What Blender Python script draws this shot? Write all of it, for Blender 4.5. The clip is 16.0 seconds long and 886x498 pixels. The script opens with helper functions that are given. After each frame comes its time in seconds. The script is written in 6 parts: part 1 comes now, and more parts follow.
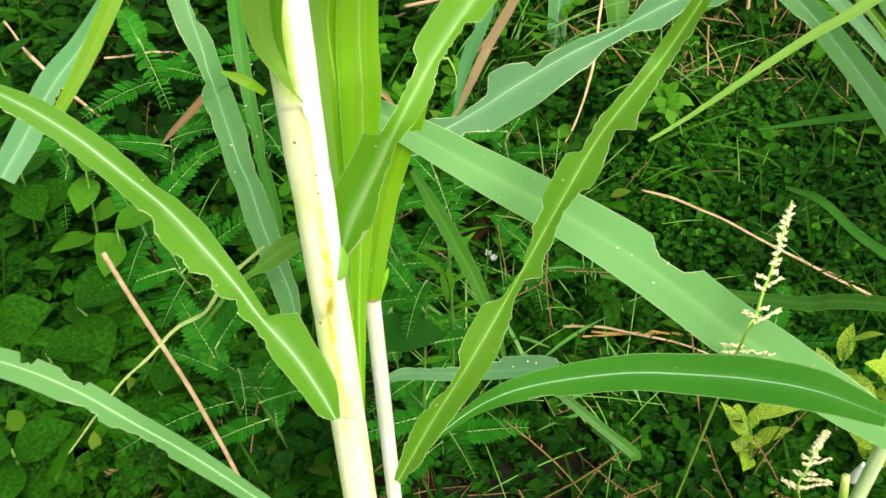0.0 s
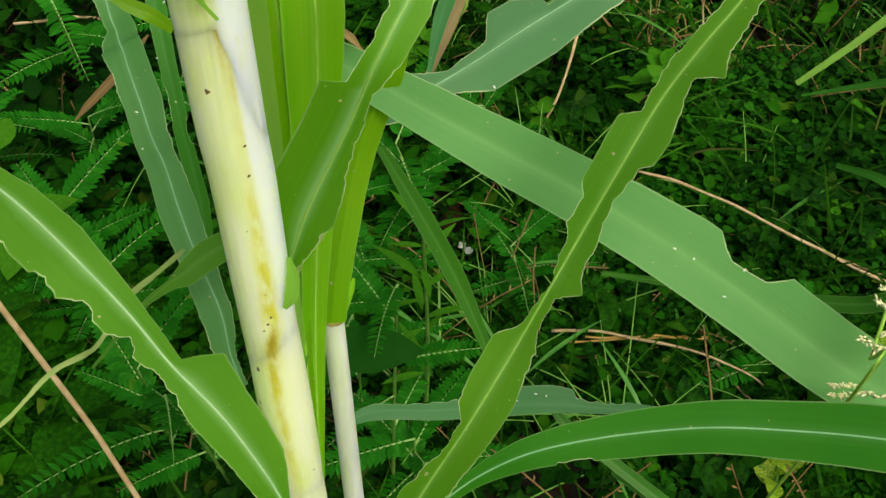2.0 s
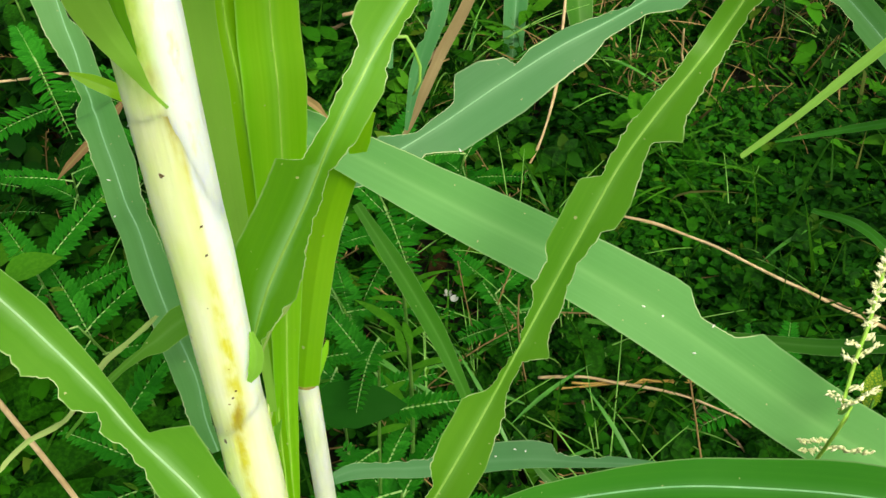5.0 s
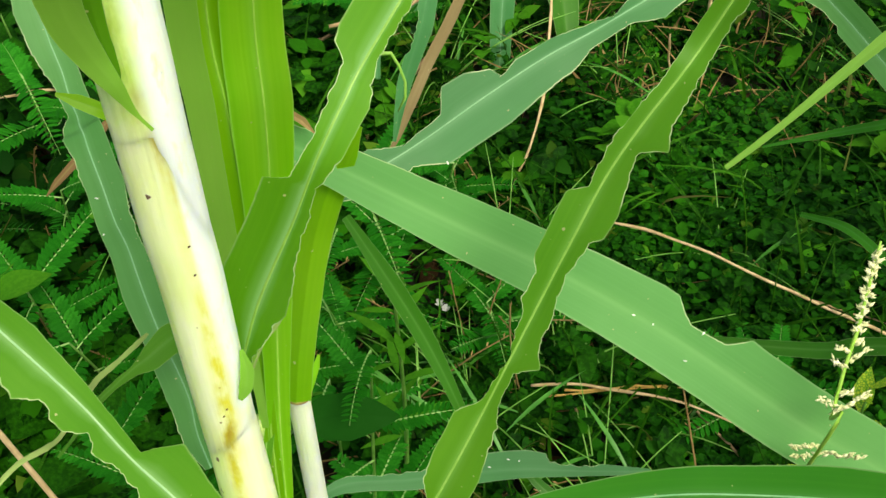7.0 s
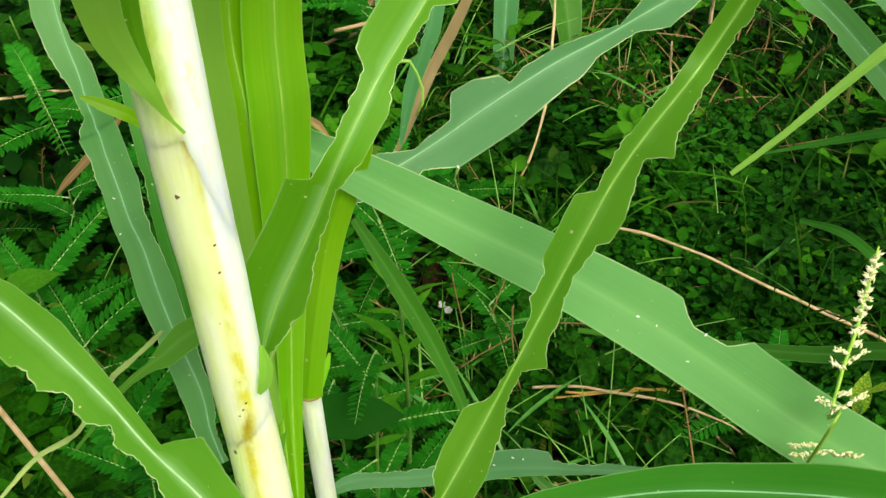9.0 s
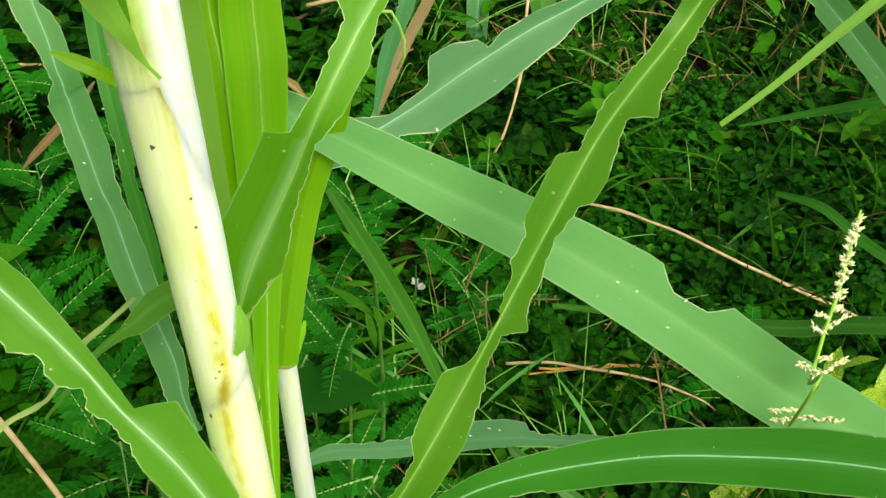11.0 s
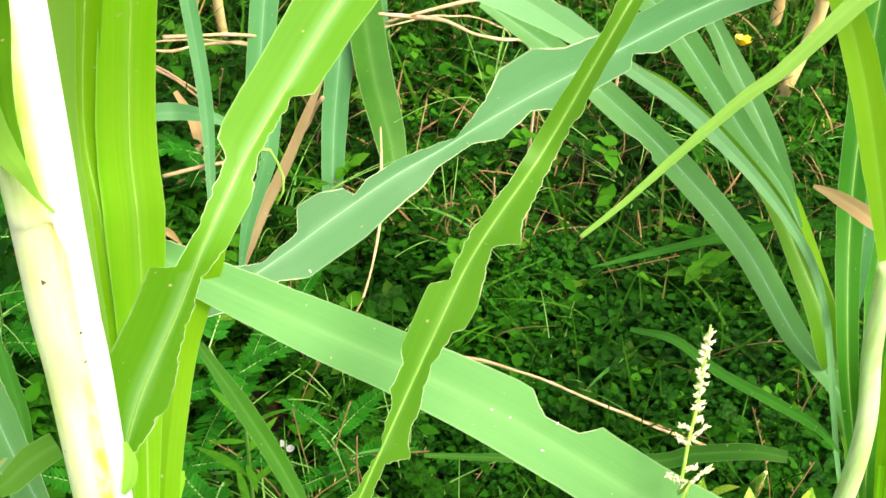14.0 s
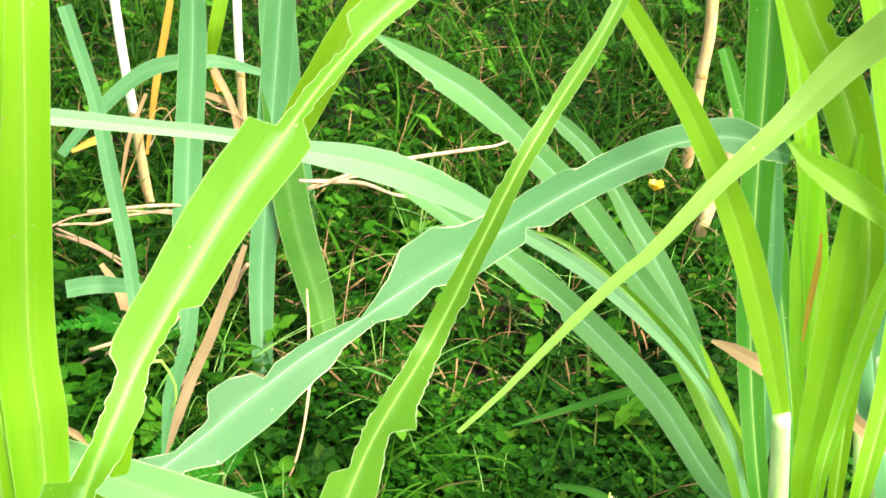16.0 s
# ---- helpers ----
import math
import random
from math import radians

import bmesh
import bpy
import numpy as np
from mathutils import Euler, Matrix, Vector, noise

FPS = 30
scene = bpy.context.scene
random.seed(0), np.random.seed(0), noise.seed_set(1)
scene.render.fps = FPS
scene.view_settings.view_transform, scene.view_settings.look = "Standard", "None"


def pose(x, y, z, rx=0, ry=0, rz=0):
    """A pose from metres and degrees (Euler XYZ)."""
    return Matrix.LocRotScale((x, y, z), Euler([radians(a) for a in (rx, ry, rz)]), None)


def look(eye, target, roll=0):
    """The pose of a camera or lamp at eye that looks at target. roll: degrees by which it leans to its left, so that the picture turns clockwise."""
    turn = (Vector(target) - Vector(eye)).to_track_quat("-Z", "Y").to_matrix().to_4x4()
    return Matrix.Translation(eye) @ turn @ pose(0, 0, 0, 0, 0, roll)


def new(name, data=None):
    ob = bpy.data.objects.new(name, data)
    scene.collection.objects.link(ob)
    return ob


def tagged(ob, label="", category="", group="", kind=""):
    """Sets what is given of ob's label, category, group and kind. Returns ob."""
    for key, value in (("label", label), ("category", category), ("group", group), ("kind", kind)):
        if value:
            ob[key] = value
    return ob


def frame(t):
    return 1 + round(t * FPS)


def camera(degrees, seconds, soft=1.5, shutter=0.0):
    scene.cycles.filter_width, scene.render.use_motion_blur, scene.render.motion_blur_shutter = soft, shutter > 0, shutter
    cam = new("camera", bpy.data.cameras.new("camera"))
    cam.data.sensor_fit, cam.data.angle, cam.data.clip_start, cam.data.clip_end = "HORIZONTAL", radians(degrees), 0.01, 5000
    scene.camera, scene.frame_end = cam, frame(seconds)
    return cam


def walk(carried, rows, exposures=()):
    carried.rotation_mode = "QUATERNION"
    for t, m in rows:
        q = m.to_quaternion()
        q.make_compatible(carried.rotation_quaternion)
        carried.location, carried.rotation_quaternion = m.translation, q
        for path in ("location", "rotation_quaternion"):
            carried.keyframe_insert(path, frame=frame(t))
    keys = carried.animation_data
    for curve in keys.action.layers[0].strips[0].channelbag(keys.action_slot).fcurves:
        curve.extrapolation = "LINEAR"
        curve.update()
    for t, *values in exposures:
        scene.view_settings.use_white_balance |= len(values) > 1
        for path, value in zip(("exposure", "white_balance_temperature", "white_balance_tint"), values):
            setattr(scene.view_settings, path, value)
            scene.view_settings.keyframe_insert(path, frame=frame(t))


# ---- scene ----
# The camera and its way.
cam = camera(42, 16.0, soft=1.5, shutter=0.4)
PATH = [
    (0, (0.0115, -0.1099, 0.9563), (-0.0941, 1.2244, -0.5298), -1.82),
    (0.5, (0.0041, -0.0452, 0.8928), (-0.0869, 1.2811, -0.6015), -1.98),
    (1, (-0.0038, 0.0017, 0.8489), (-0.0682, 1.3219, -0.6521), -1.26),
    (1.5, (-0.0113, 0.0052, 0.8388), (-0.0374, 1.3287, -0.6605), 0.51),
    (2, (-0.0106, 0.0059, 0.8374), (-0.0337, 1.3235, -0.6670), 0.21),
    (2.5, (-0.0083, 0.0089, 0.8383), (-0.0321, 1.3388, -0.6554), -0.29),
    (3, (-0.0034, 0.0110, 0.8395), (-0.0254, 1.3446, -0.6508), -0.83),
    (3.5, (-0.0009, 0.0084, 0.8407), (-0.0251, 1.3509, -0.6415), -1.23),
    (4, (-0.0005, 0.0104, 0.8423), (-0.0228, 1.3688, -0.6255), -1.31),
    (4.2, (-0.0022, 0.0107, 0.8440), (-0.0251, 1.3707, -0.6223), -0.72),
    (6.5, (0.0011, 0.0110, 0.8454), (0.0015, 1.3917, -0.6015), -1.31),
    (7, (-0.0004, 0.0119, 0.8465), (-0.0005, 1.3888, -0.6041), -1.39),
    (7.5, (0.0018, 0.0108, 0.8489), (0.0159, 1.3974, -0.5924), -1.09),
    (8, (-0.0000, 0.0084, 0.8513), (0.0118, 1.4061, -0.5792), -0.84),
    (8.2, (-0.0012, 0.0069, 0.8546), (0.0001, 1.4014, -0.5791), -1.01),
    (10.3, (-0.0073, 0.0024, 0.8499), (0.0257, 1.3760, -0.6034), 0.48),
    (10.5, (-0.0076, 0.0049, 0.8461), (0.0338, 1.3765, -0.6089), 0.78),
    (11, (-0.0079, 0.0026, 0.8448), (0.0467, 1.3628, -0.6204), 0.88),
    (11.5, (-0.0080, 0.0031, 0.8446), (0.0682, 1.3643, -0.6187), 1.90),
    (12, (-0.0066, 0.0051, 0.8488), (0.0996, 1.4004, -0.5802), 2.44),
    (12.5, (-0.0075, 0.0063, 0.8493), (0.1556, 1.4502, -0.5250), 3.02),
    (13, (-0.0120, 0.0020, 0.8443), (0.2080, 1.5009, -0.4615), 3.48),
    (13.5, (-0.0151, -0.0092, 0.8439), (0.2480, 1.5115, -0.4281), 3.37),
    (14, (-0.0160, -0.0173, 0.8465), (0.2953, 1.5195, -0.3951), 4.10),
    (14.5, (-0.0178, -0.0205, 0.8515), (0.3101, 1.5562, -0.3344), 4.17),
    (15, (-0.0122, -0.0229, 0.8601), (0.3583, 1.5980, -0.2513), 3.35),
    (15.5, (-0.0060, -0.0256, 0.8645), (0.3828, 1.6142, -0.2124), 2.48),
    (16, (-0.0016, -0.0248, 0.8695), (0.4246, 1.6327, -0.1654), 2.73),
]
EXPOSURES = [(0, 0.9, 6950, 14), (1.0, 0.55, 6950, 10), (1.5, 0.42, 7250, 4), (2.0, 0.02, 7350, 1), (2.5, 0.22, 7350, 0), (3.0, 0.57, 7350, 1), (4.2, 0.48, 7350, 0), (8, 0.46, 7350, -1), (11, 0.53, 7350, -1), (12, 0.53, 7350, -2), (12.5, 0.23, 7350, -4), (13.0, 0.42, 7350, -2), (13.5, 0.9, 7150, 6), (14.5, 1.5, 7250, 13), (15, 1.15, 6900, 13), (15.5, 1.45, 6900, 17), (16, 1.7, 6900, 19)]
walk(cam, [(t, look(eye, target, roll)) for t, eye, target, roll in PATH], EXPOSURES)

# ---- light ----
world = bpy.data.worlds.new("world")
scene.world = world
world.use_nodes = True
wt = world.node_tree
sky = wt.nodes.new("ShaderNodeTexSky")
sky.sky_type = "NISHITA"
sky.sun_disc = False
sky.air_density, sky.dust_density, sky.ozone_density = 0.8, 4.0, 0.3
SUN_FROM = Vector((0.33, -0.44, 0.83)).normalized()
sky.sun_elevation = math.asin(SUN_FROM.z)
sky.sun_rotation = math.atan2(SUN_FROM.x, SUN_FROM.y)
wt.nodes["Background"].inputs["Strength"].default_value = 0.15
haze = wt.nodes.new("ShaderNodeHueSaturation")
haze.inputs["Saturation"].default_value = 0.5
wt.links.new(sky.outputs["Color"], haze.inputs["Color"])
wt.links.new(haze.outputs["Color"], wt.nodes["Background"].inputs["Color"])
sun = new("sun", bpy.data.lights.new("sun", "SUN"))
sun.data.energy = 2.4
sun.data.angle = radians(28)
sun.data.color = (1.0, 0.93, 0.80)
sun.matrix_world = look(SUN_FROM * 10, (0, 0, 0))


# ---- materials ----
def tree(name):
    m = bpy.data.materials.new(name)
    m.use_nodes = True
    return m, m.node_tree, m.node_tree.nodes["Principled BSDF"]


def node(nt, kind, **values):
    n = nt.nodes.new(kind)
    for key, v in values.items():
        n.inputs[key.replace("_", " ")].default_value = v
    return n


def mixed(nt, fac, a, b):
    """Colour mix of a and b (colours or sockets) by fac."""
    n = nt.nodes.new("ShaderNodeMix")
    n.data_type = "RGBA"
    for socket, v in ((n.inputs[0], fac), (n.inputs[6], a), (n.inputs[7], b)):
        if isinstance(v, bpy.types.NodeSocket):
            nt.links.new(v, socket)
        elif isinstance(v, tuple):
            socket.default_value = (*v, 1.0)
        else:
            socket.default_value = v
    return n.outputs[2]


def ramp(nt, value, lo, hi):
    n = nt.nodes.new("ShaderNodeMapRange")
    n.inputs["From Min"].default_value, n.inputs["From Max"].default_value = lo, hi
    nt.links.new(value, n.inputs["Value"])
    return n.outputs["Result"]


def noise_tex(nt, coords, scale, detail=3.0, stretch=None):
    n = node(nt, "ShaderNodeTexNoise", Scale=scale, Detail=detail)
    if stretch:
        m = nt.nodes.new("ShaderNodeMapping")
        m.inputs["Scale"].default_value = stretch
        nt.links.new(coords, m.inputs["Vector"])
        coords = m.outputs["Vector"]
    nt.links.new(coords, n.inputs["Vector"])
    return n.outputs["Fac"]


def leaf_material(name, base, light, under, glow=0.35, rough=0.42, vein=0.35, rim=(0.60, 0.72, 0.40), spec=0.22, pale=(0.31, 0.56, 0.17)):
    """A grass-like leaf: fine parallel veins along it, blotches, a pale dried rim where it was eaten, some light through it."""
    m, nt, bsdf = tree(name)
    uv = nt.nodes.new("ShaderNodeTexCoord").outputs["UV"]
    obj = nt.nodes.new("ShaderNodeTexCoord").outputs["Object"]
    veins = noise_tex(nt, uv, 1.0, 2.0, (900.0, 6.0, 1.0))
    broad = noise_tex(nt, uv, 1.0, 2.0, (260.0, 7.0, 1.0))
    blotch = noise_tex(nt, obj, 16.0, 5.0)
    c = mixed(nt, ramp(nt, blotch, 0.3, 0.72), base, light)
    half = nt.nodes.new("ShaderNodeMath")
    half.operation = "MULTIPLY"
    half.inputs[1].default_value = 0.5
    nt.links.new(ramp(nt, broad, 0.35, 0.75), half.inputs[0])
    c = mixed(nt, half.outputs[0], c, under)
    dim = nt.nodes.new("ShaderNodeMath")
    dim.operation = "MULTIPLY"
    nt.links.new(ramp(nt, veins, 0.45, 0.75), dim.inputs[0])
    dim.inputs[1].default_value = vein
    c = mixed(nt, dim.outputs[0], c, light)
    specks = noise_tex(nt, obj, 420.0, 1.0)
    c = mixed(nt, ramp(nt, specks, 0.765, 0.80), c, (0.42, 0.42, 0.2))
    info = nt.nodes.new("ShaderNodeObjectInfo")
    hsv = nt.nodes.new("ShaderNodeHueSaturation")
    nt.links.new(c, hsv.inputs["Color"])
    mr = ramp(nt, info.outputs["Random"], 0.0, 1.0)
    rng = nt.nodes.new("ShaderNodeMapRange")
    rng.inputs["To Min"].default_value, rng.inputs["To Max"].default_value = 0.85, 1.15
    nt.links.new(mr, rng.inputs["Value"])
    nt.links.new(rng.outputs["Result"], hsv.inputs["Value"])
    edge = nt.nodes.new("ShaderNodeAttribute")
    edge.attribute_name = "rim"
    c = mixed(nt, edge.outputs["Fac"], hsv.outputs["Color"], rim)
    along = nt.nodes.new("ShaderNodeAttribute")
    along.attribute_name = "band"
    c = mixed(nt, along.outputs["Fac"], c, pale)
    nt.links.new(c, bsdf.inputs["Base Color"])
    bsdf.inputs["Roughness"].default_value = rough
    bsdf.inputs["Specular IOR Level"].default_value = spec
    bump = node(nt, "ShaderNodeBump", Strength=0.2, Distance=0.0002)
    nt.links.new(veins, bump.inputs["Height"])
    nt.links.new(bump.outputs["Normal"], bsdf.inputs["Normal"])
    tr = nt.nodes.new("ShaderNodeBsdfTranslucent")
    warm = mixed(nt, 0.4, c, tuple(min(1.0, v * k) for v, k in zip(light, (1.5, 1.35, 0.5))))
    nt.links.new(warm, tr.inputs["Color"])
    mx = nt.nodes.new("ShaderNodeMixShader")
    mx.inputs["Fac"].default_value = glow
    nt.links.new(bsdf.outputs["BSDF"], mx.inputs[1])
    nt.links.new(tr.outputs["BSDF"], mx.inputs[2])
    nt.links.new(mx.outputs["Shader"], nt.nodes["Material Output"].inputs["Surface"])
    return m


def small_leaf_material(name, dark, light, yellow=(0.13, 0.25, 0.02), share=0.975, glow=0.3, rough=0.65, island=True):
    """Leaves of low weeds: every leaf takes its own shade of green."""
    m, nt, bsdf = tree(name)
    geo = nt.nodes.new("ShaderNodeNewGeometry")
    obj = nt.nodes.new("ShaderNodeTexCoord").outputs["Object"]
    chance = geo.outputs["Random Per Island"] if island else nt.nodes.new("ShaderNodeObjectInfo").outputs["Random"]
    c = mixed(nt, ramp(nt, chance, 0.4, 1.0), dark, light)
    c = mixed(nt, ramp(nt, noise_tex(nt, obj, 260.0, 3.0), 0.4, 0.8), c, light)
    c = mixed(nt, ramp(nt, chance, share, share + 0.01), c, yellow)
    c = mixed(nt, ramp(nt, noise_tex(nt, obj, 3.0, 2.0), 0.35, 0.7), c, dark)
    nt.links.new(c, bsdf.inputs["Base Color"])
    bsdf.inputs["Roughness"].default_value = rough
    bsdf.inputs["Specular IOR Level"].default_value = 0.08
    tr = nt.nodes.new("ShaderNodeBsdfTranslucent")
    nt.links.new(c, tr.inputs["Color"])
    mx = nt.nodes.new("ShaderNodeMixShader")
    mx.inputs["Fac"].default_value = glow
    nt.links.new(bsdf.outputs["BSDF"], mx.inputs[1])
    nt.links.new(tr.outputs["BSDF"], mx.inputs[2])
    nt.links.new(mx.outputs["Shader"], nt.nodes["Material Output"].inputs["Surface"])
    return m


def plain_material(name, a, b, scale=60.0, rough=0.7, stretch=None, bump_m=0.0008, lo=0.35, hi=0.7, third=None):
    m, nt, bsdf = tree(name)
    obj = nt.nodes.new("ShaderNodeTexCoord").outputs["Object"]
    n = noise_tex(nt, obj, scale, 5.0, stretch)
    c = mixed(nt, ramp(nt, n, lo, hi), a, b)
    if third:
        c = mixed(nt, ramp(nt, noise_tex(nt, obj, scale * 6, 2.0, stretch), 0.55, 0.8), c, third)
    nt.links.new(c, bsdf.inputs["Base Color"])
    bsdf.inputs["Roughness"].default_value = rough
    bump = node(nt, "ShaderNodeBump", Strength=0.5, Distance=bump_m)
    nt.links.new(n, bump.inputs["Height"])
    nt.links.new(bump.outputs["Normal"], bsdf.inputs["Normal"])
    return m


def culm_material(name, cream, bloom_light, stain, speck=True):
    """Pale waxy grass stem: lengthwise streaks, a white bloom, yellow-green stains, dark specks and, where marked,
    painted sunlight.
    """
    m, nt, bsdf = tree(name)
    obj = nt.nodes.new("ShaderNodeTexCoord").outputs["Object"]
    c = mixed(nt, ramp(nt, noise_tex(nt, obj, 1.0, 3.0, (260.0, 260.0, 9.0)), 0.3, 0.7), cream, bloom_light)
    c = mixed(nt, ramp(nt, noise_tex(nt, obj, 1.0, 3.0, (90.0, 90.0, 18.0)), 0.47, 0.72), c, stain)
    if speck:
        c = mixed(nt, ramp(nt, noise_tex(nt, obj, 300.0, 1.0), 0.745, 0.77), c, (0.12, 0.08, 0.03))
    # The first mark paints the stem's sunlit flank bluish white, besides the wax.
    for mark, tint in (("bloom_light", (0.80, 0.94, 0.86)), ("lime", (0.30, 0.50, 0.03)), ("stain", (0.62, 0.62, 0.06)), ("rust", (0.26, 0.15, 0.03))):
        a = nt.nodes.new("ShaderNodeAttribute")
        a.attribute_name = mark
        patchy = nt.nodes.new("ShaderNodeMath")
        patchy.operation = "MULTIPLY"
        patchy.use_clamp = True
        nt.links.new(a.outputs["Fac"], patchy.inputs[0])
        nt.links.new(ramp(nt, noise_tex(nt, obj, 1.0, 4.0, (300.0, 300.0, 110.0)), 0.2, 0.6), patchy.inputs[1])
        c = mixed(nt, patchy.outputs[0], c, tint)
    nt.links.new(c, bsdf.inputs["Base Color"])
    bsdf.inputs["Roughness"].default_value = 0.38
    bsdf.inputs["Subsurface Weight"].default_value = 0.85
    bsdf.inputs["Subsurface Radius"].default_value = (1.0, 1.0, 0.5)
    bsdf.inputs["Subsurface Scale"].default_value = 0.014
    bump = node(nt, "ShaderNodeBump", Strength=0.45, Distance=0.0006)
    nt.links.new(noise_tex(nt, obj, 1.0, 3.0, (700.0, 700.0, 30.0)), bump.inputs["Height"])
    nt.links.new(bump.outputs["Normal"], bsdf.inputs["Normal"])
    return m


LEAF_SPEAR = leaf_material("leaf_spear", (0.13, 0.30, 0.04), (0.18, 0.36, 0.06), (0.15, 0.32, 0.045), glow=0.45)
LEAF_LIME = leaf_material("leaf_lime", (0.13, 0.37, 0.008), (0.22, 0.48, 0.015), (0.15, 0.41, 0.01), glow=0.55)
LEAF_MID = leaf_material("leaf_mid", (0.064, 0.222, 0.006), (0.100, 0.282, 0.012), (0.073, 0.242, 0.008), glow=0.3, rough=0.5, spec=0.25, pale=(0.32, 0.58, 0.26))
LEAF_SHADE = leaf_material("leaf_shade", (0.052, 0.20, 0.009), (0.088, 0.26, 0.018), (0.062, 0.22, 0.011), glow=0.34, pale=(0.30, 0.53, 0.22))
LEAF_WHITE = leaf_material("leaf_white", (0.125, 0.36, 0.13), (0.18, 0.44, 0.19), (0.145, 0.39, 0.15), glow=0.3, rough=0.5, spec=0.4)
LEAF_SOFT = leaf_material("leaf_soft", (0.19, 0.45, 0.05), (0.26, 0.52, 0.08), (0.21, 0.46, 0.055), glow=0.5)
LEAF_YELLOW = leaf_material("leaf_yellow", (0.175, 0.53, 0.010), (0.27, 0.61, 0.03), (0.13, 0.47, 0.008), glow=0.5, vein=0.6)
LEAF_OLIVE = leaf_material("leaf_olive", (0.074, 0.26, 0.011), (0.118, 0.33, 0.018), (0.088, 0.29, 0.014), glow=0.4, spec=0.25)
LEAF_BLUE = leaf_material("leaf_blue", (0.046, 0.205, 0.058), (0.076, 0.275, 0.09), (0.055, 0.23, 0.068), glow=0.3, rough=0.5, spec=0.36, pale=(0.24, 0.48, 0.26))
LEAF_MIST = leaf_material("leaf_mist", (0.062, 0.24, 0.052), (0.11, 0.32, 0.09), (0.075, 0.26, 0.06), glow=0.35, rough=0.5, spec=0.36, pale=(0.24, 0.48, 0.26))
LEAF_PALE = leaf_material("leaf_pale", (0.092, 0.305, 0.074), (0.138, 0.375, 0.11), (0.105, 0.33, 0.084), glow=0.35, rough=0.55, spec=0.25, pale=(0.24, 0.52, 0.17))
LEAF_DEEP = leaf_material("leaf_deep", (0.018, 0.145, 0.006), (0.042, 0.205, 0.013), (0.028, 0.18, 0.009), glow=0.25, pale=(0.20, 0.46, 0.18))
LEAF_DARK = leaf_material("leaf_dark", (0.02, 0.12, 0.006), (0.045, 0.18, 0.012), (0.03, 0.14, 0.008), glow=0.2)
LEAF_DRY = leaf_material("leaf_dry", (0.32, 0.21, 0.09), (0.44, 0.32, 0.16), (0.26, 0.16, 0.07), glow=0.15, rough=0.8)
LEAF_TAN = leaf_material("leaf_tan", (0.14, 0.105, 0.045), (0.22, 0.175, 0.085), (0.11, 0.08, 0.035), glow=0.15, rough=0.8, rim=(0.35, 0.26, 0.15))
LEAF_BROWN = leaf_material("leaf_brown", (0.11, 0.065, 0.025), (0.17, 0.11, 0.05), (0.08, 0.05, 0.02), glow=0.1, rough=0.85, rim=(0.3, 0.2, 0.1))
LEAF_ORANGE = leaf_material("leaf_orange", (0.55, 0.28, 0.03), (0.68, 0.42, 0.07), (0.5, 0.24, 0.03), glow=0.3, rough=0.7)
RIB_LIME = plain_material("rib_lime", (0.22, 0.45, 0.04), (0.30, 0.52, 0.08), 200.0, 0.45)
RIB_PALE = plain_material("rib_pale", (0.18, 0.38, 0.045), (0.24, 0.44, 0.08), 200.0, 0.45)
RIB_BLUE = plain_material("rib_blue", (0.15, 0.39, 0.17), (0.22, 0.46, 0.23), 200.0, 0.5)
RIB_WHITE = plain_material("rib_white", (0.26, 0.50, 0.24), (0.36, 0.56, 0.30), 200.0, 0.45)
FROND_STALK = plain_material("frond_stalk", (0.20, 0.42, 0.10), (0.30, 0.50, 0.16), 200.0, 0.6)


def netted_material(name, vein, flesh):
    """A yellowing leaf whose veins stay green."""
    m, nt, bsdf = tree(name)
    obj = nt.nodes.new("ShaderNodeTexCoord").outputs["Object"]
    cells = nt.nodes.new("ShaderNodeTexVoronoi")
    cells.feature = "DISTANCE_TO_EDGE"
    cells.inputs["Scale"].default_value = 480.0
    nt.links.new(obj, cells.inputs["Vector"])
    c = mixed(nt, ramp(nt, cells.outputs["Distance"], 0.05, 0.22), vein, flesh)
    nt.links.new(c, bsdf.inputs["Base Color"])
    bsdf.inputs["Roughness"].default_value = 0.5
    tr = nt.nodes.new("ShaderNodeBsdfTranslucent")
    nt.links.new(c, tr.inputs["Color"])
    mx = nt.nodes.new("ShaderNodeMixShader")
    mx.inputs["Fac"].default_value = 0.35
    nt.links.new(bsdf.outputs["BSDF"], mx.inputs[1])
    nt.links.new(tr.outputs["BSDF"], mx.inputs[2])
    nt.links.new(mx.outputs["Shader"], nt.nodes["Material Output"].inputs["Surface"])
    return m


LEAF_CREAM = leaf_material("leaf_cream", (0.20, 0.37, 0.09), (0.36, 0.47, 0.17), (0.30, 0.36, 0.08), glow=0.3, rough=0.6, rim=(0.62, 0.55, 0.30))
LEAF_NETTED = netted_material("leaf_netted", (0.12, 0.38, 0.02), (0.60, 0.72, 0.05))
CULM = culm_material("culm", (0.76, 0.91, 0.50), (0.84, 0.95, 0.66), (0.66, 0.82, 0.26))
CULM_GREEN = culm_material("culm_green", (0.34, 0.50, 0.12), (0.50, 0.62, 0.26), (0.22, 0.42, 0.05), False)
CULM_BLUE = culm_material("culm_blue", (0.74, 0.88, 0.68), (0.84, 0.93, 0.80), (0.66, 0.83, 0.54), False)
CULM_TAN = culm_material("culm_tan", (0.48, 0.40, 0.16), (0.60, 0.52, 0.28), (0.40, 0.24, 0.10))
CULM_MINT = culm_material("culm_mint", (0.42, 0.60, 0.28), (0.56, 0.72, 0.44), (0.32, 0.54, 0.16), False)
NODE_BROWN = plain_material("node_brown", (0.30, 0.20, 0.06), (0.50, 0.42, 0.10), 300.0, 0.7)
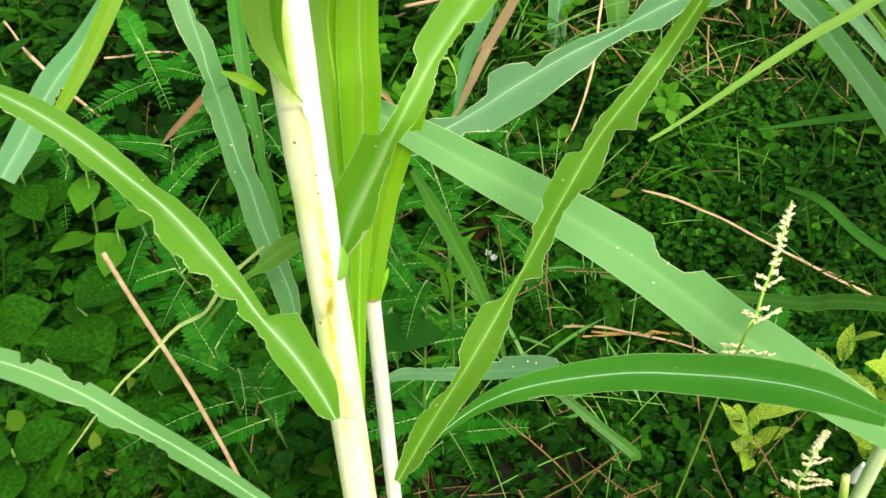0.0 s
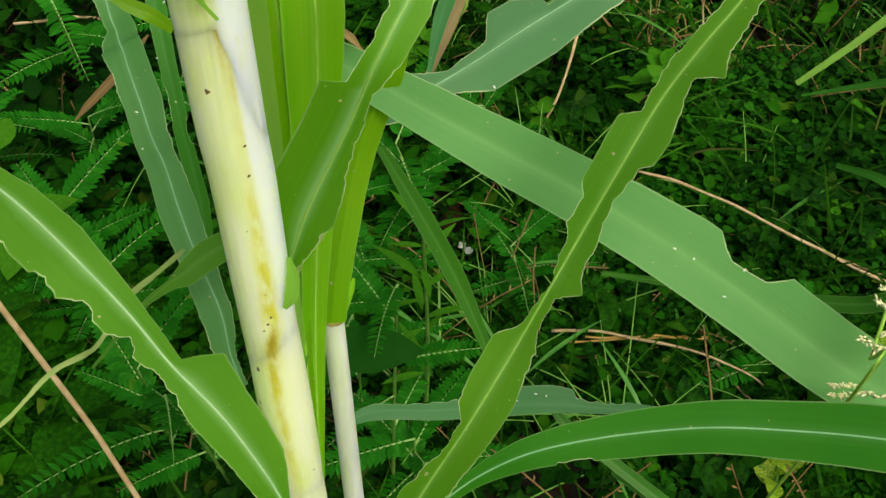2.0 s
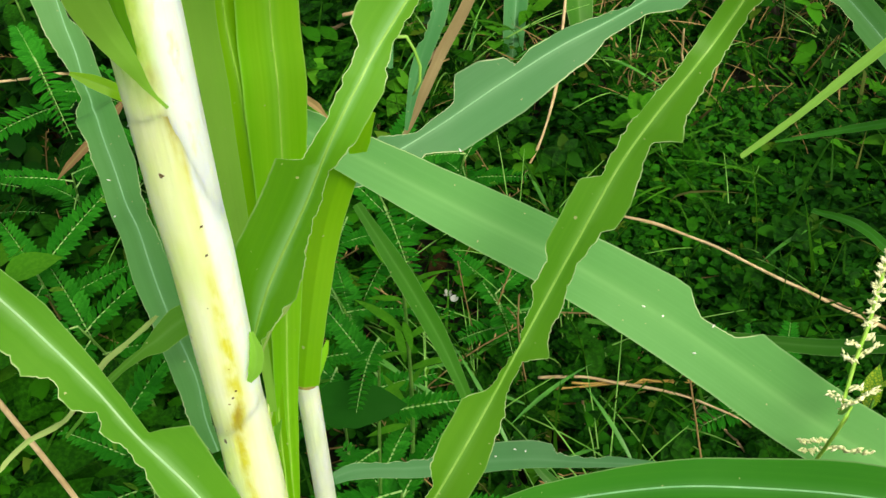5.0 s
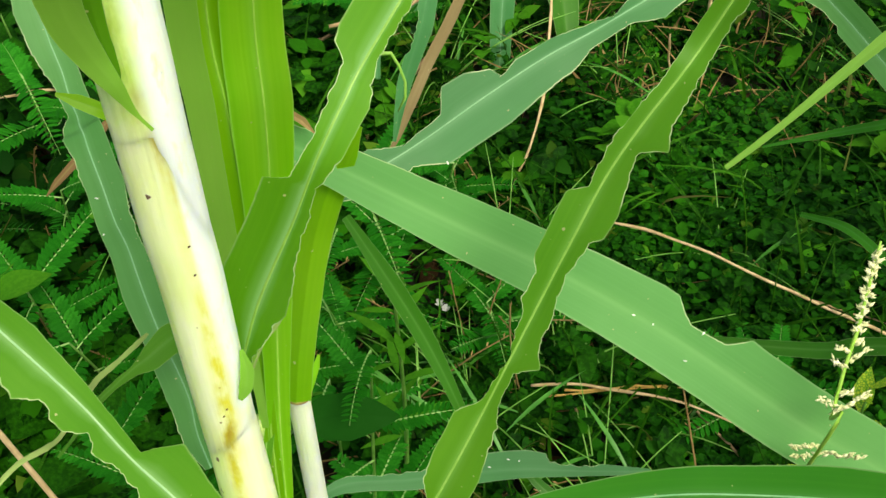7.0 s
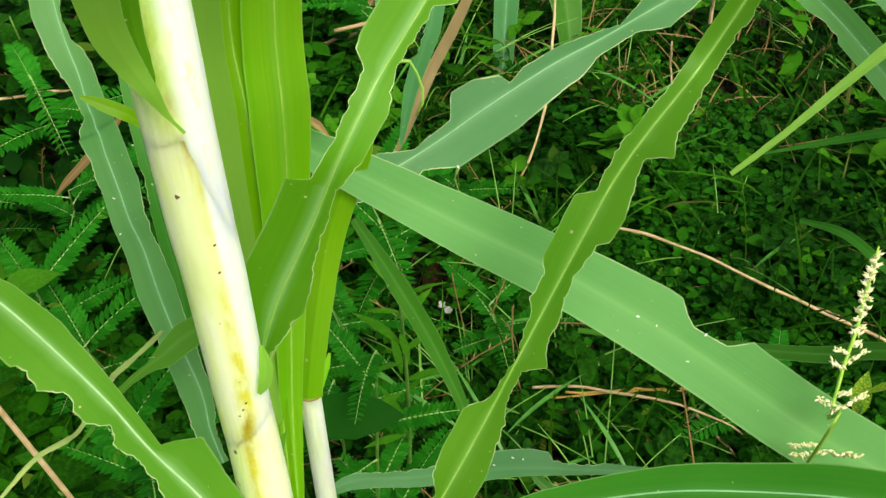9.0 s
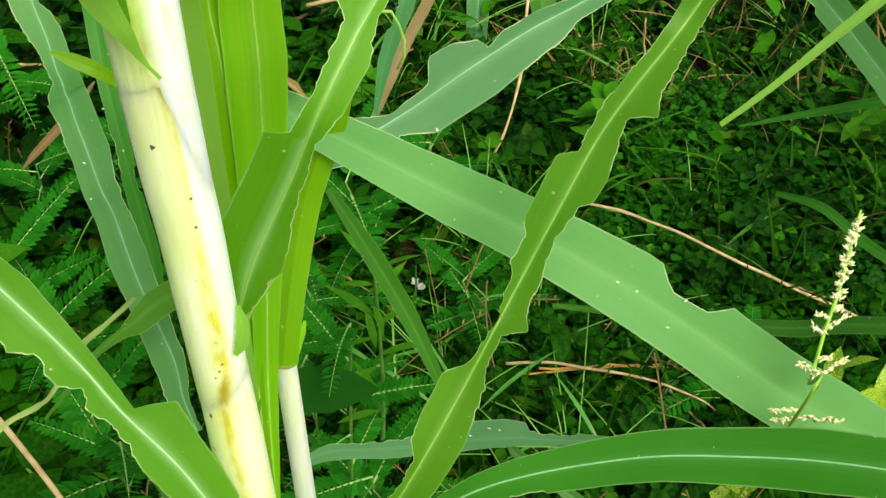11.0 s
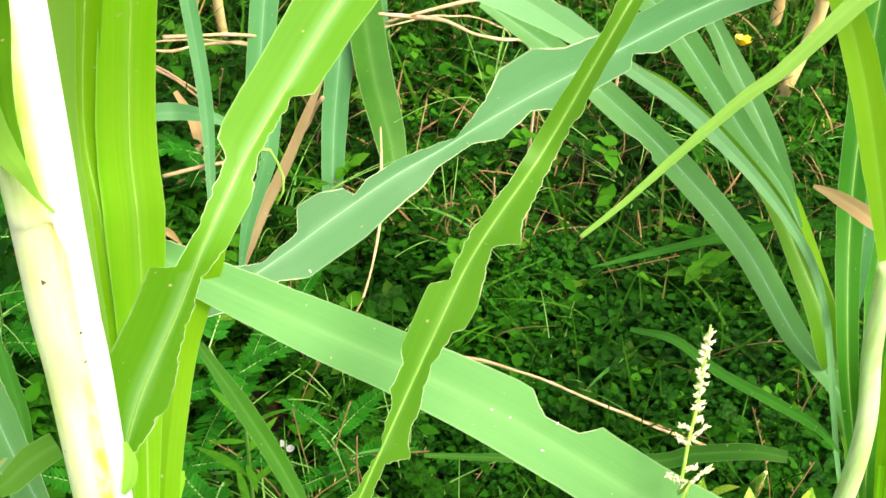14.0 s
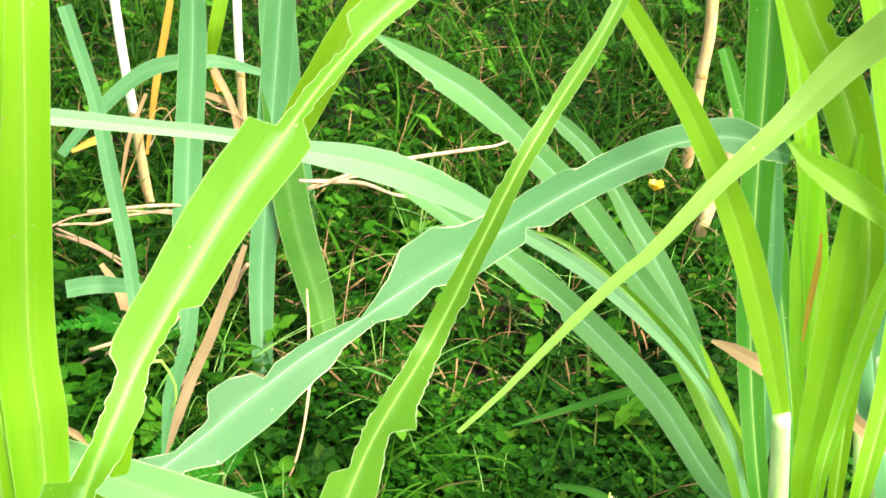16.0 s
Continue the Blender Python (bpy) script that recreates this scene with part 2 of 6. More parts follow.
SCAR = plain_material("scar", (0.06, 0.04, 0.02), (0.16, 0.11, 0.04), 400.0, 0.8)
STRAW = plain_material("straw", (0.42, 0.29, 0.14), (0.64, 0.49, 0.30), 90.0, 0.8)
STRAW_GOLD = plain_material("straw_gold", (0.46, 0.28, 0.06), (0.60, 0.40, 0.12), 90.0, 0.8)
STRAW_RED = plain_material("straw_red", (0.30, 0.195, 0.10), (0.43, 0.30, 0.17), 90.0, 0.8)
WEED_STEM = plain_material("weed_stem", (0.06, 0.18, 0.02), (0.12, 0.26, 0.04), 120.0, 0.6)
WEED_LEAF = small_leaf_material("weed_leaf", (0.006, 0.07, 0.003), (0.02, 0.14, 0.008), share=2.0)
FEATHER = small_leaf_material("feather", (0.008, 0.12, 0.005), (0.036, 0.27, 0.016), share=0.99, island=False)
# The near-black end carries the shade between low leaves as leaf colour.
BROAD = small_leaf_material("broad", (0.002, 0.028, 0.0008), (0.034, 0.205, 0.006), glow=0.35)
TUFT_STEM = plain_material("tuft_stem", (0.10, 0.30, 0.03), (0.20, 0.42, 0.08), 60.0, 0.5)
TUFT_LEAF = plain_material("tuft_leaf", (0.022, 0.14, 0.008), (0.06, 0.24, 0.02), 40.0, 0.5)
BROAD_LIGHT = small_leaf_material("broad_light", (0.04, 0.20, 0.008), (0.11, 0.34, 0.02), glow=0.4)
# Dark end again close to black, holding gap shade in the clover greens.
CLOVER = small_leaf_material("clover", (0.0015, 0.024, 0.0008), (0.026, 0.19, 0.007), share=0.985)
GRASS = small_leaf_material("grass", (0.009, 0.055, 0.002), (0.058, 0.23, 0.010), yellow=(0.26, 0.24, 0.07), share=0.95)
HAY = small_leaf_material("hay", (0.20, 0.13, 0.05), (0.40, 0.29, 0.13), yellow=(0.45, 0.34, 0.16), glow=0.1, rough=0.8)
LITTER = small_leaf_material("litter", (0.02, 0.012, 0.005), (0.11, 0.06, 0.025), yellow=(0.25, 0.16, 0.08), glow=0.05, rough=0.9)
# Near-black tones put the shade between the weeds into the soil colour.
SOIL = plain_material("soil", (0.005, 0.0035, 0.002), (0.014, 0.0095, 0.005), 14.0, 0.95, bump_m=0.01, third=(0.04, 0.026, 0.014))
SPIKELET = plain_material("spikelet", (0.60, 0.62, 0.30), (0.78, 0.78, 0.54), 300.0, 0.7)
PETAL_YELLOW = plain_material("petal_yellow", (0.80, 0.55, 0.02), (0.85, 0.66, 0.05), 200.0, 0.5)
PETAL_WHITE = plain_material("petal_white", (0.75, 0.76, 0.72), (0.85, 0.85, 0.82), 200.0, 0.5)


# ---- builders ----
def mesh_part(name, verts, faces, material, parent=None, label="", smooth=True):
    me = bpy.data.meshes.new(name)
    me.from_pydata([tuple(v) for v in verts], [], [tuple(f) for f in faces])
    me.materials.append(material)
    if smooth:
        me.polygons.foreach_set("use_smooth", [True] * len(me.polygons))
    me.update()
    ob = new(name, me)
    ob.parent = parent
    return tagged(ob, label=label)


def thing(name, label, category, at=(0, 0, 0), group="", kind=""):
    ob = new(name)
    ob.location = at
    ob.empty_display_size = 0.02
    return tagged(ob, label=label, category=category, group=group, kind=kind)


def spline(points, n):
    """n + 1 evenly spaced places on a smooth curve through the points, and where the points lie on it (0 to 1)."""
    p = np.array(points, float)
    p = np.vstack([2 * p[0] - p[1], p, 2 * p[-1] - p[-2]])
    fine, marks = [], []
    for i in range(1, len(p) - 2):
        marks.append(len(fine))
        for u in np.linspace(0, 1, 24, endpoint=False):
            a, b, c, d = p[i - 1], p[i], p[i + 1], p[i + 2]
            fine.append(0.5 * (2 * b + (c - a) * u + (2 * a - 5 * b + 4 * c - d) * u * u + (3 * b - a - 3 * c + d) * u ** 3))
    marks.append(len(fine))
    fine.append(p[-2])
    fine = np.array(fine)
    s = np.r_[0, np.cumsum(np.linalg.norm(np.diff(fine, axis=0), axis=1))]
    length = s[-1]
    s = s / length
    even = np.linspace(0, 1, n + 1)
    return np.stack([np.interp(even, s, fine[:, k]) for k in range(3)], 1), s[marks], length


def tube(name, points, radii, material, parent=None, label="", sides=10, step=0.006, cap=True, slant=0.0):
    n = max(3, int(np.linalg.norm(np.diff(np.array(points), axis=0), axis=1).sum() / step))
    c, marks, length = spline(points, n)
    r = np.interp(np.linspace(0, 1, n + 1), marks, radii)
    t = np.gradient(c, axis=0)
    t /= np.linalg.norm(t, axis=1)[:, None]
    ref = np.array((0.3, 1.0, 0.1)) if abs(t[0][1]) < 0.9 else np.array((1.0, 0.1, 0.2))
    u = np.cross(t, ref)
    u /= np.linalg.norm(u, axis=1)[:, None]
    w = np.cross(t, u)
    a = np.linspace(0, 2 * math.pi, sides, endpoint=False)
    ring = c[:, None] + r[:, None, None] * (np.cos(a)[None, :, None] * u[:, None] + np.sin(a)[None, :, None] * w[:, None])
    if slant:
        rise = np.clip((np.arange(n + 1) - n * 0.7) / (n * 0.3), 0, 1) ** 1.5
        ring[..., 2] += slant * (ring[..., 0] - c[:, None, 0]) * rise[:, None]
    verts = ring.reshape(-1, 3)
    faces = [(i * sides + j, i * sides + (j + 1) % sides, (i + 1) * sides + (j + 1) % sides, (i + 1) * sides + j)
             for i in range(n) for j in range(sides)]
    if cap:
        faces += [tuple(reversed(range(sides))), tuple(n * sides + j for j in range(sides))]
    return mesh_part(name, verts, faces, material, parent, label)


CROSS = np.array((-1, -0.98, -0.945, -0.65, -0.36, -0.17, -0.06, 0, 0.06, 0.17, 0.36, 0.65, 0.945, 0.98, 1.0))


def blade(parent, mid, left, right, face, bites=(), material=None, rib=None, fold=0.18, label="", name="leaf", wave=0.05, jag=1.0, seed=0, rib_width=0.02, rib_height=0.2, band=None):
    """A strap-shaped leaf along mid with half-widths on both sides, eaten away in bites (side, from, to, depth, ramp in, ramp out),
    with its midrib as a part."""
    rnd = np.random.RandomState(seed + len(mid) * 7 + int(abs(mid[0][0]) * 1e4))
    length = np.linalg.norm(np.diff(np.array(mid), axis=0), axis=1).sum()
    n = max(30, min(400, int(length / 0.0009)))
    band = (0.32 if rib else 0.10) if band is None else band
    near = max(3, int(n * 0.054))
    c, marks, length = spline(mid, n)
    s = np.linspace(0, 1, n + 1)
    t = np.gradient(c, axis=0)
    t /= np.linalg.norm(t, axis=1)[:, None]
    r = np.cross(t, np.array(face))
    r /= np.linalg.norm(r, axis=1)[:, None]
    up = np.cross(r, t)
    width, bitten, whole_width = {}, {}, {}
    for side, w in ((-1, left), (1, right)):
        at, wide = np.array(w).T
        w = np.interp(s, at, wide)
        whole = np.array([w[max(0, i - near):i + near + 1].max() for i in range(n + 1)]) if len(at) > 16 else w
        keep = np.ones(n + 1)
        for b_side, s0, s1, depth, a, b in bites:
            if b_side != side:
                continue
            q = (s - s0) / (s1 - s0)
            shape = np.clip(np.minimum(q / a, (1 - q) / b), 0, 1)
            shape = np.sqrt(shape) * (0.86 + 0.14 * np.cos(q * math.pi * (2 + 3 * (s1 - s0) * 10)))
            keep = np.minimum(keep, 1 - depth * shape)
        rough = np.interp(np.arange(n + 1), np.arange(0, n + 4, 2), rnd.uniform(-1, 1, len(np.arange(0, n + 4, 2))))
        eaten = np.clip((1 - keep * w / whole - 0.05) * 7, 0, 1)
        coarse = np.interp(np.arange(n + 1), np.arange(0, n + 9, 8), rnd.uniform(-1, 1, len(np.arange(0, n + 9, 8))))
        fine = rnd.uniform(-1, 1, n + 1)
        nibble = jag * ((0.00032 * coarse + 0.00018 * rough + 0.00012 * fine) * eaten + 0.00010 * coarse + 0.00004 * rough)
        width[side], bitten[side], whole_width[side] = np.maximum(w * keep + nibble, 0.0004), eaten, whole
    verts, rims, uvs, bands = [], [], [], []
    phase = rnd.uniform(0, 6.28)
    for i in range(n + 1):
        for f in CROSS:
            side = -1 if f < 0 else 1
            w = width[side][i]
            x = f * w
            rip = wave * w * math.sin(s[i] * length / 0.022 + phase + side) * abs(f) ** 2
            verts.append(c[i] + r[i] * x + up[i] * (fold * abs(x) + rip - 0.12 * fold * w * f * f))
            rims.append((0.2 + 0.8 * bitten[side][i]) if abs(f) > 0.95 else 0.0)
            uvs.append((x + 0.05, s[i] * length))
            bands.append(band * np.interp(abs(f), (0, 0.06, 0.17, 0.36), (1.0, 0.85, 0.28, 0.0)))
    m = len(CROSS)
    faces = [(i * m + j, i * m + j + 1, (i + 1) * m + j + 1, (i + 1) * m + j) for i in range(n) for j in range(m - 1)]
    ob = mesh_part(name, verts, faces, material, parent, label)
    me = ob.data
    me.attributes.new("rim", "FLOAT", "POINT").data.foreach_set("value", rims)
    me.attributes.new("band", "FLOAT", "POINT").data.foreach_set("value", bands)
    layer = me.uv_layers.new(name="UVMap")
    loops = np.zeros(len(me.loops), int)
    me.loops.foreach_get("vertex_index", loops)
    layer.data.foreach_set("uv", np.array(uvs)[loops].ravel())
    if rib:
        hw = np.clip(0.5 * (whole_width[-1] + whole_width[1]) * rib_width, 0.0003, 0.0014) * np.clip((1.02 - s) * 4, 0.15, 1)
        rv, sec = [], ((-1, 0.0), (-0.55, 0.55), (0, 0.75), (0.55, 0.55), (1, 0.0), (0.5, -0.7), (-0.5, -0.7))
        for i in range(n + 1):
            for a, b in sec:
                rv.append(c[i] + r[i] * a * hw[i] + up[i] * (b * hw[i] * rib_height + 0.0001))
        k = len(sec)
        rf = [(i * k + j, i * k + (j + 1) % k, (i + 1) * k + (j + 1) % k, (i + 1) * k + j) for i in range(n) for j in range(k)]
        mesh_part("midrib", rv, rf, rib, ob, "pale raised midrib")
    return ob


def ring(name, at, radius, height, material, parent, label="", tilt=0.25):
    """A slanting collar round a stem."""
    verts, faces, k = [], [], 20
    for z, d in ((-0.5, 0.0), (-0.25, 0.0007), (0.2, 0.0008), (0.5, 0.0)):
        for j in range(k):
            a = 2 * math.pi * j / k
            rr = radius + d
            verts.append((at[0] + rr * math.cos(a), at[1] + rr * math.sin(a), at[2] + z * height - tilt * rr * math.cos(a - 0.6)))
    faces = [(i * k + j, i * k + (j + 1) % k, (i + 1) * k + (j + 1) % k, (i + 1) * k + j) for i in range(3) for j in range(k)]
    return mesh_part(name, verts, faces, material, parent, label)


# ---- ground ----
def relief(x, y):
    near = math.exp(-((x - 0.2) ** 2 + (y - 1.2) ** 2) / 9.0)
    return (noise.noise((x * 3, y * 3, 0)) * 0.015 + noise.noise((x * 14, y * 14, 3)) * 0.007) * near


def build_ground():
    xs = np.r_[-80, -30, -12, -6, -3.5, np.linspace(-2.2, 3.2, 110), 4.5, 7, 12, 30, 80]
    ys = np.r_[-80, -30, -12, -5, -2, -1, np.linspace(-0.4, 5, 110), 6, 8, 12, 30, 80]
    verts = [(x, y, relief(x, y) - 0.004) for y in ys for x in xs]
    k = len(xs)
    faces = [(j * k + i, j * k + i + 1, (j + 1) * k + i + 1, (j + 1) * k + i) for j in range(len(ys) - 1) for i in range(k - 1)]
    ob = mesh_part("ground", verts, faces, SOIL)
    tagged(ob, "near-black soil with gap shade in its colour under low green weeds", "ground", kind="structure")


build_ground()

# ---- front plant ----
front = thing("grass_plant", "tall pale-stemmed fodder grass plant with insect-eaten green leaves", "plant", (-0.065, 0.21, 0.0), "fodder grass plants")
X, Y = -0.065, 0.211


def set_home(root):
    """Parts are built in world places; hang them on their root without moving them."""
    for ob in root.children:
        ob.matrix_parent_inverse = Matrix.Translation(root.location).inverted()


tube("culm", [(X + 0.004, Y + 0.002, -0.02), (X + 0.002, Y, 0.25), (X, Y, 0.57), (X, Y, 0.70), (X - 0.002, Y - 0.002, 0.95)], [0.0085, 0.0082, 0.0068, 0.0066, 0.006], CULM, front, sides=16)
SHEATH = "cream-white waxy leaf sheath"
sheaths = [
    tube("sheath", [(X + 0.002, Y, 0.10), (X + 0.001, Y, 0.30), (X + 0.0008, Y, 0.42), (X + 0.0005, Y, 0.47), (X + 0.0005, Y, 0.53)], [0.0090, 0.0092, 0.0091, 0.0088, 0.0072], CULM, front, SHEATH, sides=40, step=0.0022, slant=0.9),
    tube("sheath", [(X + 0.0006, Y, 0.440), (X + 0.0006, Y, 0.47), (X + 0.0006, Y, 0.50), (X + 0.0005, Y, 0.53), (X + 0.0003, Y, 0.56), (X, Y, 0.61)], [0.0074, 0.0083, 0.0087, 0.0086, 0.0081, 0.0066], CULM, front, SHEATH, sides=40, step=0.0022, slant=1.2),
    tube("sheath", [(X, Y, 0.530), (X, Y, 0.56), (X, Y, 0.59), (X, Y, 0.63), (X - 0.0004, Y - 0.0002, 0.65), (X - 0.0006, Y - 0.0002, 0.697)], [0.0072, 0.0080, 0.0082, 0.0084, 0.0086, 0.0084], CULM, front, SHEATH, sides=40, step=0.0022, slant=-0.75),
    tube("sheath", [(X, Y, 0.555), (X, Y, 0.572), (X, Y, 0.60), (X - 0.0003, Y - 0.0001, 0.65), (X - 0.0006, Y - 0.0002, 0.68), (X - 0.0006, Y - 0.0002, 0.70), (X - 0.001, Y, 0.76), (X - 0.002, Y, 0.85), (X - 0.003, Y, 0.95)], [0.0066, 0.0069, 0.0075, 0.00825, 0.00845, 0.0086, 0.0087, 0.008, 0.007], CULM, front, "pale whitish green upper leaf sheath", sides=40, step=0.0022),
]


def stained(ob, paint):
    """Writes where the stem is stained or painted sunlit: paint(x from the axis, height) gives the lime, stain, rust
    and sunlit bloom shares on its front.
    """
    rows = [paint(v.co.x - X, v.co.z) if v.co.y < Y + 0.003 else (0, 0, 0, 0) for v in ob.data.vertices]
    for k, mark in enumerate(("lime", "stain", "rust", "bloom_light")):
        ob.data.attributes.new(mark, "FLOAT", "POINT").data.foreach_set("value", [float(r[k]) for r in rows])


SEAM_Z = (0.50, 0.51, 0.54, 0.566, 0.574, 0.60, 0.63, 0.668, 0.687, 0.695, 0.706)
SEAM_X = (0.0015, 0.0015, 0.0005, 0.0012, 0.0026, 0.0032, 0.0034, 0.0032, 0.0022, -0.0005, -0.008)


def seam_stain(x, z):
    d = abs(x - np.interp(z, SEAM_Z, SEAM_X))
    wide = np.interp(z, (0.50, 0.54, 0.575, 0.60, 0.64, 0.67, 0.69), (0.0016, 0.0018, 0.0026, 0.0021, 0.0010, 0.0009, 0.0014))
    much = np.interp(z, (0.44, 0.50, 0.56, 0.58, 0.62, 0.645, 0.682, 0.71), (0.0, 0.6, 1.0, 1.0, 0.8, 0.35, 1.0, 0.6))
    rust = np.interp(z, (0.545, 0.563, 0.572, 0.578, 0.674, 0.686, 0.696, 0.706), (0.0, 0.35, 0.9, 0.0, 0.0, 0.95, 0.9, 0.0))
    # Last share: sunlit white painted right of the seam.
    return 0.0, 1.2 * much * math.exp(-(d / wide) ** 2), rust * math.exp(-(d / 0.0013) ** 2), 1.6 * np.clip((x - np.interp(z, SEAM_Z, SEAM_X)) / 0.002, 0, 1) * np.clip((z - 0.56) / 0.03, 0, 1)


def lime_side(x, z):
    high = np.clip((z - 0.684) / 0.02, 0, 1)
    # Last share brightens the right flank as if the sun lay on it.
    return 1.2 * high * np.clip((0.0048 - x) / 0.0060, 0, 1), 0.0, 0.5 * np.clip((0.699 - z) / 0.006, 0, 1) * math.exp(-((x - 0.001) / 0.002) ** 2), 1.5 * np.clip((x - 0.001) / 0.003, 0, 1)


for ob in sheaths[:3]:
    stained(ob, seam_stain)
for v in sheaths[2].data.vertices:
    # the sheath is split down its front: one side tucks under the upper sheath
    tuck = np.clip((v.co.x - X - np.interp(v.co.z, (0.60, 0.62, 0.66, 0.685, 0.701), (0.011, 0.0090, 0.0048, 0.0022, -0.0005)) + 0.0002) / 0.0028, 0, 1)
    v.co.x -= (v.co.x - X) * 0.055 * tuck
    v.co.y -= (v.co.y - Y) * 0.055 * tuck
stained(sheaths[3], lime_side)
blade(front, mid=[(-0.060, 0.220, 0.580), (-0.052, 0.222, 0.605), (-0.039, 0.224, 0.635), (-0.031, 0.226, 0.655), (-0.024, 0.234, 0.666), (-0.017, 0.244, 0.674), (0.007, 0.265, 0.703), (0.026, 0.276, 0.723), (0.047, 0.285, 0.745), (0.071, 0.293, 0.763), (0.105, 0.303, 0.790)], left=[(0.015, 0.0012), (0.050, 0.0085), (0.093, 0.0122), (0.130, 0.0124), (0.180, 0.0116), (0.246, 0.0112), (0.249, 0.0055), (0.273, 0.0033), (0.311, 0.0036), (0.360, 0.0040), (0.372, 0.0085), (0.385, 0.0098), (0.450, 0.0100), (0.550, 0.0108), (0.632, 0.0112), (0.640, 0.0040), (0.700, 0.0022), (0.755, 0.0022), (0.765, 0.0075), (0.850, 0.0085), (1.000, 0.0070)], right=[(0.000, 0.0024), (0.024, 0.0035), (0.096, 0.0083), (0.146, 0.0067), (0.188, 0.0035), (0.249, 0.0030), (0.289, 0.0061), (0.335, 0.0064), (0.350, 0.0046), (0.376, 0.0024), (0.440, 0.0024), (0.452, 0.0072), (0.500, 0.0078), (0.600, 0.0083), (0.645, 0.0085), (0.660, 0.0025), (0.720, 0.0024), (0.850, 0.0030), (1.000, 0.0040)], face=(-0.010, -0.830, 0.558), bites=[], material=LEAF_MID, rib=RIB_PALE, fold=0.22, band=0.6, rib_width=0.035, jag=1.8, label="bright green leaf with large bites along its edges")
blade(front, mid=[(-0.066, 0.192, 0.497), (-0.071, 0.195, 0.511), (-0.082, 0.201, 0.533), (-0.096, 0.207, 0.553), (-0.107, 0.213, 0.571), (-0.121, 0.219, 0.591), (-0.129, 0.221, 0.604), (-0.136, 0.222, 0.614), (-0.146, 0.222, 0.628), (-0.160, 0.224, 0.644), (-0.175, 0.225, 0.658), (-0.189, 0.224, 0.670)], left=[(0.000, 0.0023), (0.052, 0.0069), (0.118, 0.0075), (0.205, 0.0086), (0.282, 0.0062), (0.304, 0.0038), (0.339, 0.0069), (0.369, 0.0038), (0.400, 0.0086), (0.426, 0.0094), (0.446, 0.0071), (0.485, 0.0120), (0.538, 0.0119), (0.573, 0.0115), (0.621, 0.0065), (0.644, 0.0073), (0.723, 0.0065), (0.821, 0.0061), (0.916, 0.0055), (1.000, 0.0032)], right=[(0.000, 0.0023), (0.088, 0.0089), (0.194, 0.0108), (0.263, 0.0137), (0.290, 0.0063), (0.297, 0.0032), (0.352, 0.0041), (0.426, 0.0053), (0.525, 0.0072), (0.610, 0.0063), (0.661, 0.0045), (0.723, 0.0062), (0.821, 0.0058), (0.916, 0.0055), (1.000, 0.0032)], face=(0.325, -0.607, 0.725), bites=[(-1, 0.485, 0.533, 0.15, 0.20, 0.20)], material=LEAF_SHADE, rib=RIB_WHITE, fold=0.2, band=0.6, jag=2.6, rib_width=0.035, label="green leaf with ragged eaten edges")
# Narrow dark blade stands for the shadow in the crease beside the fold.
blade(front, mid=[(-0.066, 0.206, 0.689), (-0.066, 0.204, 0.694), (-0.066, 0.202, 0.700), (-0.067, 0.201, 0.708), (-0.067, 0.200, 0.716), (-0.066, 0.198, 0.725), (-0.064, 0.196, 0.736), (-0.062, 0.192, 0.748)], left=[(0.000, 0.0007), (0.089, 0.0011), (0.183, 0.0014), (0.312, 0.0018), (0.448, 0.0021), (0.600, 0.0022), (0.790, 0.0022), (1.000, 0.0019)], right=[(0.000, 0.0007), (0.089, 0.0011), (0.183, 0.0014), (0.312, 0.0018), (0.448, 0.0021), (0.600, 0.0022), (0.790, 0.0022), (1.000, 0.0019)], face=(0.273, -0.787, 0.553), material=LEAF_MID, fold=-0.25, band=0.0, wave=0.0, label="added dark green strip for the shade beside the folded leaf base")
blade(front, mid=[(-0.061, 0.199, 0.688), (-0.064, 0.199, 0.693), (-0.066, 0.198, 0.700), (-0.069, 0.198, 0.707), (-0.071, 0.196, 0.717), (-0.071, 0.194, 0.726), (-0.070, 0.191, 0.737), (-0.067, 0.187, 0.751)], left=[(0.000, 0.0001), (0.086, 0.0007), (0.189, 0.0018), (0.311, 0.0030), (0.460, 0.0039), (0.603, 0.0044), (0.774, 0.0046), (1.000, 0.0037)], right=[(0.000, 0.0001), (0.086, 0.0007), (0.189, 0.0018), (0.311, 0.0030), (0.460, 0.0039), (0.603, 0.0044), (0.774, 0.0046), (1.000, 0.0037)], face=(0.284, -0.779, 0.559), material=LEAF_SOFT, fold=-0.1, band=0.0, wave=0.02, jag=1.5, label="green leaf base folded over the stem")
for p in [(-0.062, 0.205, 0.654), (-0.061, 0.204, 0.650), (-0.061, 0.203, 0.648), (-0.061, 0.202, 0.639), (-0.067, 0.207, 0.671), (-0.063, 0.202, 0.580), (-0.062, 0.203, 0.582)]:
    mark = tube("scar", [(-0.0008, 0, -0.0006), (-0.0004, -0.0001, 0), (0.0005, 0, 0.0003), (0.0008, 0, 0.0009)], [0.0002, 0.0005, 0.0005, 0.0001], SCAR, front, "dark brown insect scar", sides=7, step=0.0005)
    mark.location, mark.scale = p, (0.42, 0.42, 0.65)
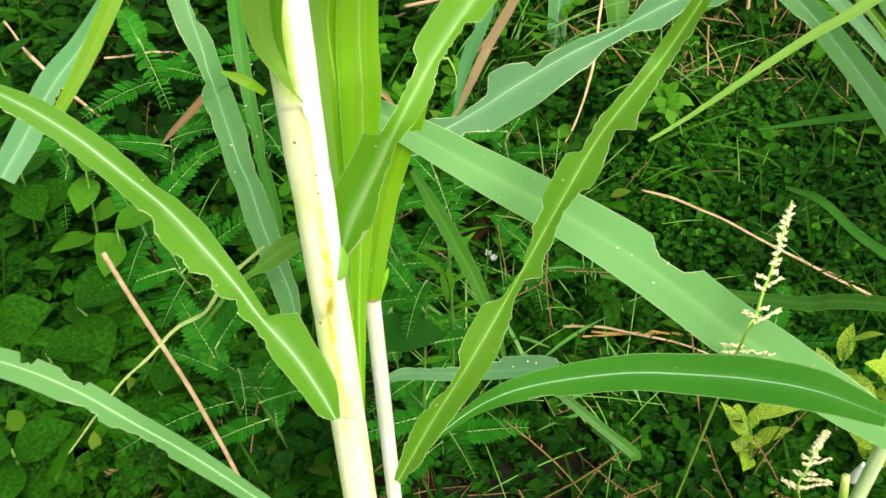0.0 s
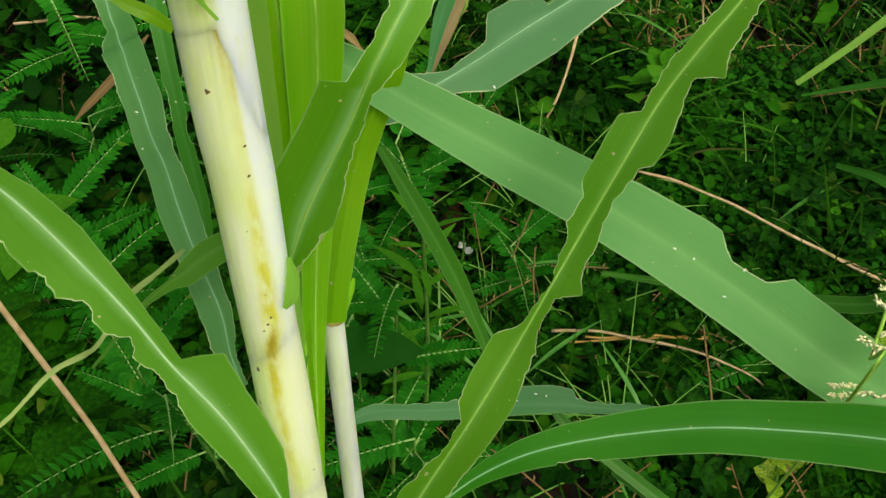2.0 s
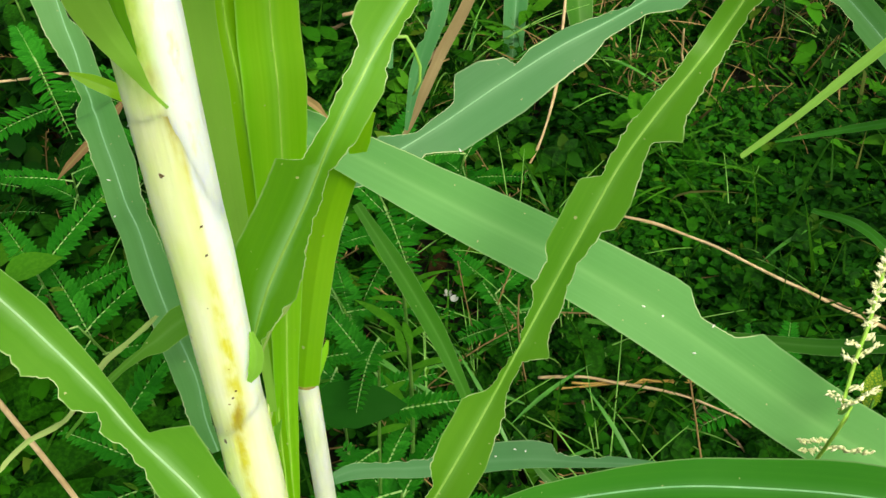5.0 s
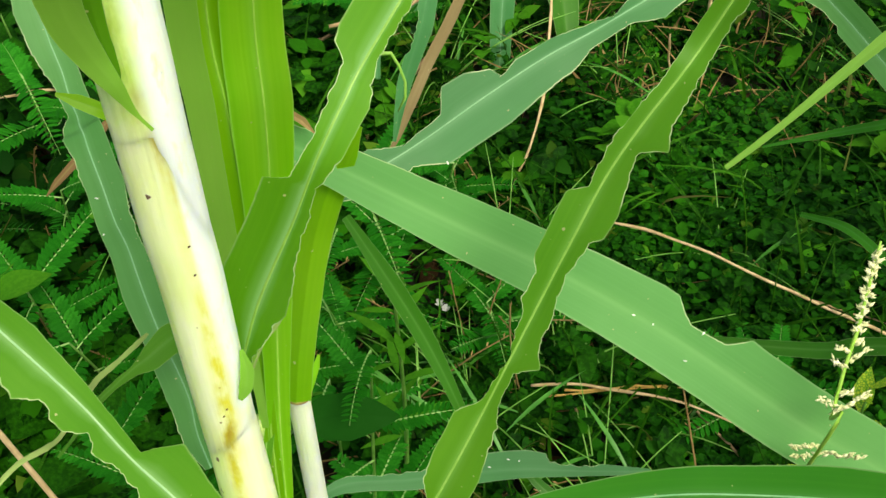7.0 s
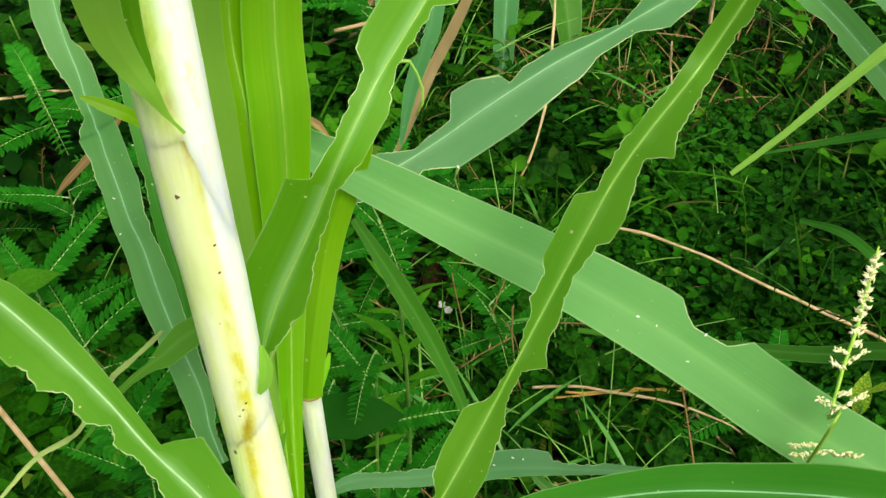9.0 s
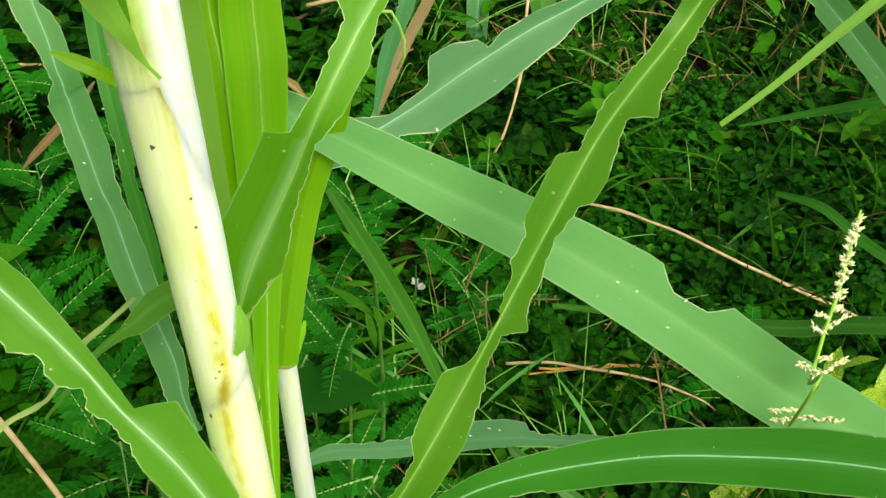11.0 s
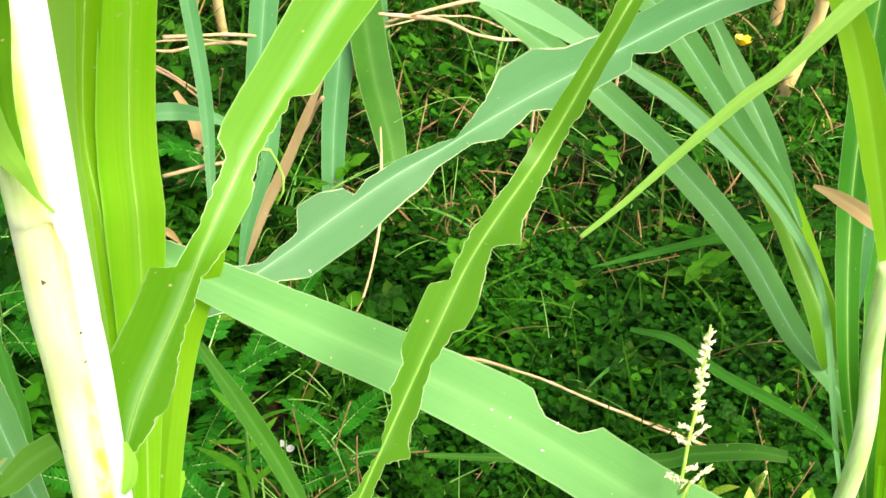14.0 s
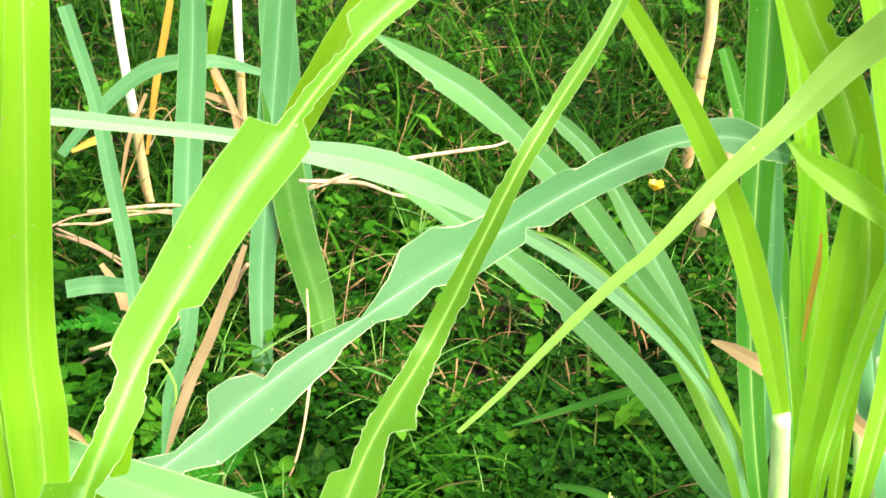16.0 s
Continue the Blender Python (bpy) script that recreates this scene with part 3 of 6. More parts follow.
blade(front, mid=[(-0.056, 0.209, 0.601), (-0.055, 0.207, 0.594), (-0.056, 0.205, 0.589), (-0.058, 0.204, 0.585)], left=[(0.000, 0.0006), (0.399, 0.0018), (0.727, 0.0019), (1.000, 0.0006)], right=[(0.000, 0.0006), (0.399, 0.0021), (0.727, 0.0019), (1.000, 0.0006)], face=(0.173, -0.596, 0.784), bites=[], material=LEAF_SOFT, label="small green leaf base remnant", name="leaf")
blade(front, mid=[(-0.101, 0.296, 0.609), (-0.106, 0.294, 0.616), (-0.113, 0.294, 0.620), (-0.119, 0.294, 0.623)], left=[(0.000, 0.0015), (0.381, 0.0026), (0.717, 0.0022), (1.000, 0.0006)], right=[(0.000, 0.0015), (0.381, 0.0022), (0.717, 0.0022), (1.000, 0.0006)], face=(0.287, -0.742, 0.606), bites=[], material=LEAF_LIME, label="short bright green leaf tip")
blade(front, mid=[(-0.119, 0.306, 0.492), (-0.121, 0.296, 0.497), (-0.126, 0.284, 0.501), (-0.130, 0.273, 0.505), (-0.131, 0.262, 0.510), (-0.136, 0.246, 0.510), (-0.139, 0.238, 0.514), (-0.145, 0.232, 0.515), (-0.149, 0.225, 0.516), (-0.157, 0.215, 0.512), (-0.171, 0.201, 0.505), (-0.193, 0.175, 0.486)], left=[(0.000, 0.0006), (0.071, 0.0010), (0.152, 0.0011), (0.228, 0.0012), (0.300, 0.0010), (0.400, 0.0012), (0.454, 0.0015), (0.510, 0.0007), (0.560, 0.0008), (0.638, 0.0006), (0.761, 0.0007), (1.000, 0.0003)], right=[(0.000, 0.0006), (0.071, 0.0010), (0.152, 0.0008), (0.228, 0.0010), (0.300, 0.0010), (0.400, 0.0007), (0.454, 0.0007), (0.510, 0.0008), (0.560, 0.0010), (0.638, 0.0006), (0.761, 0.0007), (1.000, 0.0003)], face=(0.325, -0.535, 0.780), material=LEAF_CREAM, fold=0.4, band=0.0, wave=0.3, jag=2.5, label="narrow shrivelled cream leaf remnant")
blade(front, mid=[(-0.097, 0.299, 0.505), (-0.107, 0.295, 0.501), (-0.115, 0.290, 0.497), (-0.121, 0.287, 0.494), (-0.129, 0.282, 0.489), (-0.135, 0.278, 0.485), (-0.141, 0.272, 0.479), (-0.151, 0.263, 0.470)], left=[(0.000, 0.0052), (0.153, 0.0059), (0.294, 0.0057), (0.386, 0.0031), (0.531, 0.0013), (0.646, 0.0015), (0.783, 0.0009), (1.000, 0.0004)], right=[(0.000, 0.0052), (0.153, 0.0059), (0.294, 0.0035), (0.386, 0.0011), (0.531, 0.0013), (0.646, 0.0011), (0.783, 0.0009), (1.000, 0.0004)], face=(0.267, -0.584, 0.767), material=LEAF_SHADE, fold=0.2, band=0.1, jag=2.0, label="torn dark green leaf remnant")
blade(front, mid=[(-0.093, 0.183, 0.408), (-0.108, 0.182, 0.434), (-0.135, 0.181, 0.476), (-0.157, 0.179, 0.507), (-0.181, 0.181, 0.531), (-0.203, 0.178, 0.553), (-0.224, 0.171, 0.573)], left=[(0.000, 0.0030), (0.139, 0.0041), (0.373, 0.0056), (0.553, 0.0065), (0.711, 0.0074), (0.861, 0.0067), (1.000, 0.0046)], right=[(0.000, 0.0030), (0.139, 0.0041), (0.373, 0.0050), (0.553, 0.0054), (0.711, 0.0063), (0.861, 0.0062), (1.000, 0.0046)], face=(0.303, -0.494, 0.815), bites=[(-1, 0.444, 0.597, 0.45, 0.10, 0.40), (1, 0.691, 0.752, 0.50, 0.10, 0.30), (1, 0.812, 0.846, 0.70, 0.10, 0.20), (-1, 0.634, 0.726, 0.35, 0.10, 0.40)], material=LEAF_PALE, rib=RIB_WHITE, label="pale green leaf with ragged eaten edges")
set_home(front)

# ---- second shoot beside it ----
X2, Y2 = -0.058, 0.285
shoot = thing("grass_plant", "young fodder grass shoot with upright yellow-green leaves and broad eaten leaves", "plant", (X2, Y2, 0.0), "fodder grass plants")
tube("culm", [(X2 + 0.002, Y2, -0.02), (X2, Y2, 0.25), (X2 - 0.001, Y2, 0.470), (X2 - 0.001, Y2, 0.478)], [0.0052, 0.0050, 0.0045, 0.0045], CULM_BLUE, shoot, "pale bluish-white stem", sides=14)
ring("collar", (X2 - 0.001, Y2, 0.478), 0.0048, 0.002, NODE_BROWN, shoot, "brown leaf collar", 0.1)
tube("culm", [(X2 - 0.012, Y2 - 0.03, -0.02), (X2 - 0.012, Y2 - 0.03, 0.30), (X2 - 0.012, Y2 - 0.030, 0.44), (X2 - 0.012, Y2 - 0.028, 0.50)], [0.004, 0.004, 0.004, 0.003], CULM_GREEN, shoot, "green inner stem", sides=12)
blade(shoot, mid=[(-0.058, 0.274, 0.487), (-0.056, 0.282, 0.502), (-0.053, 0.294, 0.519), (-0.049, 0.305, 0.537), (-0.045, 0.311, 0.550), (-0.040, 0.316, 0.562), (-0.035, 0.320, 0.573), (-0.030, 0.323, 0.583)], left=[(0.000, 0.0058), (0.151, 0.0058), (0.340, 0.0063), (0.525, 0.0063), (0.657, 0.0064), (0.781, 0.0061), (0.895, 0.0052), (1.000, 0.0024)], right=[(0.000, 0.0058), (0.151, 0.0058), (0.340, 0.0063), (0.525, 0.0063), (0.657, 0.0064), (0.781, 0.0061), (0.895, 0.0052), (1.000, 0.0024)], face=(0.107, -0.684, 0.722), material=LEAF_LIME, fold=-0.45, band=0.0, wave=0.01, label="bright green leaf sheath clasping the stem", name="sheath")
blade(shoot, mid=[(-0.063, 0.243, 0.549), (-0.059, 0.248, 0.556), (-0.054, 0.251, 0.562), (-0.051, 0.256, 0.569), (-0.048, 0.262, 0.578), (-0.046, 0.266, 0.585)], left=[(0.000, 0.0004), (0.212, 0.0005), (0.379, 0.0007), (0.587, 0.0009), (0.814, 0.0009), (1.000, 0.0004)], right=[(0.000, 0.0004), (0.212, 0.0005), (0.379, 0.0007), (0.587, 0.0009), (0.814, 0.0009), (1.000, 0.0004)], face=(0.142, -0.648, 0.748), material=LEAF_CREAM, fold=0.6, band=0.0, wave=0.25, jag=1.5, label="pale curled leaf margin", name="leaf_margin")
blade(shoot, mid=[(-0.068, 0.249, 0.484), (-0.065, 0.266, 0.507), (-0.061, 0.277, 0.535), (-0.058, 0.285, 0.562)], left=[(0.000, 0.0022), (0.329, 0.0038), (0.678, 0.0053), (1.000, 0.0059)], right=[(0.000, 0.0022), (0.329, 0.0038), (0.678, 0.0049), (1.000, 0.0059)], face=(0.150, -0.613, 0.776), bites=[], material=LEAF_OLIVE, rib=RIB_PALE, fold=0.5, label="green folded sheath leaf")
blade(shoot, mid=[(-0.064, 0.246, 0.511), (-0.067, 0.260, 0.544), (-0.070, 0.271, 0.587), (-0.071, 0.278, 0.628), (-0.071, 0.281, 0.666), (-0.060, 0.275, 0.753), (-0.059, 0.287, 0.790), (-0.059, 0.302, 0.824)], left=[(0.000, 0.0012), (0.111, 0.0023), (0.249, 0.0037), (0.377, 0.0043), (0.492, 0.0047), (0.765, 0.0072), (0.886, 0.0065), (1.000, 0.0025)], right=[(0.000, 0.0012), (0.111, 0.0023), (0.249, 0.0037), (0.377, 0.0043), (0.492, 0.0047), (0.765, 0.0059), (0.886, 0.0065), (1.000, 0.0025)], face=(0.047, -0.769, 0.637), bites=[], material=LEAF_SOFT, fold=0.06, wave=0.0, band=0.0, label="upright green leaf of the whorl")
blade(shoot, mid=[(-0.064, 0.236, 0.430), (-0.065, 0.254, 0.490), (-0.065, 0.274, 0.539), (-0.065, 0.283, 0.575), (-0.066, 0.289, 0.619), (-0.067, 0.294, 0.657), (-0.052, 0.280, 0.745), (-0.048, 0.296, 0.787), (-0.046, 0.309, 0.823)], left=[(0.000, 0.0017), (0.133, 0.0032), (0.242, 0.0046), (0.372, 0.0050), (0.487, 0.0051), (0.754, 0.0073), (0.888, 0.0067), (1.000, 0.0025)], right=[(0.000, 0.0017), (0.133, 0.0024), (0.242, 0.0025), (0.372, 0.0043), (0.487, 0.0044), (0.754, 0.0053), (0.888, 0.0067), (1.000, 0.0025)], face=(0.065, -0.700, 0.711), bites=[], material=LEAF_LIME, fold=0.06, wave=0.0, band=0.3, rib=RIB_LIME, label="upright lime green leaf of the whorl")
blade(shoot, mid=[(-0.063, 0.238, 0.432), (-0.062, 0.256, 0.490), (-0.059, 0.273, 0.540), (-0.057, 0.284, 0.574), (-0.055, 0.292, 0.616), (-0.054, 0.297, 0.654), (-0.041, 0.287, 0.750), (-0.038, 0.300, 0.786), (-0.036, 0.315, 0.822)], left=[(0.000, 0.0017), (0.124, 0.0044), (0.231, 0.0052), (0.359, 0.0092), (0.475, 0.0116), (0.767, 0.0092), (0.882, 0.0074), (1.000, 0.0026)], right=[(0.000, 0.0017), (0.124, 0.0036), (0.231, 0.0046), (0.359, 0.0072), (0.475, 0.0096), (0.767, 0.0074), (0.882, 0.0067), (1.000, 0.0026)], face=(0.397, -0.647, 0.651), bites=[], material=LEAF_YELLOW, fold=0.06, wave=0.0, band=0.2, rib=RIB_LIME, label="upright yellow-green leaf of the whorl")
leaf_c = blade(shoot, mid=[(-0.071, 0.317, 0.592), (-0.054, 0.319, 0.579), (-0.033, 0.318, 0.565), (0.003, 0.311, 0.546), (0.045, 0.298, 0.529), (0.086, 0.279, 0.513), (0.124, 0.253, 0.500), (0.150, 0.235, 0.495), (0.181, 0.214, 0.489), (0.217, 0.189, 0.483)], left=[(0.000, 0.0052), (0.062, 0.0069), (0.134, 0.0084), (0.255, 0.0110), (0.390, 0.0125), (0.469, 0.0141), (0.488, 0.0146), (0.506, 0.0144), (0.520, 0.0100), (0.534, 0.0070), (0.553, 0.0073), (0.572, 0.0079), (0.587, 0.0126), (0.592, 0.0150), (0.616, 0.0145), (0.634, 0.0145), (0.668, 0.0143), (0.760, 0.0135), (0.869, 0.0110), (1.000, 0.0056)], right=[(0.000, 0.0052), (0.062, 0.0069), (0.134, 0.0084), (0.255, 0.0110), (0.390, 0.0127), (0.529, 0.0141), (0.668, 0.0138), (0.760, 0.0130), (0.869, 0.0110), (1.000, 0.0056)], face=(-0.155, -0.626, 0.764), bites=[(1, 0.747, 0.801, 0.45, 0.20, 0.30)], material=LEAF_PALE, fold=0.1, band=0.3, label="broad pale green leaf with a notch eaten out of one edge")
blade(shoot, mid=[(-0.048, 0.352, 0.523), (-0.026, 0.363, 0.526), (-0.006, 0.374, 0.532), (0.017, 0.386, 0.542), (0.043, 0.398, 0.553), (0.065, 0.406, 0.561), (0.091, 0.414, 0.573), (0.116, 0.420, 0.584), (0.147, 0.424, 0.599), (0.177, 0.426, 0.615), (0.207, 0.426, 0.629), (0.227, 0.425, 0.636), (0.253, 0.423, 0.638), (0.282, 0.419, 0.628)], left=[(0.000, 0.0049), (0.065, 0.0089), (0.105, 0.0025), (0.159, 0.0049), (0.177, 0.0137), (0.206, 0.0130), (0.233, 0.0083), (0.239, 0.0034), (0.262, 0.0056), (0.307, 0.0057), (0.382, 0.0015), (0.435, 0.0082), (0.467, 0.0172), (0.514, 0.0187), (0.548, 0.0125), (0.606, 0.0093), (0.644, 0.0105), (0.696, 0.0105), (0.711, 0.0084), (0.772, 0.0090), (0.830, 0.0083), (0.916, 0.0094), (1.000, 0.0043)], right=[(0.000, 0.0049), (0.065, 0.0099), (0.101, 0.0068), (0.137, 0.0143), (0.219, 0.0151), (0.316, 0.0108), (0.346, 0.0059), (0.396, 0.0052), (0.430, 0.0103), (0.478, 0.0061), (0.517, 0.0123), (0.561, 0.0110), (0.609, 0.0102), (0.619, 0.0045), (0.647, 0.0092), (0.690, 0.0080), (0.758, 0.0081), (0.812, 0.0089), (0.833, 0.0011), (0.916, 0.0083), (1.000, 0.0043)], face=(-0.250, -0.818, 0.518), bites=[], material=LEAF_BLUE, rib=RIB_BLUE, fold=0.12, label="bluish green leaf eaten into a wavy outline")
leaf_e = blade(shoot, mid=[(-0.095, 0.267, 0.454), (-0.102, 0.282, 0.456), (-0.108, 0.300, 0.460), (-0.121, 0.324, 0.470), (-0.130, 0.343, 0.475), (-0.139, 0.364, 0.481), (-0.147, 0.379, 0.483), (-0.154, 0.395, 0.489), (-0.161, 0.410, 0.496), (-0.165, 0.420, 0.499), (-0.168, 0.426, 0.499), (-0.171, 0.434, 0.499), (-0.175, 0.442, 0.501), (-0.180, 0.455, 0.508), (-0.184, 0.463, 0.513), (-0.187, 0.469, 0.517), (-0.192, 0.481, 0.526), (-0.196, 0.494, 0.536), (-0.203, 0.511, 0.550), (-0.211, 0.533, 0.569)], left=[(0.000, 0.0032), (0.054, 0.0064), (0.115, 0.0089), (0.206, 0.0077), (0.273, 0.0088), (0.347, 0.0082), (0.401, 0.0078), (0.461, 0.0074), (0.515, 0.0080), (0.549, 0.0099), (0.572, 0.0079), (0.597, 0.0042), (0.625, 0.0040), (0.675, 0.0073), (0.708, 0.0087), (0.733, 0.0098), (0.780, 0.0120), (0.835, 0.0109), (0.908, 0.0098), (1.000, 0.0055)], right=[(0.000, 0.0018), (0.054, 0.0023), (0.115, 0.0042), (0.206, 0.0067), (0.273, 0.0083), (0.347, 0.0065), (0.401, 0.0076), (0.461, 0.0102), (0.515, 0.0098), (0.549, 0.0094), (0.572, 0.0092), (0.597, 0.0090), (0.625, 0.0088), (0.675, 0.0078), (0.708, 0.0070), (0.733, 0.0024), (0.780, 0.0014), (0.835, 0.0055), (0.908, 0.0082), (1.000, 0.0055)], face=(0.288, -0.721, 0.630), material=LEAF_MIST, rib=RIB_BLUE, fold=0.12, band=0.25, jag=1.6, rib_width=0.02, label="bluish green leaf with bitten edges and pale specks")
blade(shoot, mid=[(-0.117, 0.327, 0.455), (-0.123, 0.353, 0.466), (-0.130, 0.374, 0.474), (-0.137, 0.393, 0.481), (-0.144, 0.415, 0.493), (-0.151, 0.438, 0.508), (-0.156, 0.459, 0.522), (-0.166, 0.494, 0.542)], left=[(0.000, 0.0020), (0.148, 0.0042), (0.269, 0.0045), (0.379, 0.0040), (0.509, 0.0041), (0.654, 0.0045), (0.786, 0.0048), (1.000, 0.0024)], right=[(0.000, 0.0020), (0.148, 0.0034), (0.269, 0.0029), (0.379, 0.0035), (0.509, 0.0038), (0.654, 0.0045), (0.786, 0.0043), (1.000, 0.0024)], face=(0.239, -0.733, 0.637), bites=[(1, 0.310, 0.383, 0.50, 0.20, 0.30), (-1, 0.367, 0.473, 0.30, 0.30, 0.20)], material=LEAF_DEEP, rib=None, label="narrow green leaf with eaten edges")
blade(shoot, mid=[(-0.040, 0.197, 0.434), (-0.022, 0.209, 0.472), (-0.005, 0.220, 0.504), (0.008, 0.232, 0.526), (0.020, 0.243, 0.549), (0.031, 0.253, 0.570), (0.040, 0.261, 0.587), (0.050, 0.270, 0.605), (0.060, 0.276, 0.620), (0.071, 0.282, 0.634), (0.081, 0.289, 0.647), (0.103, 0.295, 0.694), (0.120, 0.307, 0.714), (0.136, 0.316, 0.733), (0.147, 0.324, 0.748), (0.155, 0.332, 0.768)], left=[(0.000, 0.0031), (0.105, 0.0071), (0.153, 0.0027), (0.194, 0.0033), (0.207, 0.0068), (0.235, 0.0084), (0.275, 0.0087), (0.290, 0.0032), (0.299, 0.0014), (0.341, 0.0007), (0.377, 0.0027), (0.389, 0.0060), (0.411, 0.0058), (0.424, 0.0084), (0.479, 0.0086), (0.488, 0.0031), (0.505, 0.0030), (0.529, 0.0043), (0.551, 0.0041), (0.565, 0.0031), (0.605, 0.0042), (0.634, 0.0045), (0.759, 0.0032), (0.831, 0.0027), (0.895, 0.0025), (0.943, 0.0024), (1.000, 0.0018)], right=[(0.000, 0.0031), (0.105, 0.0071), (0.196, 0.0097), (0.232, 0.0098), (0.281, 0.0063), (0.304, 0.0033), (0.328, 0.0030), (0.343, 0.0103), (0.358, 0.0070), (0.399, 0.0052), (0.416, 0.0045), (0.451, 0.0051), (0.458, 0.0086), (0.479, 0.0093), (0.506, 0.0066), (0.529, 0.0045), (0.543, 0.0117), (0.556, 0.0084), (0.582, 0.0060), (0.619, 0.0041), (0.759, 0.0034), (0.831, 0.0029), (0.895, 0.0025), (0.943, 0.0024), (1.000, 0.0018)], face=(-0.169, -0.727, 0.665), bites=[], jag=2.0, material=LEAF_OLIVE, rib=RIB_PALE, fold=0.3, label="olive green leaf deeply eaten on both edges")
blade(shoot, mid=[(0.022, 0.325, 0.681), (0.030, 0.321, 0.697), (0.040, 0.322, 0.714), (0.051, 0.323, 0.733), (0.064, 0.327, 0.753), (0.081, 0.336, 0.779)], left=[(0.000, 0.0031), (0.157, 0.0046), (0.327, 0.0057), (0.514, 0.0056), (0.726, 0.0048), (1.000, 0.0019)], right=[(0.000, 0.0031), (0.157, 0.0050), (0.327, 0.0057), (0.514, 0.0056), (0.726, 0.0048), (1.000, 0.0019)], face=(-0.143, -0.921, 0.361), bites=[], material=LEAF_LIME, fold=0.35, label="narrow upright bright green leaf")
blade(shoot, mid=[(-0.053, 0.324, 0.591), (-0.051, 0.322, 0.589), (-0.048, 0.320, 0.588), (-0.046, 0.319, 0.586), (-0.044, 0.317, 0.585)], left=[(0.000, 0.0004), (0.286, 0.0012), (0.553, 0.0014), (0.808, 0.0008), (1.000, 0.0002)], right=[(0.000, 0.0004), (0.286, 0.0012), (0.553, 0.0014), (0.808, 0.0008), (1.000, 0.0002)], face=(0.118, -0.761, 0.638), material=LEAF_DRY, fold=0.5, band=0.0, label="small dry cream leaf tip")
tube("tendril", [(-0.016, 0.245, 0.672), (-0.013, 0.246, 0.672), (-0.011, 0.246, 0.669), (-0.009, 0.244, 0.664), (-0.009, 0.243, 0.660), (-0.011, 0.242, 0.656)], [0.0007, 0.0005, 0.0004, 0.0004, 0.0004, 0.0002], RIB_PALE, shoot, "pale curled shred of leaf edge", sides=6, step=0.004)
blade(shoot, mid=[(-0.055, 0.287, 0.474), (-0.054, 0.293, 0.475), (-0.053, 0.299, 0.476), (-0.052, 0.305, 0.477)], left=[(0.000, 0.0005), (0.346, 0.0011), (0.694, 0.0014), (1.000, 0.0005)], right=[(0.000, 0.0005), (0.346, 0.0011), (0.694, 0.0014), (1.000, 0.0005)], face=(0.112, -0.604, 0.789), material=LEAF_YELLOW, fold=0.3, band=0.0, label="small yellowing leaf scrap")
blade(shoot, mid=[(-0.019, 0.210, 0.459), (-0.003, 0.217, 0.471), (0.013, 0.220, 0.482), (0.030, 0.221, 0.490), (0.052, 0.220, 0.499), (0.075, 0.217, 0.508), (0.098, 0.212, 0.515), (0.125, 0.203, 0.525), (0.151, 0.191, 0.534), (0.176, 0.174, 0.541)], left=[(0.000, 0.0017), (0.095, 0.0033), (0.182, 0.0053), (0.268, 0.0068), (0.373, 0.0079), (0.483, 0.0090), (0.593, 0.0097), (0.730, 0.0106), (0.863, 0.0095), (1.000, 0.0047)], right=[(0.000, 0.0017), (0.095, 0.0033), (0.182, 0.0053), (0.268, 0.0072), (0.373, 0.0083), (0.483, 0.0086), (0.593, 0.0097), (0.730, 0.0106), (0.863, 0.0095), (1.000, 0.0047)], face=(-0.150, -0.450, 0.880), bites=[(1, 0.238, 0.302, 0.18, 0.10, 0.10)], material=LEAF_DEEP, rib=RIB_BLUE, rib_width=0.014, band=0.16, fold=0.12, label="broad arching deep green leaf")
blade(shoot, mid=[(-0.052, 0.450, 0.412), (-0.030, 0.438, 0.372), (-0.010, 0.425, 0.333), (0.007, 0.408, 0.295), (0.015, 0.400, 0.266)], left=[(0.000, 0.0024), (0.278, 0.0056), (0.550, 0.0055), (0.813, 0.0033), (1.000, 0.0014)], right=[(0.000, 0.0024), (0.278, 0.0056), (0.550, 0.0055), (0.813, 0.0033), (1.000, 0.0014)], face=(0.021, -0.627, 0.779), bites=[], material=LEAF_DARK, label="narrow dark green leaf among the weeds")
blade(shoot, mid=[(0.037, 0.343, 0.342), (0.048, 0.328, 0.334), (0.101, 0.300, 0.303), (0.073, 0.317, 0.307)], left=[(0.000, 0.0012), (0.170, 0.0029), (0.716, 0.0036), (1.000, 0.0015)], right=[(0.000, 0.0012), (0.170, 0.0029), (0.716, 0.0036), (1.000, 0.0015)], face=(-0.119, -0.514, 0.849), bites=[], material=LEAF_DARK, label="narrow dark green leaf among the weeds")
leaf_h = blade(shoot, mid=[(-0.064, 0.301, 0.373), (-0.047, 0.308, 0.375), (-0.020, 0.310, 0.374), (0.007, 0.312, 0.375), (0.036, 0.312, 0.377), (0.069, 0.312, 0.374), (0.096, 0.312, 0.373)], left=[(0.000, 0.0016), (0.115, 0.0038), (0.281, 0.0055), (0.448, 0.0082), (0.631, 0.0093), (0.832, 0.0039), (1.000, 0.0011)], right=[(0.000, 0.0022), (0.115, 0.0044), (0.281, 0.0049), (0.448, 0.0055), (0.631, 0.0038), (0.832, 0.0022), (1.000, 0.0011)], face=(-0.019, -0.532, 0.847), bites=[(-1, 0.089, 0.484, 0.50, 0.30, 0.05), (-1, 0.691, 0.850, 0.60, 0.08, 0.20)], material=LEAF_BLUE, rib=None, label="bluish green leaf with a torn tip")
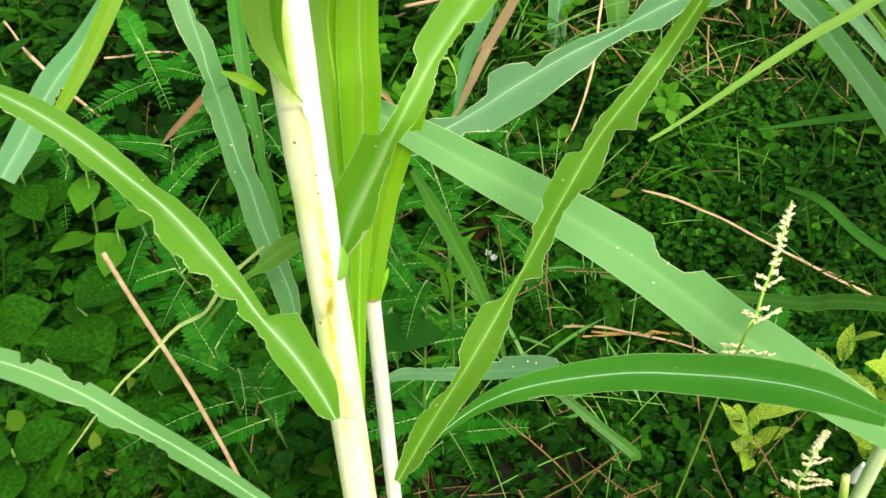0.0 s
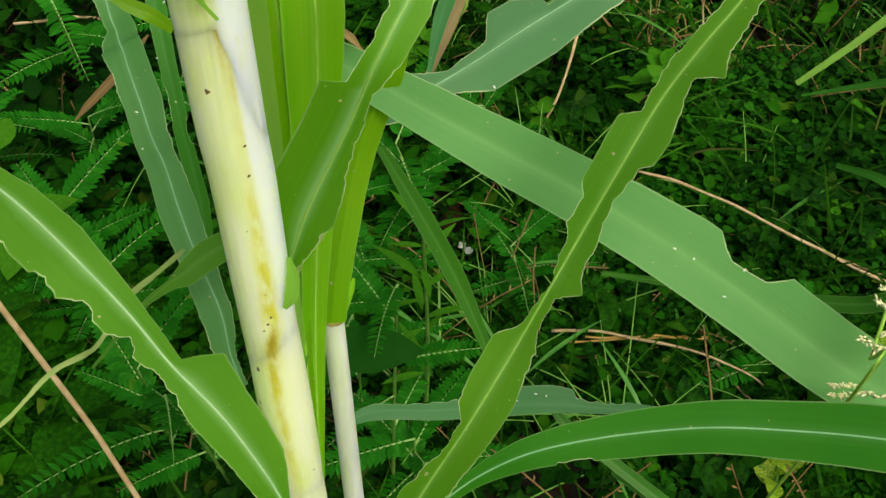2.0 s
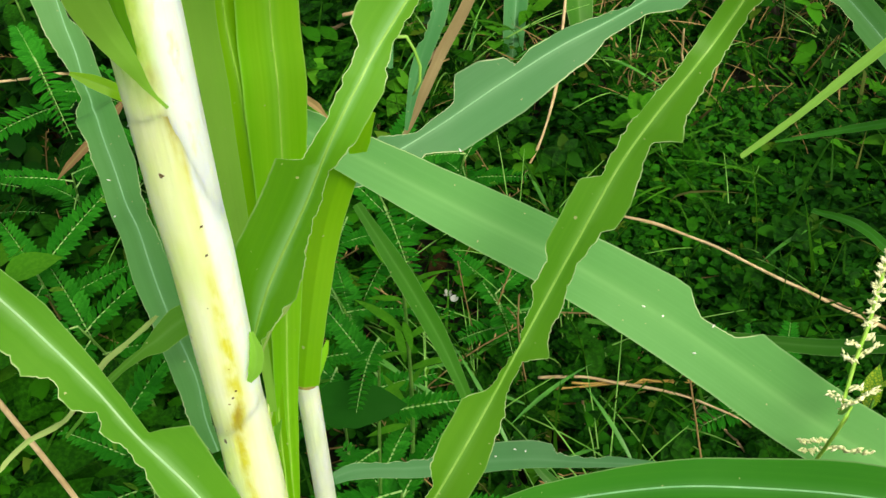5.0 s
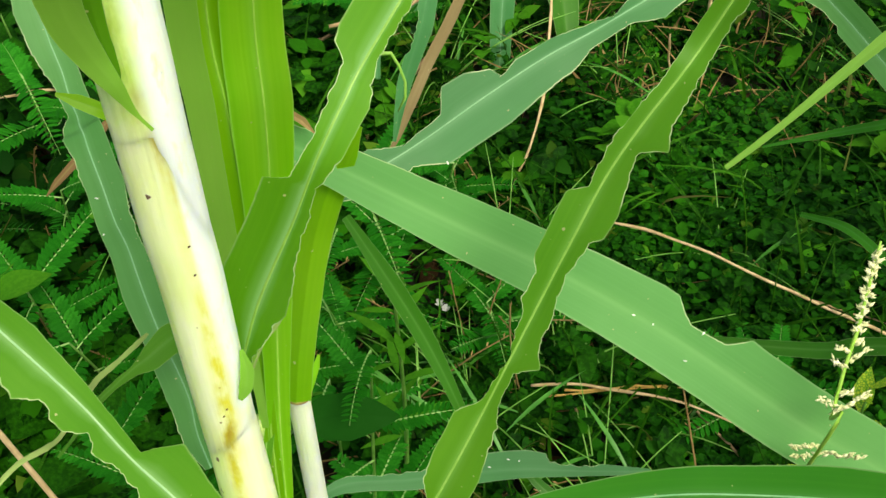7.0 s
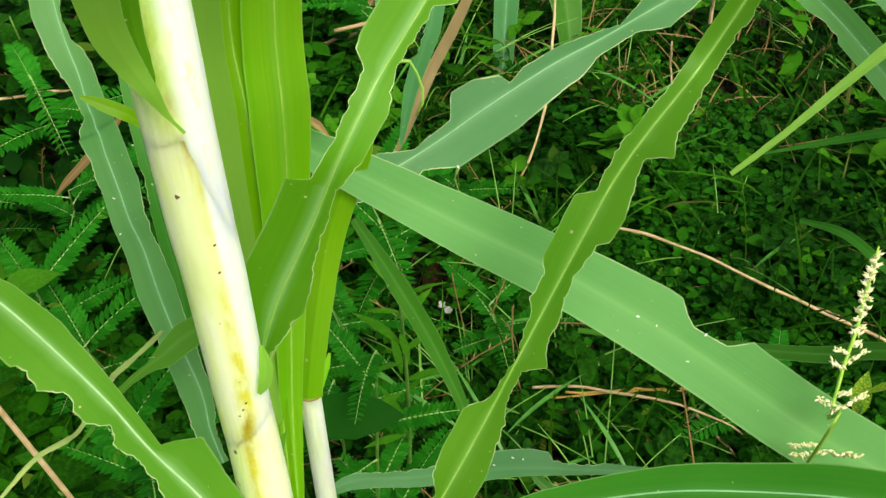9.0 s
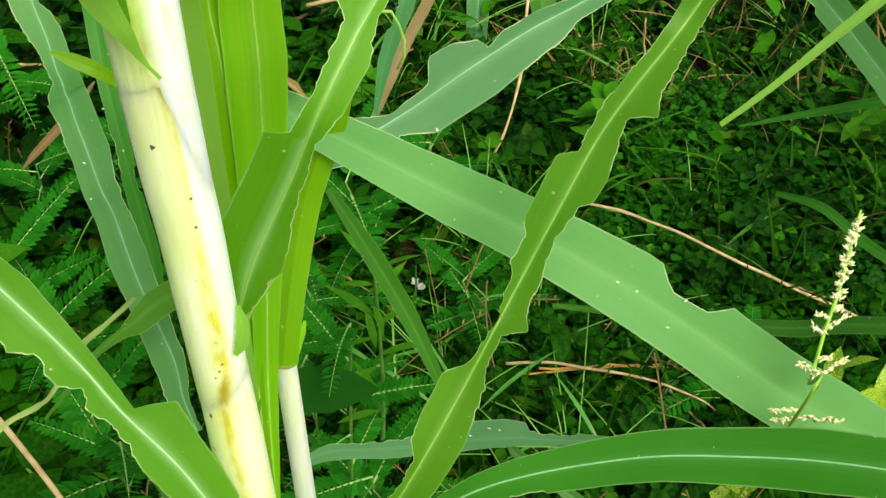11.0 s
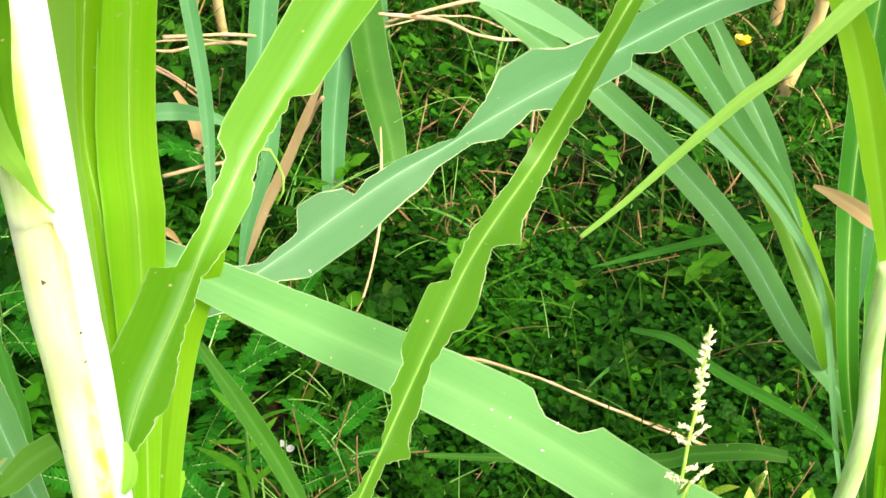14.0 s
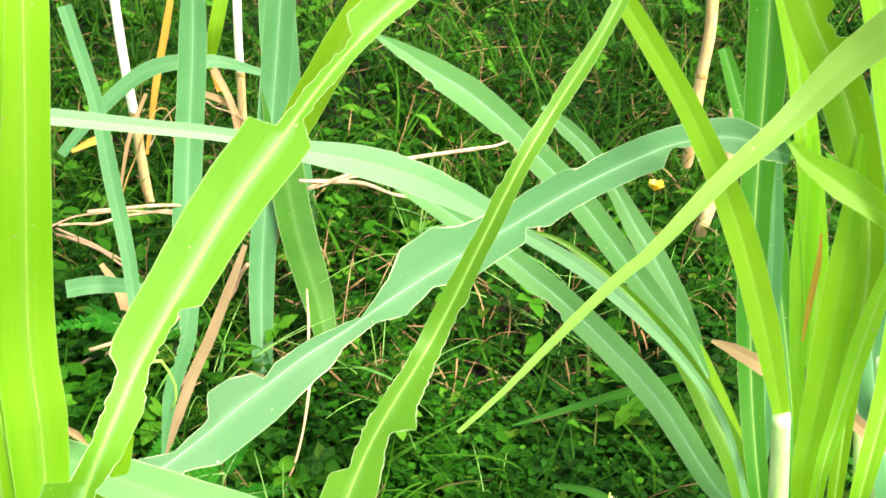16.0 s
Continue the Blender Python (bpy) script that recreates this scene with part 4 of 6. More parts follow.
for host, places in ((leaf_e, [(-0.141, 0.353, 0.522), (-0.138, 0.341, 0.513), (-0.135, 0.375, 0.532), (-0.133, 0.394, 0.546)]), (leaf_c, [(0.069, 0.285, 0.521), (0.076, 0.282, 0.519), (0.087, 0.271, 0.511), (0.094, 0.278, 0.518), (0.002, 0.322, 0.565)]), (leaf_h, [(0.028, 0.314, 0.383), (0.033, 0.313, 0.383), (0.019, 0.312, 0.380)])):
    for k, p in enumerate(places):
        grain = tube("dropping", [(-0.0011, 0, 0), (-0.0008, 0.0001, 0), (0.0008, 0, 0.0001), (0.0011, 0, 0)], [0.0001, 0.00045, 0.00045, 0.0001], PETAL_WHITE, host, "tiny white insect dropping", sides=7, step=0.0006)
        grain.scale = (0.7, 0.7, 0.7)
        grain.location, grain.rotation_euler = p, (0.3, 0.4, k * 1.3)
set_home(shoot)


def to_ground(points):
    """The points of a stem with a foot in the soil below its lowest one."""
    x, y, z = points[0]
    return [(x + 0.004, y + 0.012, -0.02), (x + 0.002, y + 0.005, z * 0.5)] + points


# ---- right-hand plant ----
right_plant = thing("grass_plant", "fodder grass clump with bright green whorl and white stem", "plant", (0.33, 0.45, 0.0), "fodder grass plants")
tube("culm", to_ground([(0.267, 0.321, 0.416), (0.264, 0.338, 0.486), (0.256, 0.340, 0.537)]), [0.0055, 0.0053, 0.0050, 0.0048, 0.0042], CULM_MINT, right_plant, "pale green waxy stem", sides=14)
tube("culm", [(0.33, 0.45, -0.02), (0.33, 0.45, 0.03), (0.328, 0.44, 0.08)], [0.006, 0.006, 0.0015], CULM_BLUE, right_plant, "white waxy stem", sides=14)
for spec in (dict(mid=[(0.256, 0.340, 0.538), (0.250, 0.360, 0.574), (0.239, 0.383, 0.617), (0.221, 0.404, 0.658), (0.203, 0.421, 0.688), (0.187, 0.437, 0.712), (0.163, 0.457, 0.746)], left=[(0.000, 0.0039), (0.162, 0.0067), (0.353, 0.0070), (0.543, 0.0056), (0.695, 0.0051), (0.821, 0.0047), (1.000, 0.0025)], right=[(0.000, 0.0039), (0.162, 0.0067), (0.353, 0.0070), (0.543, 0.0056), (0.695, 0.0051), (0.821, 0.0047), (1.000, 0.0025)], face=(-0.413, -0.802, 0.431), bites=[], material=LEAF_LIME), dict(mid=[(0.352, 0.364, 0.226), (0.320, 0.384, 0.342), (0.291, 0.387, 0.428), (0.294, 0.433, 0.495), (0.300, 0.469, 0.569), (0.303, 0.491, 0.636), (0.301, 0.504, 0.697), (0.294, 0.514, 0.763)], left=[(0.000, 0.0008), (0.211, 0.0037), (0.368, 0.0053), (0.510, 0.0072), (0.653, 0.0084), (0.777, 0.0102), (0.885, 0.0107), (1.000, 0.0046)], right=[(0.000, 0.0008), (0.211, 0.0037), (0.368, 0.0053), (0.510, 0.0072), (0.653, 0.0084), (0.777, 0.0108), (0.885, 0.0107), (1.000, 0.0046)], face=(-0.464, -0.705, 0.536), bites=[], material=LEAF_DEEP, rib=RIB_PALE), dict(mid=[(0.326, 0.336, 0.273), (0.307, 0.345, 0.389), (0.286, 0.340, 0.473), (0.290, 0.371, 0.541), (0.290, 0.398, 0.597), (0.284, 0.421, 0.653), (0.273, 0.440, 0.708), (0.260, 0.462, 0.759)], left=[(0.000, 0.0006), (0.227, 0.0031), (0.395, 0.0041), (0.540, 0.0057), (0.659, 0.0065), (0.776, 0.0056), (0.890, 0.0063), (1.000, 0.0025)], right=[(0.000, 0.0006), (0.227, 0.0031), (0.395, 0.0041), (0.540, 0.0057), (0.659, 0.0065), (0.776, 0.0060), (0.890, 0.0063), (1.000, 0.0025)], face=(-0.205, -0.769, 0.605), bites=[], material=LEAF_YELLOW, rib=RIB_LIME), dict(mid=[(0.318, 0.326, 0.288), (0.303, 0.332, 0.405), (0.285, 0.324, 0.489), (0.294, 0.348, 0.545), (0.300, 0.368, 0.605), (0.292, 0.392, 0.658), (0.273, 0.413, 0.702), (0.259, 0.435, 0.741), (0.241, 0.454, 0.780)], left=[(0.000, 0.0004), (0.219, 0.0024), (0.381, 0.0033), (0.497, 0.0046), (0.616, 0.0069), (0.726, 0.0105), (0.824, 0.0100), (0.912, 0.0067), (1.000, 0.0020)], right=[(0.000, 0.0004), (0.219, 0.0024), (0.381, 0.0033), (0.497, 0.0046), (0.616, 0.0069), (0.726, 0.0099), (0.824, 0.0104), (0.912, 0.0067), (1.000, 0.0020)], face=(-0.626, -0.628, 0.462), bites=[(1, 0.796, 0.821, 0.50, 0.20, 0.10)], material=LEAF_LIME, rib=RIB_LIME),
             dict(mid=[(0.317, 0.344, 0.610), (0.300, 0.360, 0.625), (0.282, 0.374, 0.636), (0.270, 0.386, 0.643), (0.264, 0.393, 0.649)], left=[(0.000, 0.0027), (0.340, 0.0054), (0.643, 0.0070), (0.870, 0.0043), (1.000, 0.0016)], right=[(0.000, 0.0033), (0.340, 0.0071), (0.643, 0.0086), (0.870, 0.0048), (1.000, 0.0016)], face=(-0.404, -0.557, 0.726), bites=[], material=LEAF_LIME), dict(mid=[(0.305, 0.312, 0.312), (0.295, 0.314, 0.427), (0.279, 0.302, 0.511), (0.295, 0.324, 0.563), (0.304, 0.346, 0.618), (0.297, 0.371, 0.676), (0.289, 0.399, 0.727), (0.274, 0.422, 0.773)], left=[(0.000, 0.0004), (0.234, 0.0030), (0.406, 0.0040), (0.526, 0.0059), (0.647, 0.0081), (0.773, 0.0095), (0.892, 0.0079), (1.000, 0.0032)], right=[(0.000, 0.0004), (0.234, 0.0030), (0.406, 0.0040), (0.526, 0.0059), (0.647, 0.0081), (0.773, 0.0095), (0.892, 0.0079), (1.000, 0.0032)], face=(-0.522, -0.666, 0.533), bites=[], material=LEAF_YELLOW, rib=RIB_LIME), dict(mid=[(0.368, 0.383, 0.195), (0.374, 0.390, 0.325), (0.369, 0.381, 0.419), (0.368, 0.419, 0.472), (0.369, 0.450, 0.529), (0.376, 0.478, 0.604), (0.380, 0.496, 0.679)], left=[(0.000, 0.0009), (0.253, 0.0054), (0.438, 0.0078), (0.566, 0.0104), (0.693, 0.0103), (0.850, 0.0115), (1.000, 0.0100)], right=[(0.000, 0.0009), (0.253, 0.0054), (0.438, 0.0078), (0.566, 0.0104), (0.693, 0.0103), (0.850, 0.0115), (1.000, 0.0100)], face=(-0.519, -0.631, 0.576), bites=[], material=LEAF_BLUE, rib=RIB_BLUE)):
    blade(right_plant, **spec)
blade(right_plant, mid=[(0.323, 0.333, 0.769), (0.300, 0.355, 0.737), (0.281, 0.366, 0.712), (0.265, 0.370, 0.694), (0.240, 0.363, 0.673), (0.203, 0.338, 0.664), (0.155, 0.290, 0.666), (0.132, 0.268, 0.669), (0.097, 0.233, 0.671), (0.077, 0.213, 0.672), (0.062, 0.198, 0.674)], left=[(0.000, 0.0029), (0.118, 0.0065), (0.206, 0.0081), (0.271, 0.0071), (0.358, 0.0052), (0.477, 0.0035), (0.656, 0.0024), (0.739, 0.0019), (0.870, 0.0012), (0.943, 0.0008), (1.000, 0.0006)], right=[(0.000, 0.0029), (0.118, 0.0065), (0.206, 0.0081), (0.271, 0.0071), (0.358, 0.0052), (0.477, 0.0037), (0.656, 0.0024), (0.739, 0.0019), (0.870, 0.0014), (0.943, 0.0008), (1.000, 0.0006)], face=(-0.462, -0.772, 0.436), bites=[], material=LEAF_SPEAR, fold=0.3, label="long narrow tapering green leaf")
blade(right_plant, mid=[(0.297, 0.402, 0.502), (0.284, 0.405, 0.513), (0.272, 0.416, 0.517), (0.262, 0.423, 0.519)], left=[(0.000, 0.0025), (0.373, 0.0049), (0.730, 0.0037), (1.000, 0.0009)], right=[(0.000, 0.0025), (0.373, 0.0043), (0.730, 0.0031), (1.000, 0.0009)], face=(-0.452, -0.697, 0.557), bites=[], material=LEAF_DRY, label="dry tan leaf tip")
blade(right_plant, mid=[(0.317, 0.403, 0.495), (0.325, 0.392, 0.491), (0.330, 0.371, 0.490), (0.344, 0.353, 0.484)], left=[(0.000, 0.0019), (0.244, 0.0036), (0.606, 0.0041), (1.000, 0.0025)], right=[(0.000, 0.0019), (0.244, 0.0036), (0.606, 0.0041), (1.000, 0.0025)], face=(-0.509, -0.625, 0.592), bites=[], material=LEAF_DRY, label="dry tan leaf")
tube("culm", to_ground([(0.378, 0.374, 0.331), (0.374, 0.396, 0.405), (0.368, 0.406, 0.458), (0.364, 0.415, 0.500)]), [0.0042] * 6, CULM_MINT, right_plant, "pale green waxy stem", sides=12)
tube("culm", to_ground([(0.389, 0.399, 0.300), (0.385, 0.424, 0.376), (0.379, 0.436, 0.431), (0.373, 0.443, 0.469)]), [0.0035] * 6, CULM_MINT, right_plant, "pale green waxy stem", sides=12)
for spec in (dict(mid=[(0.318, 0.326, 0.288), (0.294, 0.336, 0.402), (0.279, 0.362, 0.522), (0.282, 0.378, 0.551), (0.285, 0.392, 0.582), (0.287, 0.404, 0.613), (0.287, 0.413, 0.642)], left=[(0.000, 0.0007), (0.313, 0.0016), (0.646, 0.0024), (0.738, 0.0047), (0.829, 0.0064), (0.919, 0.0052), (1.000, 0.0023)], right=[(0.000, 0.0007), (0.313, 0.0016), (0.646, 0.0024), (0.738, 0.0047), (0.829, 0.0058), (0.919, 0.0052), (1.000, 0.0023)], face=(-0.477, -0.652, 0.590), bites=[], material=LEAF_YELLOW), dict(mid=[(0.278, 0.369, 0.555), (0.282, 0.376, 0.573), (0.286, 0.383, 0.591), (0.288, 0.389, 0.602)], left=[(0.000, 0.0006), (0.375, 0.0017), (0.742, 0.0014), (1.000, 0.0006)], right=[(0.000, 0.0006), (0.375, 0.0014), (0.742, 0.0014), (1.000, 0.0006)], face=(-0.495, -0.702, 0.512), bites=[], material=LEAF_ORANGE), dict(mid=[(0.318, 0.326, 0.288), (0.294, 0.336, 0.402), (0.273, 0.334, 0.489), (0.279, 0.346, 0.521), (0.286, 0.359, 0.558), (0.289, 0.367, 0.591), (0.293, 0.377, 0.621), (0.296, 0.387, 0.654)], left=[(0.000, 0.0007), (0.304, 0.0030), (0.539, 0.0041), (0.632, 0.0069), (0.737, 0.0080), (0.826, 0.0073), (0.910, 0.0050), (1.000, 0.0016)], right=[(0.000, 0.0007), (0.304, 0.0030), (0.539, 0.0041), (0.632, 0.0064), (0.737, 0.0074), (0.826, 0.0067), (0.910, 0.0050), (1.000, 0.0016)], face=(-0.488, -0.634, 0.600), bites=[], material=LEAF_LIME), dict(mid=[(0.313, 0.322, 0.296), (0.294, 0.329, 0.410), (0.275, 0.325, 0.497), (0.285, 0.338, 0.534), (0.294, 0.347, 0.569), (0.303, 0.354, 0.598), (0.313, 0.360, 0.630)], left=[(0.000, 0.0007), (0.333, 0.0019), (0.589, 0.0029), (0.707, 0.0040), (0.815, 0.0050), (0.904, 0.0039), (1.000, 0.0016)], right=[(0.000, 0.0007), (0.333, 0.0019), (0.589, 0.0029), (0.707, 0.0040), (0.815, 0.0045), (0.904, 0.0039), (1.000, 0.0016)], face=(-0.498, -0.609, 0.617), bites=[], material=LEAF_YELLOW, rib=RIB_LIME), dict(mid=[(0.360, 0.373, 0.211), (0.328, 0.395, 0.328), (0.299, 0.404, 0.419), (0.304, 0.420, 0.454), (0.309, 0.443, 0.501), (0.312, 0.465, 0.555), (0.312, 0.483, 0.606)], left=[(0.000, 0.0008), (0.291, 0.0023), (0.517, 0.0034), (0.612, 0.0047), (0.736, 0.0047), (0.873, 0.0052), (1.000, 0.0026)], right=[(0.000, 0.0008), (0.291, 0.0023), (0.517, 0.0034), (0.612, 0.0047), (0.736, 0.0053), (0.873, 0.0052), (1.000, 0.0026)], face=(-0.453, -0.642, 0.619), bites=[], material=LEAF_BLUE)):
    blade(right_plant, **spec)
set_home(right_plant)

# ---- clump behind it ----
back_right = thing("grass_plant", "fodder grass clump with long bluish arching leaves", "plant", (0.42, 0.62, 0.0), "fodder grass plants")
tube("culm", to_ground([(0.271, 0.319, 0.126), (0.266, 0.347, 0.211)]), [0.005, 0.005, 0.0046, 0.003], CULM_GREEN, back_right, sides=12)
tube("culm", [(0.42, 0.62, -0.02), (0.415, 0.61, 0.04), (0.40, 0.58, 0.10)], [0.006, 0.006, 0.0015], CULM_GREEN, back_right, sides=12)
for spec in (dict(mid=[(0.390, 0.412, 0.148), (0.363, 0.439, 0.271), (0.332, 0.433, 0.347), (0.304, 0.461, 0.378), (0.274, 0.497, 0.422), (0.231, 0.531, 0.464), (0.189, 0.552, 0.499), (0.156, 0.570, 0.522), (0.119, 0.585, 0.544)], left=[(0.000, 0.0008), (0.237, 0.0036), (0.389, 0.0052), (0.483, 0.0076), (0.602, 0.0084), (0.728, 0.0086), (0.835, 0.0084), (0.916, 0.0077), (1.000, 0.0042)], right=[(0.000, 0.0008), (0.237, 0.0036), (0.389, 0.0052), (0.483, 0.0082), (0.602, 0.0093), (0.728, 0.0092), (0.835, 0.0084), (0.916, 0.0071), (1.000, 0.0042)], face=(-0.350, -0.693, 0.630), bites=[(-1, 0.744, 0.788, 0.30, 0.10, 0.30)], material=LEAF_MIST, rib=RIB_BLUE),
             dict(mid=[(0.357, 0.374, 0.210), (0.320, 0.399, 0.326), (0.292, 0.425, 0.435), (0.267, 0.451, 0.480), (0.219, 0.477, 0.526), (0.176, 0.487, 0.555), (0.151, 0.492, 0.570), (0.119, 0.494, 0.590), (0.085, 0.492, 0.604), (0.056, 0.489, 0.613), (0.018, 0.487, 0.625), (-0.019, 0.485, 0.633), (-0.058, 0.481, 0.642), (-0.105, 0.474, 0.653)], left=[(0.000, 0.0003), (0.171, 0.0016), (0.331, 0.0023), (0.412, 0.0029), (0.511, 0.0051), (0.583, 0.0044), (0.624, 0.0061), (0.676, 0.0102), (0.727, 0.0087), (0.769, 0.0057), (0.825, 0.0034), (0.877, 0.0036), (0.932, 0.0039), (1.000, 0.0016)], right=[(0.000, 0.0003), (0.171, 0.0014), (0.331, 0.0020), (0.412, 0.0026), (0.511, 0.0038), (0.583, 0.0031), (0.624, 0.0067), (0.676, 0.0090), (0.727, 0.0076), (0.769, 0.0052), (0.825, 0.0034), (0.877, 0.0036), (0.932, 0.0039), (1.000, 0.0016)], face=(-0.223, -0.799, 0.558), bites=[(1, 0.646, 0.700, 0.25, 0.20, 0.30)], material=LEAF_WHITE, rib=None),
             dict(mid=[(0.304, 0.508, 0.428), (0.276, 0.519, 0.412), (0.245, 0.529, 0.396), (0.196, 0.539, 0.375)], left=[(0.000, 0.0029), (0.275, 0.0033), (0.560, 0.0026), (1.000, 0.0007)], right=[(0.000, 0.0029), (0.275, 0.0033), (0.560, 0.0026), (1.000, 0.0007)], face=(-0.362, -0.718, 0.594), bites=[], material=LEAF_DEEP),
             dict(mid=[(0.303, 0.380, 0.361), (0.297, 0.402, 0.361), (0.280, 0.427, 0.358), (0.258, 0.455, 0.356), (0.238, 0.484, 0.358), (0.219, 0.510, 0.345)], left=[(0.000, 0.0007), (0.144, 0.0035), (0.335, 0.0035), (0.555, 0.0032), (0.778, 0.0029), (1.000, 0.0015)], right=[(0.000, 0.0007), (0.144, 0.0024), (0.335, 0.0035), (0.555, 0.0032), (0.778, 0.0029), (1.000, 0.0015)], face=(-0.387, -0.628, 0.675), bites=[], material=LEAF_DEEP),
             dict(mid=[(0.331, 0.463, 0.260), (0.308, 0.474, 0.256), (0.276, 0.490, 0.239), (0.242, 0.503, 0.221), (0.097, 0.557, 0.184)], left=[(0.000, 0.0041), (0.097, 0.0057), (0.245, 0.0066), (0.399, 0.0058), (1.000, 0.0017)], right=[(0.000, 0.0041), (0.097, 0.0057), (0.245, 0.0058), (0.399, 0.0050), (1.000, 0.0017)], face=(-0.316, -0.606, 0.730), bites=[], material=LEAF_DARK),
             dict(mid=[(0.408, 0.391, 0.049), (0.392, 0.426, 0.176), (0.374, 0.439, 0.272), (0.384, 0.483, 0.333), (0.387, 0.529, 0.403), (0.382, 0.570, 0.474), (0.368, 0.603, 0.540), (0.354, 0.636, 0.595)], left=[(0.000, 0.0010), (0.217, 0.0040), (0.377, 0.0058), (0.501, 0.0098), (0.637, 0.0104), (0.772, 0.0095), (0.893, 0.0078), (1.000, 0.0039)], right=[(0.000, 0.0010), (0.217, 0.0040), (0.377, 0.0058), (0.501, 0.0098), (0.637, 0.0104), (0.772, 0.0095), (0.893, 0.0078), (1.000, 0.0039)], face=(-0.483, -0.640, 0.597), bites=[], material=LEAF_DEEP, rib=RIB_PALE),
             dict(mid=[(0.304, 0.490, 0.438), (0.292, 0.503, 0.460), (0.271, 0.520, 0.484), (0.252, 0.537, 0.509), (0.233, 0.553, 0.533), (0.211, 0.569, 0.555), (0.192, 0.583, 0.573), (0.170, 0.597, 0.590), (0.147, 0.608, 0.603), (0.130, 0.617, 0.613), (0.115, 0.622, 0.621)], left=[(0.000, 0.0021), (0.093, 0.0056), (0.216, 0.0076), (0.334, 0.0083), (0.451, 0.0086), (0.570, 0.0089), (0.668, 0.0089), (0.773, 0.0095), (0.868, 0.0082), (0.942, 0.0041), (1.000, 0.0010)], right=[(0.000, 0.0021), (0.093, 0.0056), (0.216, 0.0076), (0.334, 0.0083), (0.451, 0.0086), (0.570, 0.0089), (0.668, 0.0089), (0.773, 0.0095), (0.868, 0.0082), (0.942, 0.0041), (1.000, 0.0010)], face=(-0.301, -0.834, 0.462), material=LEAF_MIST, rib=RIB_BLUE, band=0.25, bites=[(-1, 0.60, 0.68, 0.30, 0.10, 0.50), (-1, 0.84, 0.93, 0.35, 0.10, 0.50)]),
             dict(mid=[(0.316, 0.515, 0.426), (0.311, 0.532, 0.442), (0.304, 0.550, 0.459), (0.295, 0.569, 0.477), (0.286, 0.586, 0.493), (0.277, 0.604, 0.510), (0.264, 0.625, 0.530), (0.250, 0.642, 0.542), (0.238, 0.656, 0.551)], left=[(0.000, 0.0018), (0.114, 0.0051), (0.241, 0.0078), (0.374, 0.0085), (0.499, 0.0075), (0.627, 0.0053), (0.780, 0.0060), (0.899, 0.0057), (1.000, 0.0015)], right=[(0.000, 0.0018), (0.114, 0.0051), (0.241, 0.0078), (0.374, 0.0085), (0.499, 0.0075), (0.627, 0.0053), (0.780, 0.0060), (0.899, 0.0057), (1.000, 0.0015)], face=(-0.368, -0.791, 0.489), material=LEAF_MIST, rib=RIB_BLUE, band=0.25),
             dict(mid=[(0.387, 0.409, 0.178), (0.372, 0.442, 0.269), (0.348, 0.466, 0.343), (0.326, 0.472, 0.390), (0.313, 0.488, 0.422), (0.302, 0.501, 0.448), (0.294, 0.503, 0.461)], left=[(0.000, 0.0031), (0.311, 0.0049), (0.569, 0.0059), (0.732, 0.0061), (0.853, 0.0057), (0.952, 0.0042), (1.000, 0.0014)], right=[(0.000, 0.0031), (0.311, 0.0049), (0.569, 0.0059), (0.732, 0.0061), (0.853, 0.0057), (0.952, 0.0042), (1.000, 0.0014)], face=(-0.428, -0.628, 0.650), material=LEAF_LIME, fold=-0.3),
             dict(mid=[(0.376, 0.398, 0.195), (0.358, 0.430, 0.285), (0.336, 0.447, 0.349), (0.319, 0.442, 0.381), (0.308, 0.449, 0.408), (0.296, 0.464, 0.432), (0.281, 0.482, 0.460), (0.262, 0.499, 0.483), (0.241, 0.516, 0.502), (0.217, 0.532, 0.518), (0.194, 0.542, 0.525)], left=[(0.000, 0.0023), (0.227, 0.0052), (0.391, 0.0086), (0.475, 0.0094), (0.546, 0.0089), (0.620, 0.0075), (0.703, 0.0058), (0.784, 0.0037), (0.862, 0.0027), (0.941, 0.0017), (1.000, 0.0007)], right=[(0.000, 0.0023), (0.227, 0.0052), (0.391, 0.0086), (0.475, 0.0094), (0.546, 0.0089), (0.620, 0.0075), (0.703, 0.0058), (0.784, 0.0037), (0.862, 0.0027), (0.941, 0.0017), (1.000, 0.0007)], face=(-0.396, -0.676, 0.621), material=LEAF_MID, rib=RIB_PALE, band=0.3, fold=0.35)):
    blade(back_right, **spec)
set_home(back_right)

